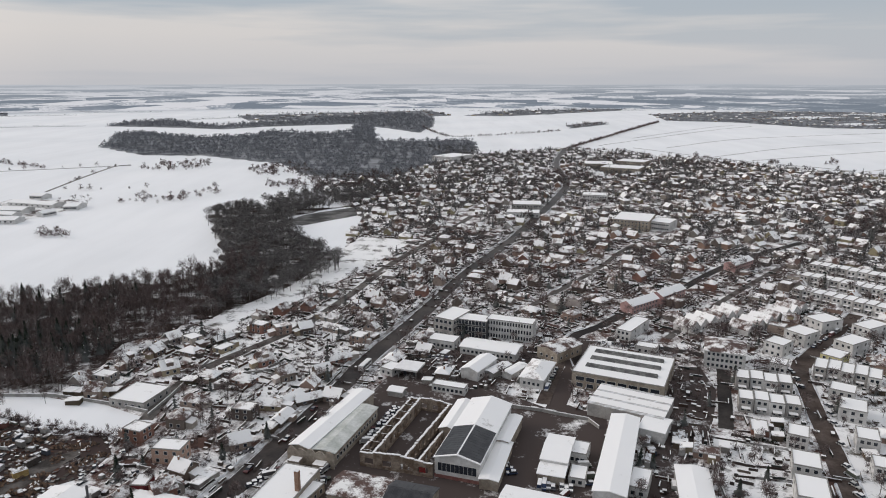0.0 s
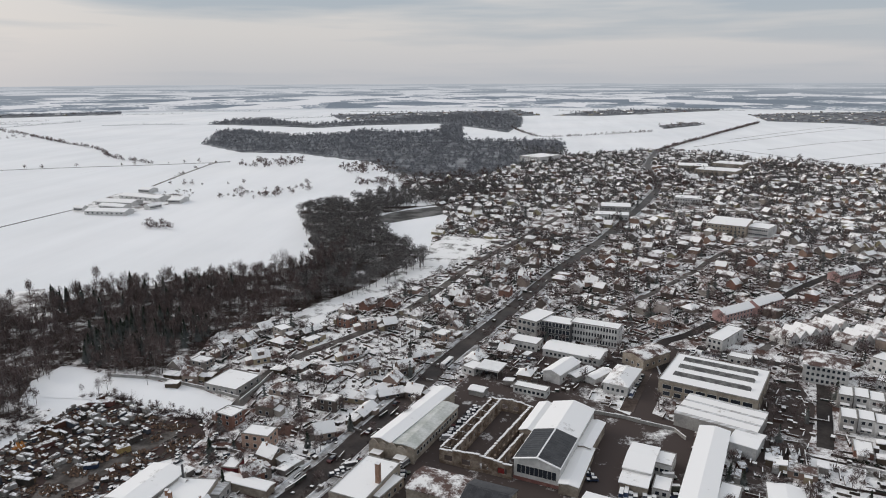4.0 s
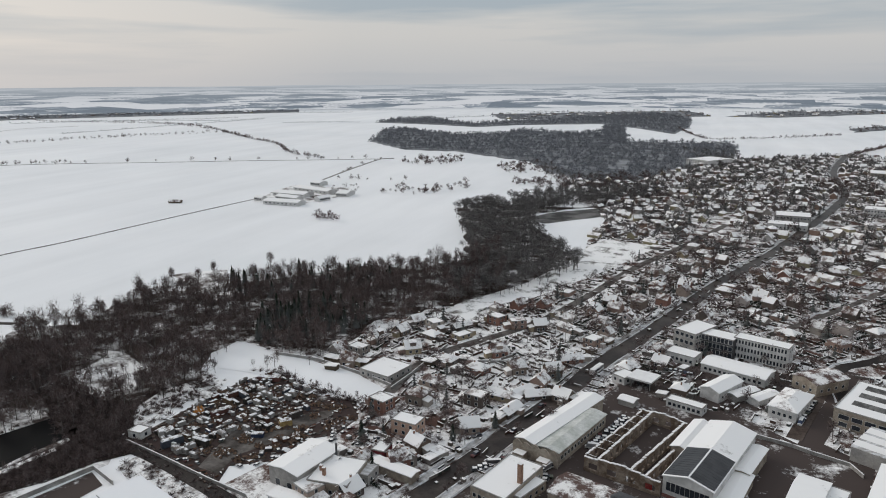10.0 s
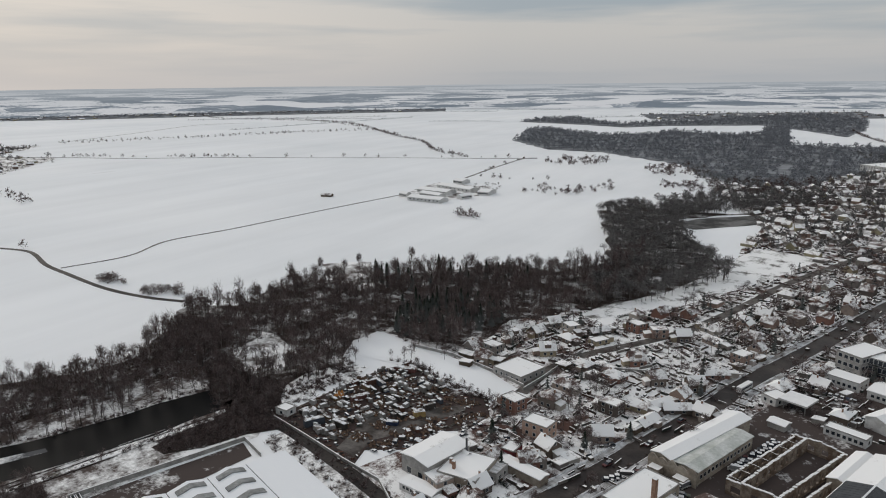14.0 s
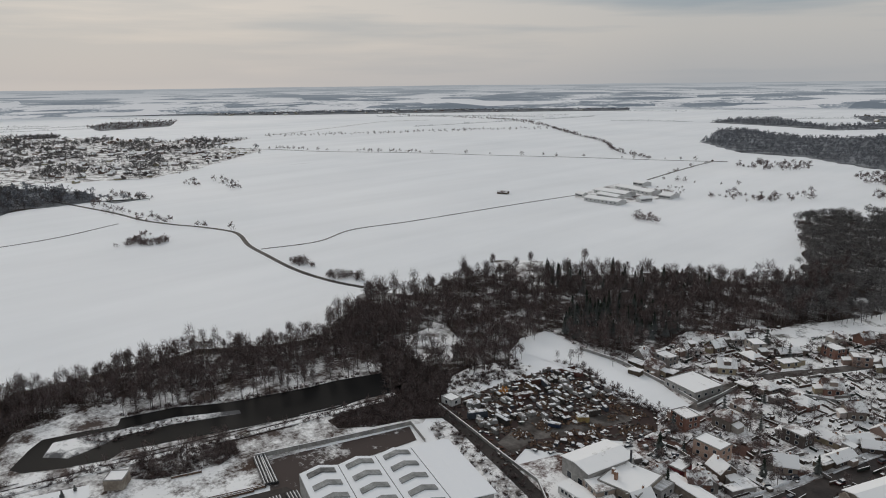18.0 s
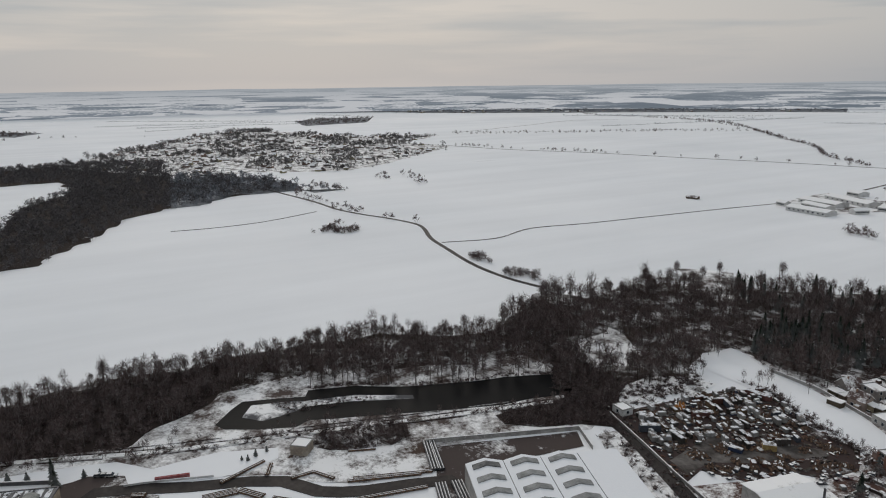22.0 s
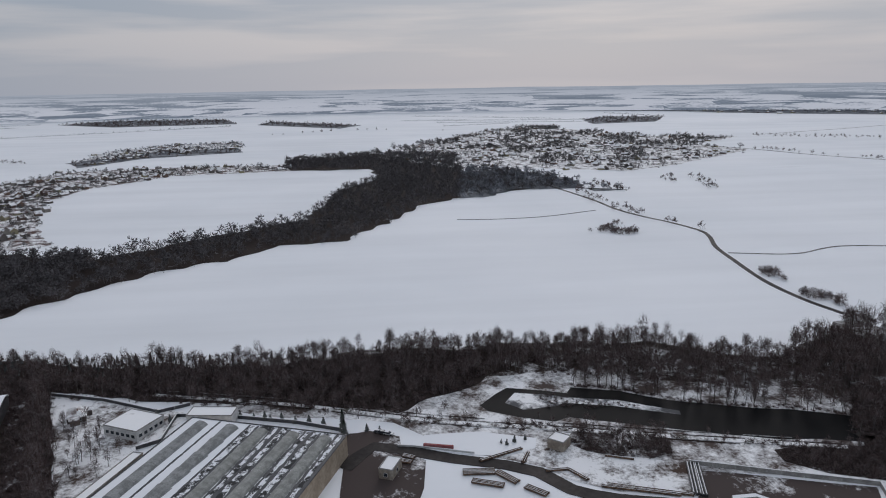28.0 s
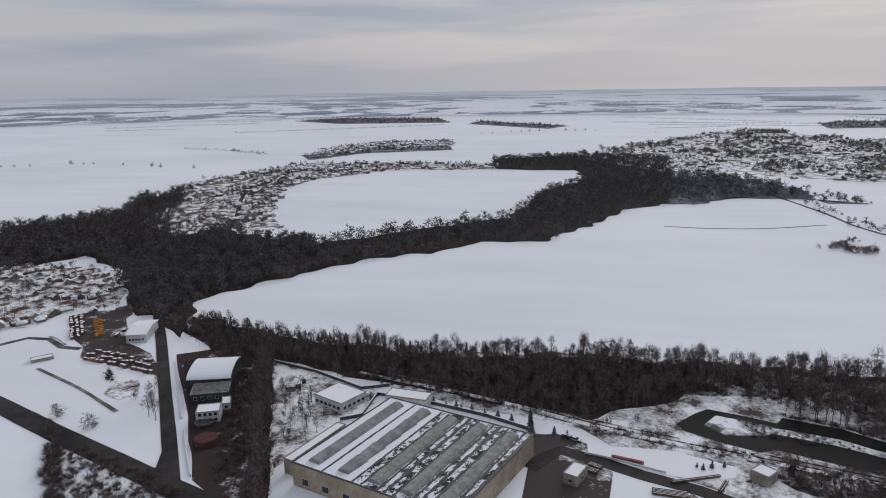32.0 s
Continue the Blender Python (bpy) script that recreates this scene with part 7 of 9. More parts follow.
# ---- vaulted hall with roof lights ----
x, y, turn, lx, ly = taken((-190.9, 110.3), (-172.7, 162.6), (-135.8, 149.8))
t = thing("vaulted_hall", pose(x, y, 0, 0, 0, turn), "big white hall of ridged bays with grey roof lights", "industrial hall")
s = Shape()
s.box(-lx / 2, lx / 2, -ly / 2, ly / 2, -0.2, 8.0)
part("wall", s, M_GREYWALL, t)
M_HALLROOF = snow_ground("smooth_roof_snow", 0.72, 0.80, (0.55, 0.55, 0.55), 0.1, (0.85, 0.86, 0.88), 1.0)
n = 4
for i in range(n):
    x0, x1 = -lx / 2 + lx * i / n + 0.15, -lx / 2 + lx * (i + 1) / n - 0.15
    xm, rise = (x0 + x1) / 2, 1.7 if i < 3 else 0.5
    if i == 3:
        x1 += 1.5
    s = Shape()
    s.slab((x0, -ly / 2, 8.3), (xm, -ly / 2, 8.3 + rise), (xm, ly / 2, 8.3 + rise), (x0, ly / 2, 8.3), 0.3)
    s.slab((xm, -ly / 2, 8.3 + rise), (x1, -ly / 2, 8.3), (x1, ly / 2, 8.3), (xm, ly / 2, 8.3 + rise), 0.3)
    part("roof_bay", s, M_HALLROOF, t)
    if i < 3:
        side = 1 if y * 0 == 0 and (Vector((-135.8, 149.8)) - Vector((-172.7, 162.6))).dot(Vector((-math.sin(math.radians(turn)), math.cos(math.radians(turn))))) < 0 else -1
        for k in range(6):
            yy = side * (ly / 2 - 4.0 - 8.2 * k)
            if abs(yy) > ly / 2 - 2:
                continue
            w0, w1 = xm - (xm - x0) * 0.72, xm + (x1 - xm) * 0.72
            s = Shape()
            zz = 8.3 + rise * 0.28
            for a0, a1, za, zb in ((w0, xm, zz, 8.3 + rise), (xm, w1, 8.3 + rise, zz)):
                s.slab((a0, yy - 1.4, za + 0.45), (a1, yy - 1.4, zb + 0.45), (a1, yy + 1.4, zb + 0.45), (a0, yy + 1.4, za + 0.45), 0.5)
            part("roof_light", s, M_SKYLIGHT if k or i else M_SKYGLASS, t, "bent grey roof light")
    if i < 3:
        s = Shape()
        s.box(x1 - 0.05, x1 + 0.35, -ly / 2, ly / 2, 8.0, 8.2)
        part("gutter", s, M_DARKMETAL, t)

# ---- saw-tooth factory ----
x, y, turn, lx, ly = taken((-209.6, -100.2), (-267.5, -79.6), (-244.5, -16.3))
t = thing("sawtooth_factory", pose(x, y, 0, 0, 0, turn), "tan factory with rows of grey roof lights and tarred gutters", "factory")
s = Shape()
s.box(-lx / 2, lx / 2, -ly / 2, ly / 2, -0.2, 9.0)
part("wall", s, two_tone("tan_factory_render", (0.36, 0.29, 0.22), (0.46, 0.38, 0.29), 0.15, 0.85, fine_amount=0.25), t)
x, y = lx / 2 + 0.12, ly / 2 + 0.12
for a in ((-x, x, -y, -y + 0.5), (-x, x, y - 0.5, y), (-x, -x + 0.5, -y + 0.5, y - 0.5), (x - 0.5, x, -y + 0.5, y - 0.5)):
    s = Shape()
    s.box(*a, 9.0, 9.4)
    part("parapet", s, M_DARKMETAL, t, "dark metal parapet")
flip = 1 if (Vector((-244.5, -16.3)) - Vector((-267.5, -79.6))).dot(Vector((-math.sin(math.radians(turn)), math.cos(math.radians(turn))))) > 0 else -1
M_TARSNOW = snow_ground("thawing_tar_roof", 0.47, 0.54, (0.055, 0.055, 0.055), 0.22, (0.82, 0.83, 0.85), 1.2)
M_GREENLIGHT = two_tone("greenish_roof_light", (0.25, 0.252, 0.235), (0.36, 0.362, 0.34), 0.4, 0.5)
BAYS = 5
w = (2 * y - 1.0) / BAYS
for i in range(BAYS):
    yc = flip * (-y + 0.5 + w * (i + 0.5))
    s = Shape()
    s.box(-x + 0.5, x - 0.5, yc - w / 2 + 0.02, yc + w / 2 - 0.02, 8.95, 9.12)
    part("roof_bay", s, M_HALLROOF if i < 2 else M_TARSNOW, t, "flat bay under clean snow" if i < 2 else "tarred bay with thawing snow")
    # vaulted roof light in joined lengths
    segs = 5
    for k in range(segs):
        a, b = -lx * 0.44 + lx * 0.87 * k / segs, -lx * 0.44 + lx * 0.87 * (k + 1) / segs - (0.12 if i != 1 else 0.05)
        s = Shape()
        ring = [(-0.21, 9.1), (-0.17, 9.9), (-0.07, 10.6), (0.06, 10.7), (0.15, 10.1), (0.20, 9.1)]
        swell = (0.9, 1.15) if i == 1 else (1.0, 1.0)
        for (u0, z0), (u1, z1) in zip(ring, ring[1:]):
            s.face([(a, yc + u0 * w * swell[0], z0), (b, yc + u0 * w * swell[1], z0), (b, yc + u1 * w * swell[1], z1), (a, yc + u1 * w * swell[0], z1)])
        for e, q in ((a, swell[0]), (b, swell[1])):
            s.face([(e, yc + u * w * q, z) for u, z in ring])
        part("roof_light", s, M_SKYLIGHT if i < 2 else M_GREENLIGHT, t, "long grey vaulted roof light")
    # black gutter with a ragged edge, and thawed tar beside the light
    rr = random.Random(i)
    for mid, half, wild in ((yc + flip * w * 0.47, 0.30, 0.25 if i < 2 else 0.7), *(((yc + w * 0.25, 0.15, 0.8), (yc - w * 0.26, 0.2, 0.5)) if i > 1 else ())):
        s = Shape()
        edge = [(-lx / 2 + 0.8 + (lx - 1.6) * k / 30, mid - half - rr.random() * wild, mid + half + rr.random() * wild) for k in range(31)]
        for (a, lo, hi), (b, lo2, hi2) in zip(edge, edge[1:]):
            s.face([(a, lo, 9.17), (b, lo2, 9.17), (b, hi2, 9.17), (a, hi, 9.17)])
            s.face([(b, lo2, 9.1), (b, lo2, 9.17), (a, lo, 9.17), (a, lo, 9.1)])
            s.face([(a, hi, 9.1), (a, hi, 9.17), (b, hi2, 9.17), (b, hi2, 9.1)])
        part("gutter", s, M_DARKMETAL, t, "dark tarred gutter")
windows(t, lx, ly, 3, [1.5], 7, 3.0, 2.4)
block((-216.5, -106.8), (-247.2, -96.7), (-245.9, -92.8), 6.0, "low white strip building along the factory", M_CREAM, 1, (0, 0, 0, 0))
block((-277.5, -85.2), (-285.6, -84.2), (-277.9, -65.6), 5.0, "white flat annex behind the factory", M_WHITE, 1, (0, 4, 0, 4))
t, lx, ly = block((-274.2, -117.9), (-266.4, -102.1), (-281.4, -97.4), 4.5, "square canteen with a smooth snow roof", M_WHITE, 1, (6, 5, 0, 0), ww=1.8)
place_house(3, *(-291.3, -135.5), 20, True, False)
block((-227.9, -4.3), (-225.8, 0.7), (-234.7, 3.7), 4.0, "small tan gatehouse under snow", M_CREAM, 1, (1, 1, 0, 0), "gatehouse", "gatehouse")
block((-241.9, 61.8), (-237.5, 66.9), (-244.1, 69.6), 4.0, "small cream pump house with a snow roof", M_CREAM, 1, (0, 0, 0, 0), "pump house", "pump_house")
# arched sports hall
x, y, turn, lx, ly = taken((-278.3, -184.6), (-284.3, -164.8), (-306.8, -178.1))
t = thing("arched_hall", pose(x, y, 0, 0, 0, turn), "arched hall under smooth snow with dark flanks", "hall")
s = Shape()
s.box(-lx / 2, lx / 2, -ly / 2, ly / 2, -0.2, 4.6)
part("wall", s, M_DARKMETAL, t)
s = Shape()
for i in range(13):
    a = math.pi * i / 12
    for rad, z in ((ly / 2 + 0.3, 3.0), (ly / 2, 2.7)):
        s.v += [(e, -math.cos(a) * rad, 4.6 + math.sin(a) * z) for e in (-lx / 2 - 0.2, lx / 2 + 0.2)]
for i in range(12):
    k = 4 * i
    for f in ((k, k + 1, k + 5, k + 4), (k + 2, k + 6, k + 7, k + 3), (k, k + 4, k + 6, k + 2), (k + 1, k + 3, k + 7, k + 5)):
        s.f.append(f)
        s.m.append(0)
part("roof", s, M_HALLROOF, t)
block((-264.4, -174.5), (-270.8, -158.8), (-281.2, -165.0), 4.0, "dark flat front building of the arched hall", M_DARKMETAL, 1, (5, 0, 0, 0), roof=M_SKYGLASS)
block((-246.4, -160.9), (-250.1, -151.8), (-257.2, -156.2), 5.0, "white house with a dark inner terrace", M_WHITE, 2, (4, 0, 0, 2), "villa", "villa")
block((-260.2, -156.4), (-261.9, -153.0), (-268.3, -157.0), 3.0, "small white garage by the yard", M_WHITE, 1, (1, 0, 0, 0), "garage", "garage")
for p, rad, h, lab, mt in (((-246.4, -157.1), 4.0, 1.6, "dark round basin in the yard", M_DARKMETAL), ((-231.8, -147.9), 4.6, 2.6, "brown-red round tank in the yard", M_BROWNTANK)):
    t = thing("tank", pose(*p, 0), lab, "tank")
    s = Shape()
    s.tube((0, 0, 0), (0, 0, h), rad, rad, 28)
    part("body", s, mt, t)
    s = Shape()
    s.tube((0, 0, h), (0, 0, h + 0.25), rad + 0.2, rad - 0.3, 28)
    part("cover", s, mt, t)
t, lx, ly = hall((-328.4, -253.5), (-332.0, -243.0), (-353.5, -258.0), 5.0, 1.4, "white store hall beside the brickyard", M_WHITE, win=((0, 5, 1.2, 1.2, 1.5),))
block((-293.6, -285.5), (-301.2, -278.2), (-307.7, -279.0), 1.4, "low flat shelter half under snow", M_GREYWALL, 1, (0, 0, 0, 0), "shelter", "shelter")
# goods on pallets in the brickyard, in rows
M_GOODS = random_colour("stacked_goods", [(0.20, 0.11, 0.07), (0.30, 0.15, 0.08), (0.12, 0.08, 0.065), (0.16, 0.13, 0.11), (0.24, 0.13, 0.09)], dirt=0.4)
M_TILES = two_tone("orange_roof_tiles", (0.34, 0.15, 0.06), (0.46, 0.22, 0.09), 0.8, 0.8)
STACK = None
rows = [(*k, 0) for k in (
    ((-363.9, -318.6), (-329.6, -289.5)), ((-366.5, -316.9), (-330.1, -286.2)), ((-367.1, -313.3), (-332.2, -284.8)), ((-314.7, -265.6), (-305.6, -222.0)), ((-309.1, -263.7), (-300.0, -218.3)), ((-303.7, -261.5), (-292.1, -212.3)), ((-335.2, -266.5), (-347.6, -268.3)))] + [(*k, 1) for k in (((-362.5, -299.9), (-333.7, -276.2)), ((-362.9, -297.0), (-337.5, -275.7)))]
for p, q, tiled in rows:
    p, q = Vector(p), Vector(q)
    n = max(2, int((q - p).length / (2.9 if not tiled else 2.2)))
    for k in range(n):
        x, y = p.lerp(q, (k + 0.5) / n)
        if r.uniform() < 0.12:
            continue
        m = pose(x + r.normal(0, 0.3), y + r.normal(0, 0.3), 0, 0, 0, math.degrees(math.atan2(q.y - p.y, q.x - p.x)) + (90 if tiled else 0) + r.uniform(-7, 7)) @ Matrix.Diagonal((r.uniform(0.7, 1.0), r.uniform(0.9, 1.5), r.uniform(0.7, 1.3), 1))
        if tiled:
            t = thing("tile_stack", m, "stack of orange roof tiles with little snow", "stack", "tile stacks in the brickyard")
            s = Shape()
            box_body(s, 3.0, 1.3, 0.05, 1.2)
            part("load", s, M_TILES, t)
            s = Shape()
            for e in (-0.4, 0.4):
                s.box(-1.5, 1.5, e - 0.12, e + 0.12, -0.05, 0.05)
            part("pallet", s, M_WOOD, t)
            continue
        if STACK is None:
            STACK = thing("pallet_stack", m, "stack of brown goods on pallets with snow", "stack", "stacks in the brickyard")
            s = Shape()
            box_body(s, 3.2, 1.4, 0.15, 1.5)
            part("load", s, M_GOODS, STACK)
            s = Shape()
            box_body(s, 2.6, 1.1, 1.48, 1.62, bevel=0.05)
            part("snow_cover", s, M_SNOW, STACK)
            s = Shape()
            for e in (-0.5, 0, 0.5):
                s.box(-1.6, 1.6, e - 0.1, e + 0.1, 0, 0.15)
            part("pallet", s, M_WOOD, STACK)
        else:
            copy_thing(STACK, m).matrix_basis = m
# pipes and timber stacks by the vaulted hall
def log_stack(p0, p1, n, rad, label, mat, name="pipe_stack"):
    a, b = Vector(p0), Vector(p1)
    d = b - a
    t = thing(name, pose(a.x, a.y, 0, 0, 0, math.degrees(math.atan2(d.y, d.x))), label, "stack")
    for i in range(n):
        s = Shape()
        yy = (i - n / 2) * rad * 2.05
        s.tube((0, yy, rad + 0.2), (d.length, yy, rad + 0.2), rad, rad, 8)
        s.box(0.2, d.length - 0.2, yy - rad * 0.2, yy + rad * 0.2, rad * 1.95 + 0.2, rad * 2.1 + 0.2, 1)
        part("pipe" if name == "pipe_stack" else "log", s, [mat, M_SNOW], t)
    s = Shape()
    for q in (0.2, 0.8):
        s.box(d.length * q - 0.1, d.length * q + 0.1, -n * rad * 1.05, n * rad * 1.05, 0, 0.2)
    part("bearer", s, M_WOOD, t)
    return t


for p0, p1, n in (((-223.8, 112.3), (-203.6, 105.8), 3), ((-222.8, 114.3), (-202.5, 108.1), 2), ((-195.0, 103.2), (-180.0, 98.2), 4), ((-193.4, 109.0), (-178.5, 105.0), 4)):
    log_stack(p0, p1, n, 0.55, "long dark pipes under snow", M_DARKMETAL)
for p0, p1, n in (((-225.5, 57.1), (-225.7, 65.5), 2), ((-225.6, 65.9), (-217.5, 71.1), 2), ((-238.6, 53.7), (-231.4, 50.2), 2), ((-213.4, 74.4), (-204.8, 99.9), 2), ((-214.3, 76.9), (-204.3, 104.3), 2), ((-235.1, 33.8), (-242.4, 51.4), 2), ((-228.2, 26.6), (-227.2, 38.4), 5), ((-227.1, 39.4), (-219.0, 45.6), 4), ((-216.3, 48.0), (-210.2, 54.4), 4), ((-222.2, 29.4), (-217.7, 40.3), 4), ((-201.6, 72.1), (-196.1, 97.9), 2), ((-233.1, 82.2), (-229.2, 92.1), 1), ((-242.6, 5.0), (-240.3, 9.6), 3), ((-239.2, 3.8), (-237.0, 8.3), 3)):
    log_stack(p0, p1, n, 0.4, "stacked beams and sheet piles under snow", M_RUST, "beam_stack")


def fence_wall(pts, h, label, mat=None, thick=0.25):
    """A wall or fence of separate bays along a line."""
    t = thing("boundary_wall", pose(0, 0, 0), label, "wall")
    line = []
    for a, b in zip(pts, pts[1:]):
        a, b = Vector(a), Vector(b)
        k = max(1, int((b - a).length / 6))
        line += [a.lerp(b, i / k) for i in range(k)]
    line.append(Vector(pts[-1]))
    for a, b in zip(line, line[1:]):
        d = b - a
        s = Shape()
        s.box(0, d.length - 0.1, -thick / 2, thick / 2, 0, h, 0)
        s.box(0, d.length - 0.1, -thick / 2 - 0.06, thick / 2 + 0.06, h, h + 0.16, 1)
        part("bay", s, [mat or M_CONCRETE, M_SNOW], t, "", pose(a.x, a.y, 0, 0, 0, math.degrees(math.atan2(d.y, d.x))))
    return t


fence_wall([(-223.8, 111.3), (-218.3, 126.7), (-210.3, 148.3), (-202.2, 171.2), (-187.3, 165.7)], 1.8, "low concrete wall with snow on top round the hall yard")
fence_wall([(-205.9, 191.1), (-181.6, 185.5), (-157.8, 179.5), (-138.0, 175.4), (-123.0, 164.1)], 1.4, "pale wall between the lane and the works")
fence_wall([(-260.0, -100.6), (-265.1, -92.5), (-287.2, -92.0), (-282.6, -66.0), (-274.4, -39.0), (-264.3, -17.4)], 1.6, "dark fence behind the factory", M_DARKMETAL)
fence_wall([(-316.4, -157.2), (-307.4, -130.3), (-291.9, -101.2), (-297.9, -89.0)], 1.6, "fence along the garden plots", M_DARKMETAL)
fence_wall([(-309.1, -210.0), (-271.3, -184.4), (-249.5, -169.8)], 1.0, "low wall with snow beside the lane")
fence_wall([(-241.2, -163.6), (-224.2, -152.2), (-207.6, -140.2)], 1.0, "low wall with snow beside the lane")
fence_wall([(-250.0, 3.2), (-248.6, 9.4), (-240.7, 32.8)], 0.9, "white railing round a snowy lawn", M_WHITE)
for p in ([(-126.0, 270.2), (-123.5, 287.5), (-121.9, 308.1), (-119.6, 330.0)], [(-201.5, 289.7), (-175.5, 289.2), (-145.9, 280.8), (-127.3, 273.3)], [(-100.1, 312.6), (-90.0, 316.0), (-79.7, 319.4)], [(38.5, 277.0), (48.8, 271.7), (61.1, 266.7), (64.3, 259.4)], [(30.0, 278.6), (40.8, 275.4), (48.9, 272.8)], [(107.3, 254.7), (100.0, 229.5), (96.1, 205.2)]):
    fence_wall(p, 1.5, "garden wall topped with snow", M_CONCRETE)
p = (-246.4, 19.2)
t = thing("banner_rack", pose(*p, 0, 0, 0, 75), "red and white rack on a snowy lawn", "rack")
s = Shape()
s.box(-6, 6, -0.5, 0.5, 0.1, 1.8)
part("panel", s, two_tone("faded_red_panel", (0.28, 0.07, 0.07), (0.36, 0.16, 0.16), 1.0), t)

# parked cars
def row(p0, p1, n, turn, kinds=(0, 0, 1, 0, 2)):
    a, b = Vector(p0), Vector(p1)
    for i in range(n):
        p = a.lerp(b, i / max(1, n - 1))
        if r.uniform() < 0.15:
            continue
        m = pose(p.x, p.y, 0.15, 0, 0, turn + r.uniform(-6, 6) + r.choice([0, 180]))
        copy_thing(CARS[kinds[int(r.randint(len(kinds)))]], m)


row((-30.4, 248.0), (-20.7, 277.0), 14, 8)
row((-67.8, 217.8), (-61.1, 227.6), 6, 20)
row((-46.5, 211.0), (-42.5, 222.1), 5, 10)
row((-44.3, 226.5), (-40.6, 232.6), 5, 60)
row((-2.5, 319.4), (18.3, 314.6), 12, 75)
row((-7.0, 336.0), (1.7, 332.2), 5, 75)
row((34.2, 217.8), (44.8, 215.8), 8, 80)
row((21.6, 235.4), (25.0, 225.8), 4, 5)
row((53.5, 245.8), (51.6, 215.1), 9, 0, (0, 2))
row((85.2, 355.0), (116.2, 345.2), 14, 80)
row((58.1, 330.0), (66.4, 353.3), 4, 72)
row((48.3, 296.8), (56.4, 319.4), 5, 72)
row((149.8, 229.5), (143.6, 211.7), 4, 110)
row((169.6, 279.7), (156.8, 245.8), 5, 110)
row((81.5, 222.1), (81.1, 211.7), 3, 80)
row((171.1, 316.0), (165.3, 290.9), 4, 110)
row((199.5, 349.2), (223.5, 370.6), 5, 40)
row((-261.7, -4.1), (-259.8, -0.2), 3, 70)
row((-80.3, 229.5), (-75.2, 241.6), 2, 50)
for x, y in scatter([(90.6, 255.6), (104.5, 254.7), (99.7, 241.6), (87.1, 239.5)], 4.6, 93):
    m = pose(x, y, 0, 0, 0, 75 + r.uniform(-10, 10)) @ Matrix.Diagonal((0.9, 0.9, 0.8, 1))
    copy_thing(CRATES[int(r.randint(3))], m).matrix_basis = m
for x, y in scatter([(78.2, 252.4), (82.6, 250.2), (78.7, 229.5), (71.9, 227.6)], 5.0, 94):
    m = pose(x, y, 0, 0, 0, 75 + r.uniform(-20, 20)) @ Matrix.Diagonal((0.8, 0.9, 0.8, 1))
    copy_thing(CRATES[int(r.randint(3))], m).matrix_basis = m
# vehicles on the main road
copy_thing(CARS[1], pose(*(-56.2, 276.5), 0.27, 0, 0, 70))
copy_thing(CARS[0], pose(*(-62.3, 250.2), 0.27, 0, 0, 250))
copy_thing(CARS[1], pose(*(-71.5, 227.6), 0.27, 0, 0, 250))
t = thing("bus", pose(*(-38.9, 321.5), 0.27, 0, 0, 72), "white bus on the main road", "bus")
s = Shape()
box_body(s, 10.5, 2.5, 0.4, 3.1, 0, 1)
part("body", s, [M_WHITE, M_SNOW], t)
s = Shape()
s.box(-4.9, 4.9, -1.27, 1.27, 1.5, 2.5)
part("window_band", s, M_GLASS, t)
for q in (-3.2, 3.2):
    for k in (-1.1, 1.1):
        part("wheel", WHEEL, None, t, "", pose(q, k, 0.45) @ Matrix.Scale(1.4, 4))

# ---- west scrub, far villages, hedges and single trees ----
def growth(name, poly, protos, spacing, seed, label, low=0.5, high=1.0, keep=1.0, mats=None, category="trees", gaps=None):
    p = scatter(poly, spacing, seed, (), keep, spacing * 0.4)
    if gaps is not None:
        p = clumped(p, seed, gaps, 22.0)
    if not len(p):
        return None
    p = np.array([q for q in p if is_free(q[0], q[1], 1.0)]) if np.hypot(p[:, 0], p[:, 1]).min() < 500 else p
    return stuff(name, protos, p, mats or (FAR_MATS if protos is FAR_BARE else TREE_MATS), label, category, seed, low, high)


def tree_row(name, pts, protos, step, seed, label, jitter=2.0, low=0.4, high=0.9, keep=1.0, mats=None):
    rr = np.random.RandomState(seed)
    p = np.array([(q.x, q.y) for q in spline(pts, step)])
    p = p[rr.uniform(size=len(p)) < keep]
    return stuff(name, protos, p + rr.uniform(-jitter, jitter, p.shape), mats or (FAR_MATS if protos is FAR_BARE else TREE_MATS), label, "trees", seed, low, high)


tree_row("lane_tree_row", [(-184.8, -103.8), (-206.8, -113.2), (-237.9, -126.8), (-267.0, -139.8), (-303.1, -155.9), (-340.4, -173.1)], NEAR_BARE, 2.2, 101, "dense dark row of tall trees beside the lane", 3.0, 0.9, 1.4)
strip("ground_tree_row", [(-184.8, -103.8), (-206.8, -113.2), (-237.9, -126.8), (-267.0, -139.8), (-303.1, -155.9), (-340.4, -173.1)], 8.0, 0.2, M_BRUSH, "dark ground under the tree row", "ground", 0.4)
tree_row("lane_scrub", [(-184.8, -103.8), (-206.8, -113.2), (-237.9, -126.8), (-267.0, -139.8), (-303.1, -155.9), (-340.4, -173.1)], SHRUBS, 0.5, 102, "thick dark scrub under the tree row", 4.0, 1.0, 2.2)
POND_THICKET = [(-254.8, 75.2), (-245.2, 112.1), (-232.6, 109.0), (-228.5, 99.8), (-237.6, 77.0), (-243.4, 70.5)]
patch("ground_pond_thicket", POND_THICKET, 0.12, M_WOODFLOOR, "dark ground under low trees", "ground", 3.0, 4.0)
growth("pond_scrub", POND_THICKET, NEAR_BARE, 3.6, 103, "low bare trees by the path", 0.4, 0.85)
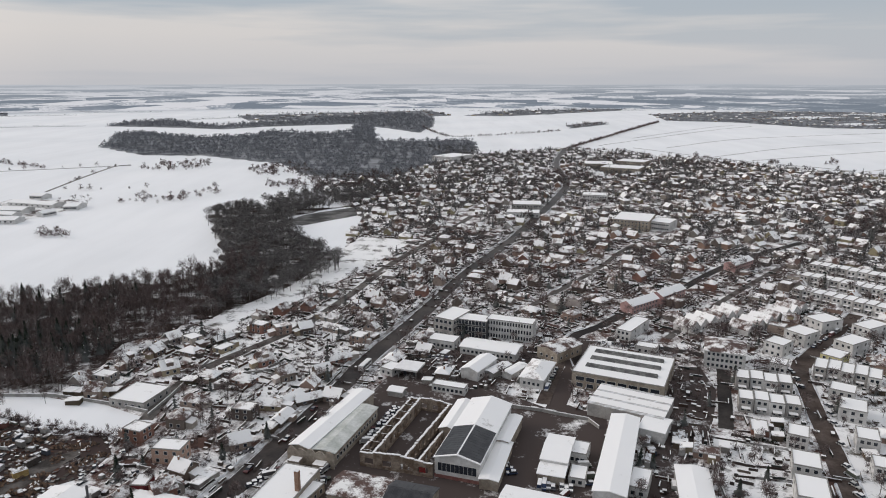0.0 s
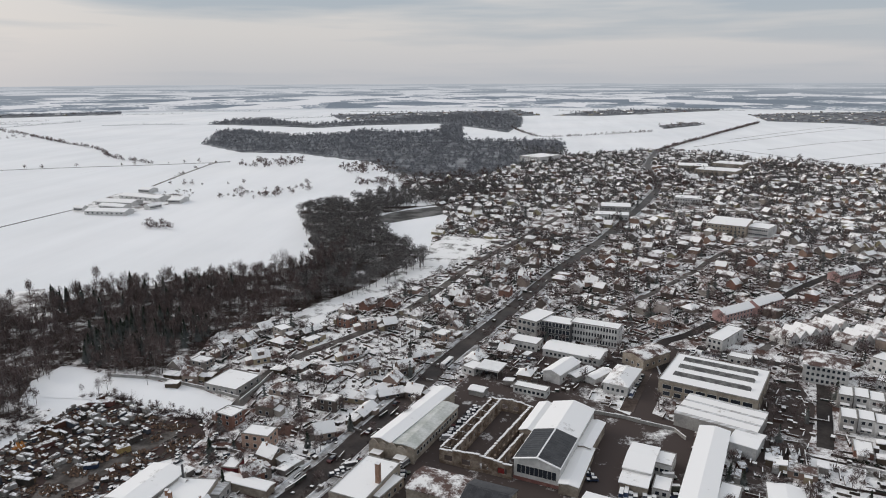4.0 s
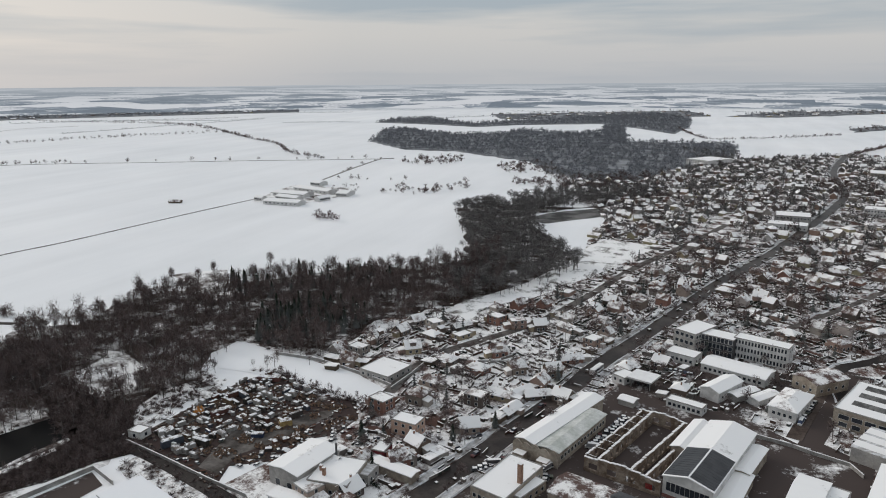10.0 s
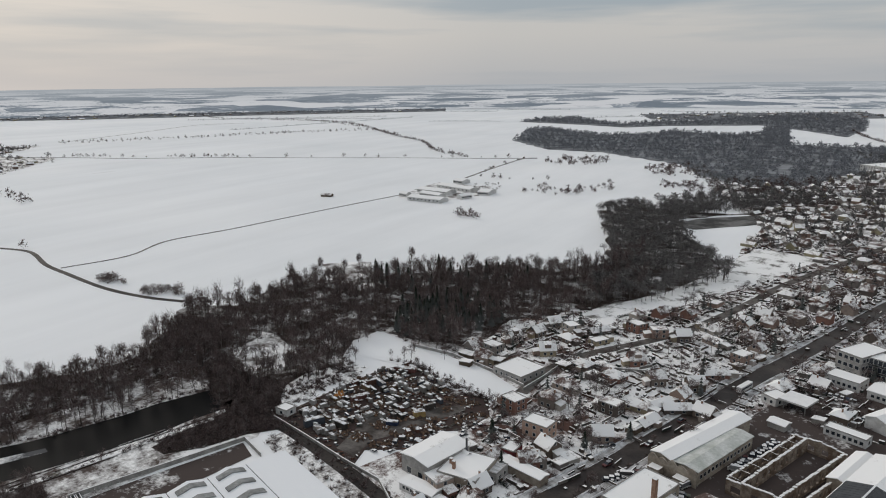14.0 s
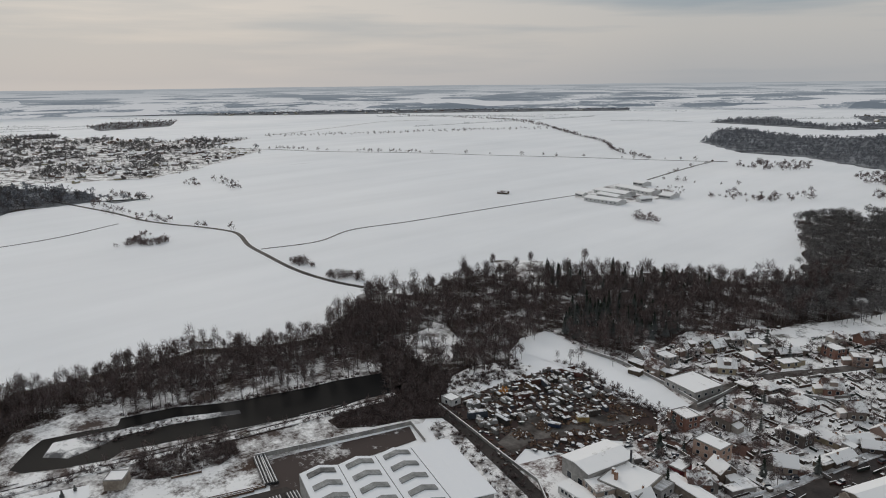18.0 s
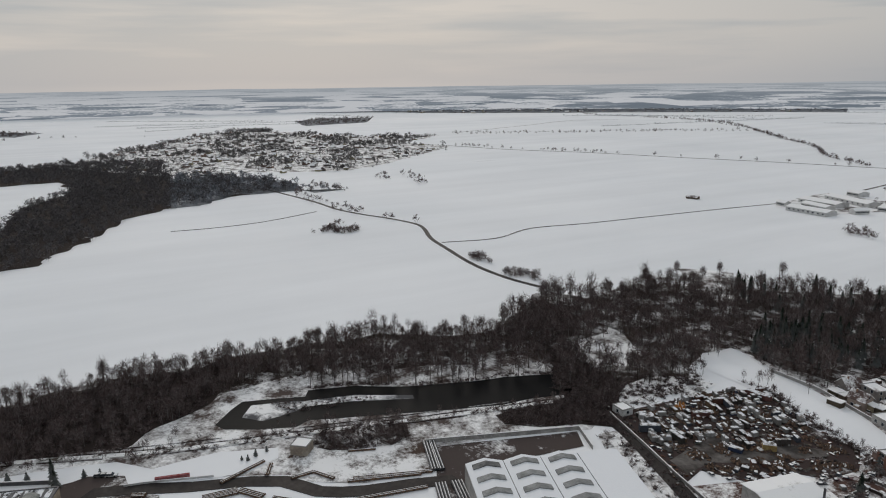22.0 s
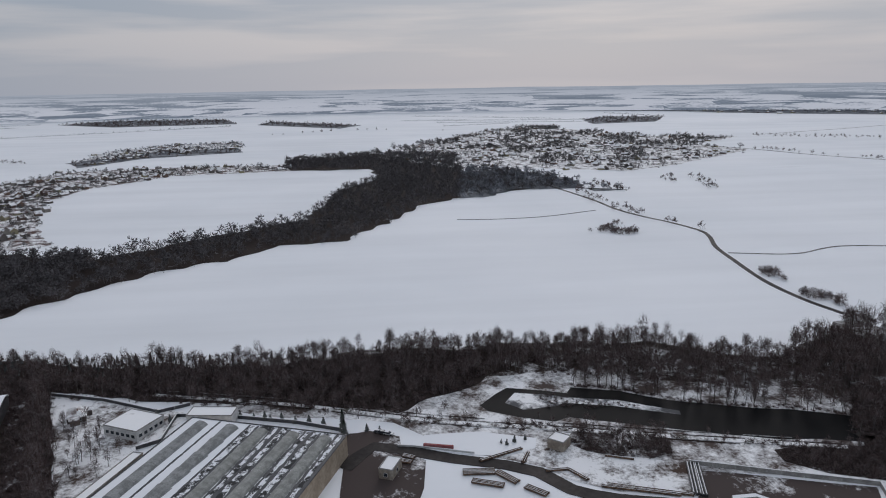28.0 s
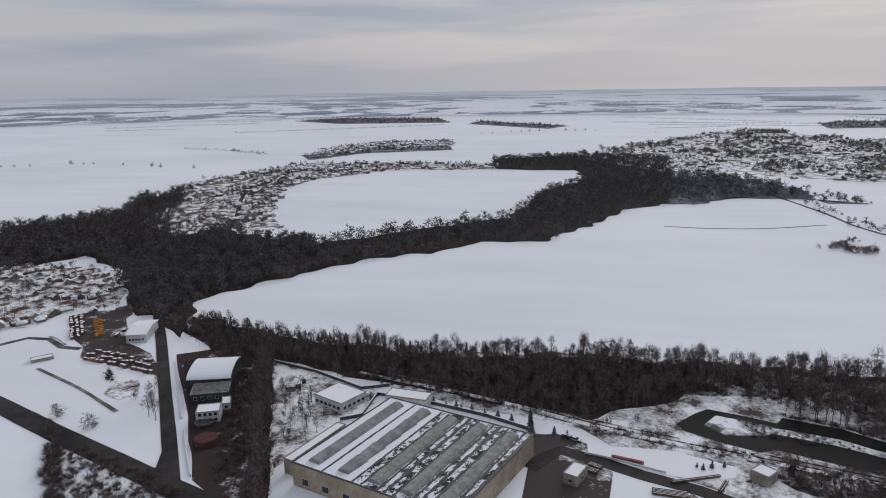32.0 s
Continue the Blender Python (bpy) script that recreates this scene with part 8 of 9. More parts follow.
growth("pond_undergrowth", POND_THICKET, SHRUBS, 2.2, 163, "dense dark undergrowth by the path", 0.8, 1.6, category="shrubs")
BRIDGE_THICKET = [(-280.7, 214.6), (-273.0, 226.2), (-244.0, 215.8), (-226.9, 222.3), (-210.5, 193.7), (-220.9, 181.5), (-246.7, 192.1)]
patch("ground_thicket", BRIDGE_THICKET, 0.12, M_BRUSH, "dark ground of a thicket", "ground", 4.0, 4.0)
growth("bridge_thicket", BRIDGE_THICKET, NEAR_BARE, 5.6, 160, "dark thicket at the end of the pond", 0.5, 0.95)
growth("bridge_scrub", BRIDGE_THICKET, SHRUBS, 2.1, 161, "black undergrowth at the end of the pond", 0.8, 1.7, category="shrubs")
growth("black_scrub", [(-228.8, 149.1), (-229.6, 157.7), (-228.1, 190.4), (-221.7, 208.8), (-194.4, 189.1), (-206.3, 174.8), (-213.1, 159.4), (-222.4, 148.8)], NEAR_BARE, 3.2, 104, "dark bare scrub beside the pond", 0.3, 0.6)
growth("black_scrub_low", [(-228.8, 149.1), (-229.6, 157.7), (-228.1, 190.4), (-221.7, 208.8), (-194.4, 189.1), (-206.3, 174.8), (-213.1, 159.4), (-222.4, 148.8)], SHRUBS, 1.5, 105, "dense black thorn scrub", 0.7, 1.5, category="shrubs")
growth("pond_bank_trees", [(-311.7, 91.8), (-304.0, 126.3), (-288.9, 154.7), (-285.8, 183.2), (-276.2, 212.7), (-259.1, 201.1), (-266.2, 176.2), (-273.2, 145.8), (-279.9, 127.9), (-298.1, 87.2)], NEAR_BARE, 7.0, 106, "thin bare trees on the pond bank", 0.8, 1.4)
tree_row("pond_edge_trees", [(-297.0, 86.8), (-290.0, 107.6), (-277.2, 126.5), (-270.4, 144.2), (-265.2, 160.5), (-262.9, 173.9), (-252.0, 197.3), (-235.8, 201.5)], NEAR_BARE, 2.6, 107, "thin bare trees at the water's edge", 2.0, 0.9, 1.4, 0.75)
tree_row("pond_edge_scrub", [(-297.0, 86.8), (-290.0, 107.6), (-277.2, 126.5), (-270.4, 144.2), (-265.2, 160.5), (-262.9, 173.9), (-252.0, 197.3), (-235.8, 201.5)], SHRUBS, 0.8, 110, "dark scrub at the water's edge", 1.4, 0.6, 1.4, 0.7)
tree_row("dam_scrub", [*DAM[2:]], SHRUBS, 1.1, 111, "dark bushes along the path", 2.2, 0.5, 1.5, 0.55)
tree_row("dam_trees", [(-266.3, 66.4), (-256.2, 93.6), (-245.9, 114.6), (-237.6, 143.0), (-233.6, 160.5)], NEAR_BARE, 6.0, 112, "bare saplings along the path", 2.5, 0.3, 0.6, 0.8)
tree_row("path_saplings", DAM[:4], NEAR_BARE, 4.5, 170, "bare saplings along the snowy path", 4.0, 0.28, 0.55, 0.8)
tree_row("path_scrub", DAM[:4], SHRUBS, 1.6, 171, "dark weeds along the snowy path", 4.5, 0.5, 1.3, 0.7)
growth("pond_reeds", [(-289.5, 66.9), (-278.0, 98.3), (-270.0, 114.7), (-271.5, 95.9), (-277.3, 71.4)], SHRUBS, 2.2, 113, "dead reeds in the pond", 0.5, 1.0, category="reeds")
tree_row("meadow_saplings", [(-198.7, 268.2), (-187.3, 268.4), (-174.7, 263.9), (-159.0, 259.9), (-147.0, 257.5), (-135.7, 253.7)], NEAR_BARE, 3.0, 114, "thin saplings along the meadow", 2.0, 0.3, 0.6, 0.8)
tree_row("meadow_saplings", [(-198.7, 268.2), (-187.3, 268.4), (-174.7, 263.9), (-159.0, 259.9), (-147.0, 257.5), (-135.7, 253.7), (-129.4, 252.0)], SHRUBS, 1.2, 115, "dark weeds at the scrapyard fence", 1.5, 0.6, 1.8, 0.7)
tree_row("meadow_trees_tall", [(-193.2, 276.5), (-194.2, 280.8), (-195.1, 271.2), (-188.5, 291.6), (-177.4, 283.8)], NEAR_BARE, 14.0, 116, "single bare trees on the meadow", 1.5, 0.7, 1.1)
growth("bank_shrubs", [(-217.1, 203.8), (-225.3, 236.0), (-219.6, 248.9), (-205.3, 254.3), (-199.4, 233.2), (-202.8, 223.6), (-205.1, 204.0)], SHRUBS, 3.4, 117, "dark shrubs on the weedy snow", 0.6, 1.6, category="shrubs")
growth("bank_saplings", [(-268.0, 226.8), (-254.9, 230.7), (-240.2, 242.5), (-229.3, 240.1), (-230.4, 225.9), (-239.8, 215.4)], NEAR_BARE, 5.0, 118, "bare saplings at the wood's edge", 0.4, 0.8)
growth("meadow_trees", [(-284.6, -29.6), (-275.1, 20.6), (-261.0, 18.9), (-273.3, -25.2)], NEAR_BARE, 9.0, 107, "small bare trees by the path", 0.4, 0.75)
growth("lane_weeds", [(-194.5, 175.3), (-192.7, 190.1), (-163.3, 179.1), (-130.7, 172.5), (-134.9, 153.4), (-186.0, 170.5)], SHRUBS, 3.0, 108, "dark weeds on the verge", 0.6, 1.4, category="shrubs")
stuff("edge_trees", [bare_tree(300 + i, 16.0, 0.27, 420, 12, 0.07, 0.26, 0.54, 0.44) for i in range(2)], np.array([(-345.8, 378.5), (-331.5, 406.5), (-303.2, 437.0), (-326.5, 382.8), (-340.8, 343.2)]), TREE_MATS, "tall single bare trees at the field edge", "trees", 190, 0.7, 1.0)
stuff("edge_firs", [fir_tree(310 + i, 16.0, 2.6, 16) for i in range(2)], np.array([(-300.1, 386.4), (-293.7, 391.0), (-289.4, 399.3), (-286.0, 375.2)]), FIR_MATS, "tall dark firs at the field edge", "firs", 191, 0.8, 1.05)
growth("clearing_trees", [(-277.0, 235.7), (-255.1, 253.9), (-240.7, 239.7), (-250.2, 224.4)], NEAR_BARE, 6.5, 109, "single bare trees in the clearing", 0.4, 0.7)
growth("scrap_scrub", [(-220.3, 201.0), (-228.4, 231.4), (-216.3, 255.9), (-207.4, 249.9), (-209.9, 212.8)], SHRUBS, 3.0, 110, "dark scrub at the scrapyard edge", 0.8, 1.6, category="shrubs")
tree_row("meadow_saplings", [(-183.3, 268.2), (-168.6, 259.4), (-154.5, 254.7), (-137.3, 252.4)], SHRUBS, 1.6, 111, "thin saplings along the meadow", 2.5, 1.0, 2.2)
stuff("factory_firs", [fir_tree(80 + i, 4.6, 1.3, 8) for i in range(3)], np.array([(-283.3, -64.2), (-281.3, -58.0), (-279.3, -53.0), (-278.5, -50.6), (-277.4, -45.6), (-275.0, -39.6), (-273.2, -33.6), (-270.7, -27.4), (-264.4, -9.1), (-262.8, -3.8), (-287.5, -100.6), (-283.0, -93.7)]), FIR_MATS, "small dark firs along the factory fence", "firs", 112, 0.7, 1.15)
stuff("strip_bushes", BUSHY, np.array([(-303.3, -99.2), (-300.5, -84.3), (-301.3, -78.6), (-296.1, -54.2), (-295.1, -52.7), (-287.2, -16.4), (-288.0, -3.4), (-287.9, -1.5), (-269.0, 37.5), (-269.0, 35.8), (-281.7, -29.8), (-281.5, -27.6), (-272.6, 6.5), (-269.8, 7.5), (-266.3, 10.7), (-265.9, 15.2), (-280.0, 25.0), (-256.7, 80.8), (-236.9, 131.4)]), TREE_MATS, "round dark bushes along the snowy strip", "shrubs", 119, 0.45, 0.85)
tree_row("lawn_firs", [(-246.0, 44.1), (-248.7, 49.1), (-250.1, 53.3)], [fir_tree(81, 3.5, 0.9, 6)], 2.6, 113, "small dark firs on a snowy lawn", 2.0, 0.6, 1.1, 1.0, FIR_MATS)
growth("factory_firs_tall", [(-262.5, -21.9), (-266.3, -19.3), (-264.7, -14.3), (-258.5, -13.4), (-257.8, -18.0)], NEAR_FIR, 4.5, 114, "dark firs at the factory corner", 0.5, 0.8, 1.0, FIR_MATS)
stuff("verge_trees", BUSHY, np.array([(-242.4, -226.7), (-241.6, -224.7), (-235.5, -205.1), (-234.9, -202.9), (-236.4, -203.0), (-263.4, -202.2)]), TREE_MATS, "bushy bare trees on the snowy verge", "trees", 115, 0.8, 1.1)
stuff("lane_trees", NEAR_BARE, np.array([(-249.0, -185.5), (-254.3, -186.8), (-246.1, -180.2), (-260.9, -192.3), (-269.7, -194.3)]), TREE_MATS, "tall bare trees beside the lane", "trees", 116, 1.0, 1.4)
stuff("mound_thicket", SHRUBS, scatter([(-289.3, -237.6), (-291.8, -236.1), (-283.8, -228.2), (-278.5, -226.9), (-281.8, -231.6)], 1.6, 141), TREE_MATS, "dark round thicket on a snow mound", "shrubs", 141, 0.9, 1.6)
tree_row("verge_hedge", [(-234.6, -225.0), (-218.9, -207.8), (-203.7, -195.5), (-183.9, -180.5)], BUSHY, 1.6, 165, "dark overgrown hedge by the west road", 1.4, 0.45, 0.8)
growth("verge_weeds", [(-219.6, -203.9), (-217.9, -188.2), (-204.5, -147.0), (-192.2, -134.8), (-184.7, -176.1)], SHRUBS, 3.0, 166, "dark bushes on the snowy verge", 0.8, 2.0, category="shrubs")
growth("road_scrub", [(-218.2, -212.0), (-219.4, -205.1), (-181.7, -173.7), (-180.9, -178.6)], SHRUBS, 1.8, 117, "dark scrub by the west road", 1.0, 2.2, category="shrubs")
growth("road_weeds", [(-204.3, -192.5), (-191.5, -138.7), (-179.8, -131.2), (-173.0, -168.6)], SHRUBS, 4.0, 118, "dark weeds in the snow", 0.8, 1.8, category="shrubs")
growth("yard_scrub", [(-314.3, -179.0), (-315.8, -170.1), (-228.6, -127.6), (-208.6, -124.2), (-207.1, -132.5), (-231.1, -138.7)], SHRUBS, 2.6, 119, "dark scrub round the yard", 0.8, 2.0, category="shrubs")
growth("canteen_trees", [(-284.8, -142.8), (-287.3, -128.0), (-271.1, -115.9), (-262.4, -101.9), (-246.3, -106.0), (-234.7, -118.3)], NEAR_BARE, 5.5, 120, "bare trees round the canteen", 0.5, 0.95)
growth("colony_trees", COLONY, MID_BARE, 7.0, 121, "bare trees between garden plots", 0.4, 0.85, gaps=-0.05)
rr = np.random.RandomState(5)


def crowd(name, poly, spacing, seed, label, scale, keep=1.0, kinds=(0, 3, 4, 5, 7), level=-0.02):
    p = clumped(scatter(poly, spacing, seed, (), keep, 6.0), seed, level)
    q = np.random.RandomState(seed)
    return house_crowd(name, [(int(q.choice(kinds)), x, y, 0.9 + 1.571 * q.randint(2) + q.normal(0, 0.2), bool(q.uniform() < 0.3)) for x, y in p], label, scale)


crowd("colony_cabins", COLONY, 10.0, 130, "small snow-roofed garden cabins", 0.62, level=-0.25)
VILLAGE = [(-1405, -23), (-1639, 77), (-1866, 210), (-2089, 332), (-2211, 492), (-2002, 612), (-1776, 670), (-1671, 891), (-1496, 706), (-1348, 747), (-1118, 484), (-1073, 403), (-1098, 333), (-1136, 267), (-1121, 156), (-1247, 82)]
patch("ground_village", VILLAGE, 0.05, M_ROUGH, "gardens of a village under patchy snow", "ground", 8.0)
crowd("village_houses", VILLAGE, 26.0, 131, "snow-roofed houses of a far village", 1.05, 0.9, level=0.0)
stuff("village_groves", VALLEY_BARE, clumped(scatter(VILLAGE, 12.0, 187, (), 1.0, 5.0), 11, 0.2, 90.0), MID_MATS, "dark groves of tall trees in the village", "trees", 187, 0.8, 1.4)
stuff("village_trees", COPSE, clumped(scatter(VILLAGE, 15.0, 132, (), 0.9, 8.0), 4, -0.02, 55.0), MID_MATS, "bare trees among the village houses", "trees", 132, 0.5, 1.15)
VILLAGE_B = [(-926, -608), (-1093, -586), (-1258, -530), (-1289, -358), (-1280, -171), (-1192, -149), (-1161, -333), (-1033, -418), (-926, -427), (-758, -366), (-654, -305), (-637, -322), (-644, -376), (-612, -407), (-663, -474), (-837, -526)]
patch("ground_hamlet", VILLAGE_B, 0.05, M_GARDEN, "gardens of a hamlet under patchy snow", "ground", 6.0)
crowd("hamlet_houses", VILLAGE_B, 20.0, 133, "snow-roofed houses of a hamlet", 0.95)
stuff("hamlet_trees", COPSE, clumped(scatter(VILLAGE_B, 9.0, 134, (), 0.9, 6.0), 7, -0.12, 50.0), MID_MATS, "bare trees among the hamlet houses", "trees", 134, 0.5, 1.0)
strip("road_hamlet", [(-619, -350), (-708, -385), (-869, -458), (-1026, -502), (-1168, -472), (-1250, -347)], 5.0, 0.35, M_ASPHALT, "hamlet street", "road")
VILLAGE_C = [(-1423, -599), (-1673, -611), (-1821, -504), (-1861, -356), (-1679, -315), (-1552, -430), (-1365, -549)]
patch("ground_hamlet_far", VILLAGE_C, 0.05, M_ROUGH, "gardens of a far hamlet", "ground", 6.0)
crowd("far_hamlet_houses", VILLAGE_C, 24.0, 135, "row of far snow-roofed houses", 1.0)
growth("far_hamlet_trees", VILLAGE_C, FAR_BARE, 12.0, 136, "dark hedges between far houses", 0.3, 0.6)
# farm in the fields
for p0, p1, p2, lab in (
    ((-473, 676), (-426, 675), (-434, 692), "long low farm barn under snow"),
    ((-478, 709), (-445, 702), (-450, 716), "low farm barn under snow"),
    ((-498, 733), (-450, 727), (-456, 749), "long low farm barn under snow"),
    ((-496, 778), (-435, 759), (-444, 781), "broad farm barn under smooth snow"),
    ((-418, 750), (-403, 751), (-416, 775), "small farm building under snow"),
    ((-418, 710), (-412, 726), (-417, 738), "small farm store under snow"),
    ((-499, 695), (-486, 692), (-491, 702), "square grey farm store"),
    ((-498, 824), (-481, 820), (-487, 838), "small farmhouse under snow"),
):
    hall(p0, p1, p2, 4.4, 2.0, lab, M_WHITE, name="barn", category="barn", win=((0, 8, 2.0, 1.4, 1.8),))
patch("ground_farmyard", [(-495, 689), (-516, 762), (-520, 820), (-464, 818), (-436, 820), (-410, 766), (-422, 724), (-434, 674)], 0.15, M_ROUGH, "trampled snow of a farmyard", "yard", 2.0)
growth("farm_trees", [(-461, 798), (-439, 854), (-406, 792), (-408, 744)], MID_BARE, 9.0, 140, "bare trees round the farm", 0.3, 0.6)
p = (-579, 652)
t = thing("field_barn", pose(*p, 0, 0, 0, 15), "small dark field shed in the snow", "shed")
part("wall", gable_walls(14, 7, 2.2, 1.6), M_WOOD, t)
part("roof", gable_roof(14, 7, 2.2, 1.6), M_THINROOF, t)
stuff("pond_poplars", MID_BARE, clumped(scatter([(-195, 745), (-140, 836), (-71, 887), (-60, 834), (-126, 763), (-164, 697)], 7.0, 142), 3, -0.2, 30.0), MID_MATS, "pale tall bare trees before the town pond", "trees", 142, 0.9, 1.5)
stuff("pond_trees", COPSE, scatter([(-217.5, 826.7), (-169.1, 875.6), (-105.7, 912.2), (-39.6, 916.1), (-33.5, 861.4), (-93.9, 819.2), (-145.5, 758.6), (-181.7, 728.5)], 7.5, 181), MID_MATS, "dense bare trees behind the town pond", "trees", 181, 0.8, 1.5)
p = scatter(TOWN, 13.0, 182)
d = np.hypot(p[:, 0], p[:, 1])
p = clumped(p[(d > 380) & (d < 1050)], 9, -0.12, 60.0)
p = np.array([q for q in p if near_road(*q)[0] > 8 and is_free(q[0], q[1], 0.5) and not any(inside(q[0], q[1], h) for h in (STRIP, MEADOW))])
stuff("garden_groves", COPSE, p, [M_BARK, M_TWIG], "dark bare trees standing over the town gardens", "trees", 182, 0.6, 1.25)
# clumps in the fields
for k, (q, lab) in enumerate((
    ([(-631, 202), (-665, 229), (-668, 241), (-624, 243), (-611, 230), (-616, 211)], "clump of bare bushes in a snowfield"),
    ([(-365, 610), (-374, 634), (-359, 641), (-344, 616), (-349, 603)], "round clump of trees in a snowfield"),
    ([(-960, 441), (-986, 477), (-944, 474), (-858, 443), (-874, 434), (-918, 434)], "clump of bare trees near the village"),
    ([(-1017, 419), (-1018, 436), (-933, 420), (-931, 406)], "hedge remnant in the snow"),
    ([(-476, 279), (-471, 290), (-442, 284), (-444, 275)], "bushes along the field road"),
    ([(-420, 275), (-414, 291), (-392.9, 291.4), (-384.6, 283.2), (-404.5, 274.3)], "bushes along the field road"),
    ([(-930, 285), (-942, 307), (-895, 335), (-865, 320), (-890, 282)], "hedge at the village edge"),
    ([(-486, 1106), (-479, 1208), (-401, 1202), (-382, 1117), (-442, 1090)], "long clump of bare trees"),
    ([(-387, 793), (-374, 842), (-328, 848), (-304, 915), (-288, 867), (-311, 805), (-354, 799)], "hedgerow of bare trees"),
    ([(-322, 1078), (-292, 1176), (-246, 1179), (-196, 1062), (-253, 1022)], "bare trees at the edge of town"),
    ([(-234, 919), (-201, 1007), (-112, 1024), (-88, 936), (-160, 877)], "bare trees by the town pond"),
    ([(-2664, -446), (-2898, -428), (-2519, -57), (-2347, -128)], "far strip of bare wood"),
    ([(-2980, -1296), (-3240, -1168), (-3185, -666), (-2775, -539), (-2714, -981)], "far strip of bare wood"),
    ([(-1408, -602), (-1593, -522), (-1682, -332), (-1561, -296), (-1463, -481), (-1321, -546)], "hedges and houses of a far hamlet"),
    ([(-2609, 777), (-2796, 940), (-2684, 1122), (-2369, 969), (-2314, 722)], "far strip of bare wood"),
    ([(-2295, 488), (-2249, 586), (-2099, 546), (-2144, 454)], "far strip of bare wood"),
    ([(385, 2212), (531, 2392), (541, 2269), (375, 2057)], "far copse in the fields"),
    ([(359, 1109), (480, 1323), (490, 1186), (541, 1109), (450, 1109)], "bare trees at the edge of town"),
    ([(-158, 857), (-102, 928), (-18, 903), (-30, 836), (-126, 827)], "bare trees beside the town pond"),
    ([(-140, 1042), (-40, 1109), (-11, 993), (-64, 928), (-144, 954)], "dark bare grove at the edge of town"),
    ([(-246, 954), (-210, 970), (-194, 928), (-230, 918)], "dark hedge in the snow"),
    ([(160, 1109), (218, 1042), (209, 857), (177, 836), (150, 928)], "dark park trees in the town"),
    ([(401, 682), (483, 743), (416, 617), (369, 606)], "dark park wood in the town"),
)):
    if max(np.hypot(*z) for z in q) > 1500:
        patch("ground_far_copse", q, 0.06, M_HAZEFLOOR, "hazy brushwood under far trees", "ground", 10.0, 25.0)
    growth("far_copse", q, LOW_COPSE if k == 0 else BUSHY if k in (4, 5) else COPSE, 3.2 if k in (0, 4, 5) else (9.5 if max(np.hypot(*z) for z in q) < 1500 else 15.0) if max(np.hypot(*z) for z in q) > 900 else 5.4, 200 + k, lab, 0.5, 1.35, category="copse", gaps=-0.12)
for k, (q, step, keep, hi, lab) in enumerate((
    ([(-1270, 1648), (-1072, 1484), (-901, 1353), (-778, 1208), (-709, 1157), (-641, 1118)], 10, 0.9, 0.75, "dense avenue of bare trees across the fields"),
    ([(-1928, 1939), (-1743, 1928), (-1301, 1687)], 22, 0.8, 0.7, "avenue of bare trees"),
    ([(-1667, 946), (-1551, 1125), (-1406, 1415), (-1256, 1630)], 24, 0.75, 0.6, "regular row of small trees on a far road"),
    ([(-1379, 752), (-1064, 910), (-822, 1036), (-648, 1112), (-523, 1161)], 30, 0.5, 0.6, "scattered trees along the country road"),
    ([(-864, 250), (-758, 256), (-692, 280), (-624, 304), (-589, 298)], 16, 0.5, 0.7, "scattered trees along the field road"),
    ([(-493, 894), (-446, 896), (-394, 913)], 14, 0.6, 0.5, "thin hedge behind the farm"),
    ([(-517, 952), (-539, 1135)], 18, 0.6, 0.5, "small trees along the farm road"),
    ([(-1140, -1109), (-1208, -976), (-1165, -761), (-1157, -620)], 30, 0.5, 0.7, "scattered trees on a far road"),
    ([(-1549, -961), (-1508, -833), (-1419, -689)], 14, 0.8, 0.6, "far row of trees"),
    ([(-2038, -390), (-2237, -66), (-2122, 229)], 40, 0.6, 0.6, "far row of trees"),
    ([(550, 1170), (572, 1186)], 5, 1.0, 1.2, "tall bare poplars at the edge of town"),
    ([(648, 1170), (669, 1178)], 5, 1.0, 1.2, "tall bare poplars at the edge of town"),
    ([(-1976, 1938), (-1568, 1872), (-1240, 1628)], 20, 0.8, 0.6, "avenue of bare trees"),
    ([(-1711, 955), (-1631, 1073), (-1520, 1250), (-1439, 1408), (-1317, 1647)], 11, 0.7, 0.5, "regular row of small trees on a far road"),
    ([(-2628, 2120), (-2257, 1918), (-1957, 1906), (-1608, 1890), (-1382, 1729)], 13, 0.7, 0.5, "row of trees along a far lane"),
    ([(249.2, 1420.7), (372.1, 1665.6), (511.2, 1943.0), (723.4, 2359.7)], 7, 0.95, 0.5, "dense trees on a railway bank"),
    ([(249.2, 1420.7), (372.1, 1665.6), (511.2, 1943.0), (723.4, 2359.7)], 8, 0.95, 0.4, "dense bushes on a railway bank"),
    ([(-61.1, 2106.0), (-21.3, 1880.5), (22.6, 1749.0), (94.3, 1766.7), (202.3, 1841.0), (323.0, 1943.0)], 8, 0.95, 0.5, "dark hedge curving between snowfields"),
    ([(-1354, 783), (-1323, 797), (-1294, 810)], 8, 0.7, 0.4, "bushes along the country road"),
    ([(-1182, 861), (-1129, 885), (-1061, 926)], 8, 0.7, 0.4, "bushes along the country road"),
    ([(-912, 262), (-804, 266), (-716, 282)], 12, 0.6, 0.6, "trees along the field road"),
)):
    tree_row("tree_row", q, COPSE, step * 0.75, 300 + k, lab, 2.5, 0.8, hi + 0.65, keep)
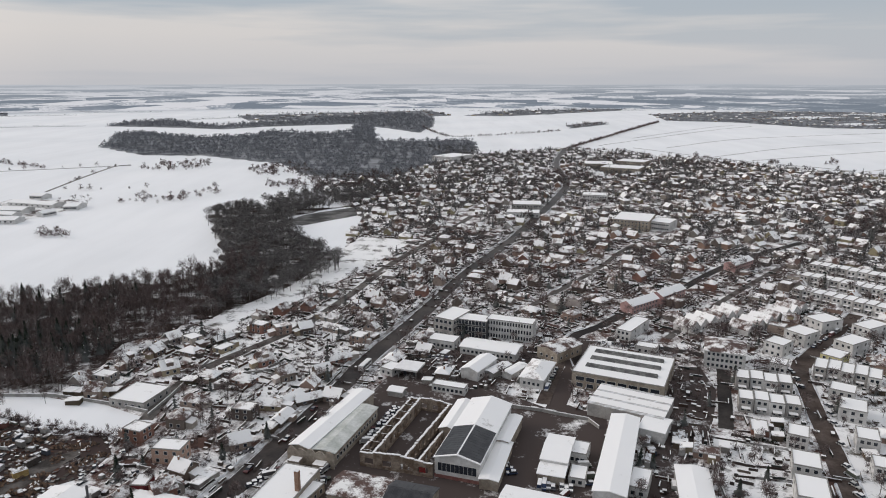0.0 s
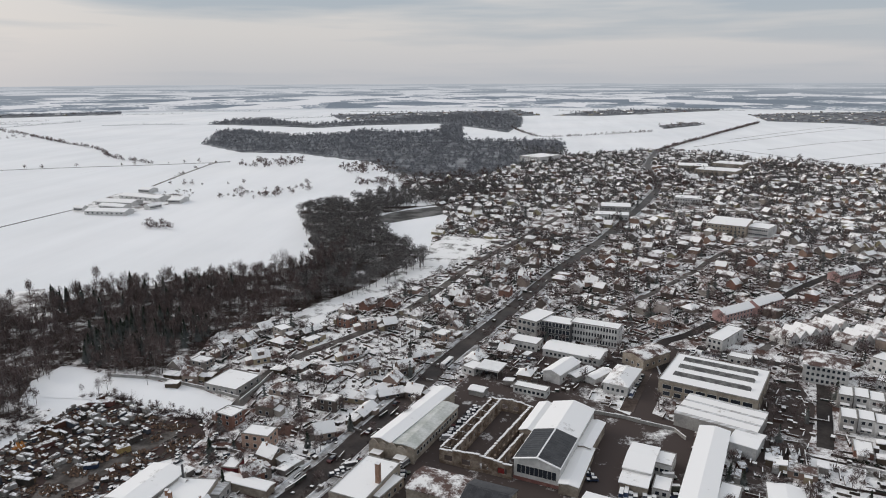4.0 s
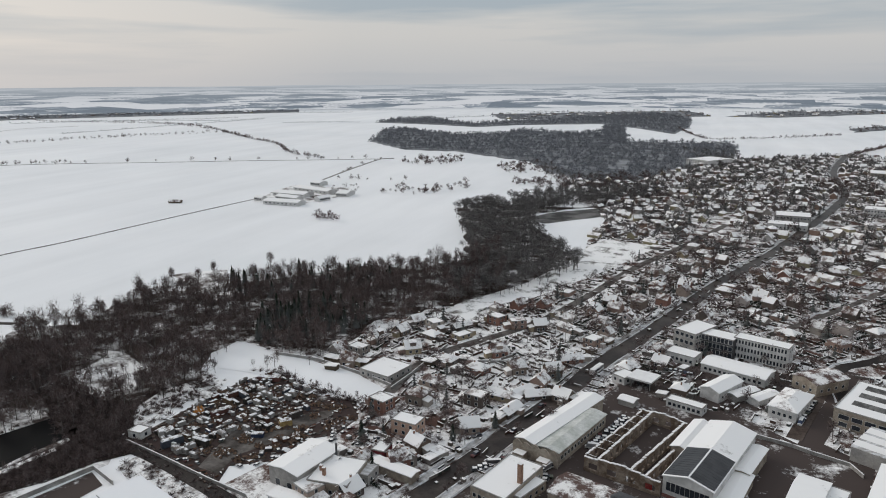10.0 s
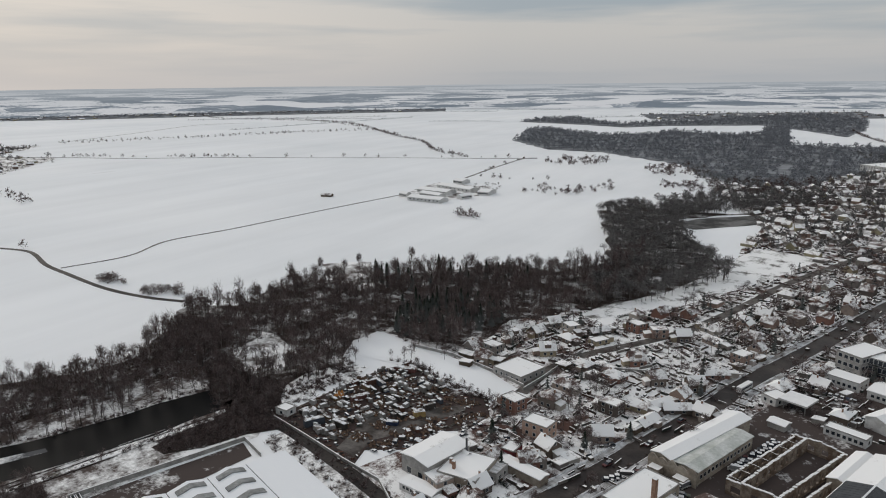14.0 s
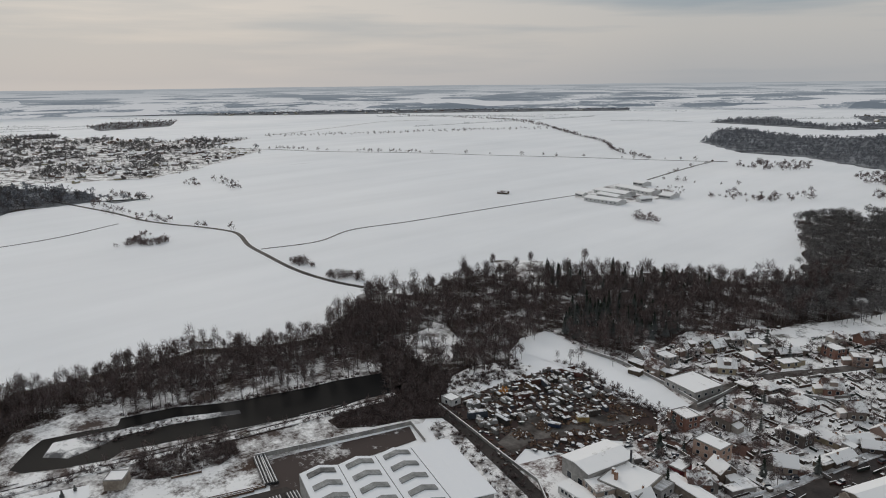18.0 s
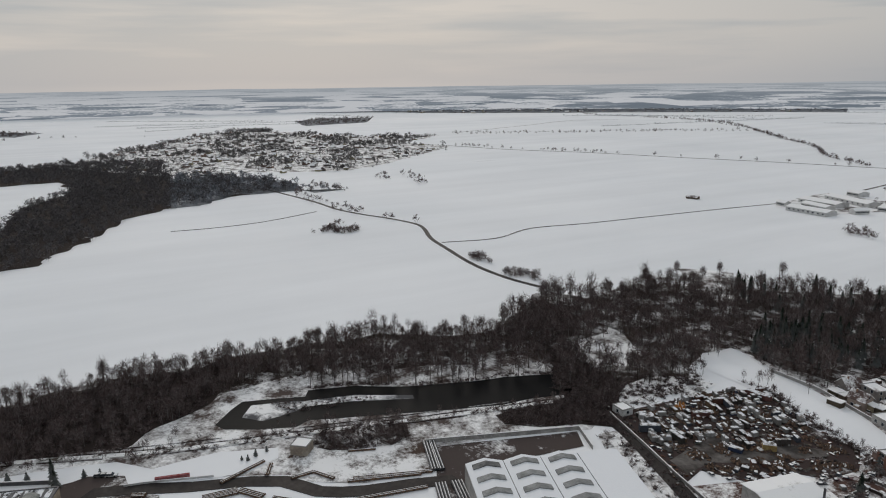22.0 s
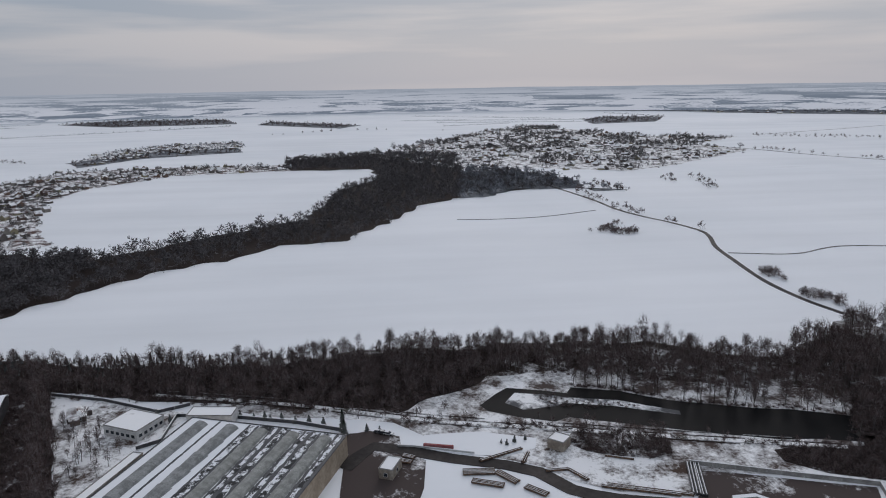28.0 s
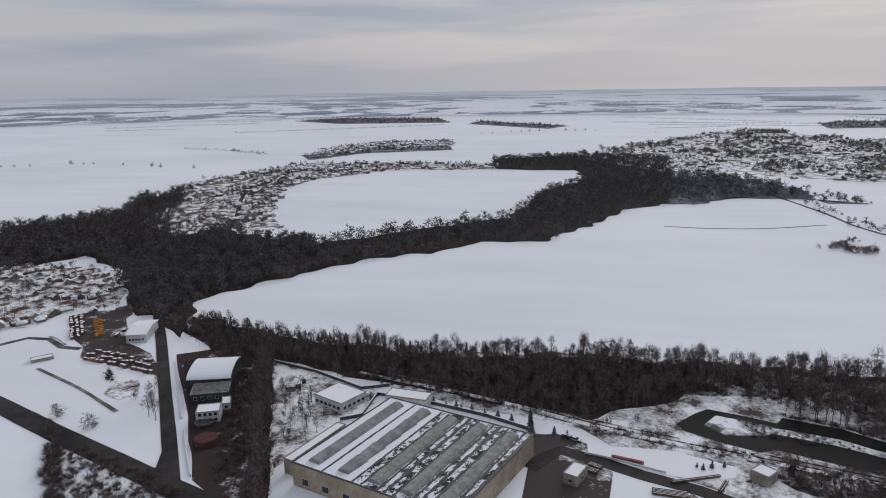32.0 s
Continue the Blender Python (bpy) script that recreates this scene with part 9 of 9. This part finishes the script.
# thin hedgerows and avenues between the far fields
q = np.random.RandomState(61)
for k in range(26):
    a, d, w, h = math.pi / 2 + q.uniform(-0.62, 2.45), q.uniform(2350, 3420), q.uniform(120, 420), q.normal(0, 0.5)
    x, y = math.cos(a) * d, math.sin(a) * d
    ux, uy = -math.sin(a + h) * w, math.cos(a + h) * w
    if np.hypot(x - ux, y - uy) < 3480 and np.hypot(x + ux, y + uy) < 3480:
        strip("scrub_far_hedge", [(x - ux, y - uy), (x, y + 10), (x + ux, y + uy)], 5.0, 0.34, M_HAZEFLOOR, "dark foot of a far hedgerow", "hedge", 0.8, 30.0)
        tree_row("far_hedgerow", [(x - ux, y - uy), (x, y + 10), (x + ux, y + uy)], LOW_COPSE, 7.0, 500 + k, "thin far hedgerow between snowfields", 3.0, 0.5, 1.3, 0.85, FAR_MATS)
strip("track_far_lane", [(-1711, 955), (-1846, 1286), (-1977, 1585), (-1910, 1741)], 2.0, 0.36, M_TRACK, "faint far lane in the snow", "track", 0.3)
# the far belt of suburbs and woods before the haze
for k, (q, keep) in enumerate((([(-3314, 1725), (-2551, 1994), (-2365, 2619), (-2320, 2911), (-2528, 3172), (-3699, 2744), (-4475, 2336)], 0.5), ([(-3029, 1375), (-2978, 1822), (-2553, 2568), (-1928, 3118), (-1725, 2791), (-2236, 2249), (-2714, 1660)], 0.45), ([(-821, 2809), (-450, 3050), (-63, 3275), (36, 2809), (-333, 2528), (-680, 2458)], 0.5), ([(-1951, 3104), (-1645, 3400), (-1780, 3681), (-2219, 3535)], 0.5), ([(-3715, 1037), (-4097, 1802), (-3355, 2569), (-2793, 2142), (-2964, 1563)], 0.5), ([(81, 2809), (304, 3275), (894, 3535), (829, 3275), (258, 2765)], 0.5))):
    patch("ground_far_belt", [(x * min(1.0, 3570 / math.hypot(x, y)), y * min(1.0, 3570 / math.hypot(x, y))) for x, y in q], 0.05, M_HAZEFLOOR, "hazy brushwood and roofs of the far belt", "ground", 12.0, 60.0)
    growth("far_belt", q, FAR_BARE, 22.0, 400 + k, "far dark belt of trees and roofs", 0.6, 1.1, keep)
    crowd("far_belt_roofs", q, 60.0, 420 + k, "far snow-covered roofs", 1.6, 0.6, (5, 7))
# suburbs and snowy openings within the eastern belt
crowd("suburb_roofs", EAST_BELT, 44.0, 431, "far snow-covered roofs among dark woods", 1.0, 0.75, (0, 3, 5, 7), level=-0.05)
for q in ([(1180, 2620), (1420, 2760), (1560, 2700), (1330, 2560)], [(1640, 2900), (1880, 3010), (1930, 2900), (1740, 2790)], [(1210, 2240), (1370, 2330), (1420, 2250), (1290, 2180)]):
    patch("ground_suburb_field", q, 0.12, M_FIELD, "snowfield between far woods and roofs", "ground", 8.0, 40.0)
growth("belt_edge_trees", [(760, 2440), (980, 2330), (1110, 2050), (1290, 2000), (1450, 2030), (1480, 2100), (1290, 2090), (1130, 2150), (1000, 2420), (800, 2520)], FAR_BARE, 17.0, 432, "uneven dark trees at the edge of the far belt", 0.5, 1.2, 0.8)
strip("track_road_east", [(386, 857), (470, 928), (587, 1029), (711, 1109)], 4.0, 0.3, M_ROUGH, "snowy lane at the edge of town", "track")
# furrows and lanes that show through the snow of the eastern fields
for p in ([(340.3, 1520.2), (738.8, 1964.8), (949.1, 2157.6)], [(472.0, 1468.8), (736.4, 1698.0), (1190.6, 1880.5)], [(483.5, 1274.0), (734.3, 1468.8), (1008.4, 1604.3)], [(466.0, 1714.7), (756.2, 2056.8), (919.2, 2211.8)], [(546.8, 1228.6), (890.4, 1397.7)], [(400.5, 1468.8), (520.4, 1237.4), (631.3, 1109.4)]):
    strip("track_furrow", p, 1.3, 0.34, M_TRACK, "dark furrow line in a snowfield", "track", 0.6, 30.0)
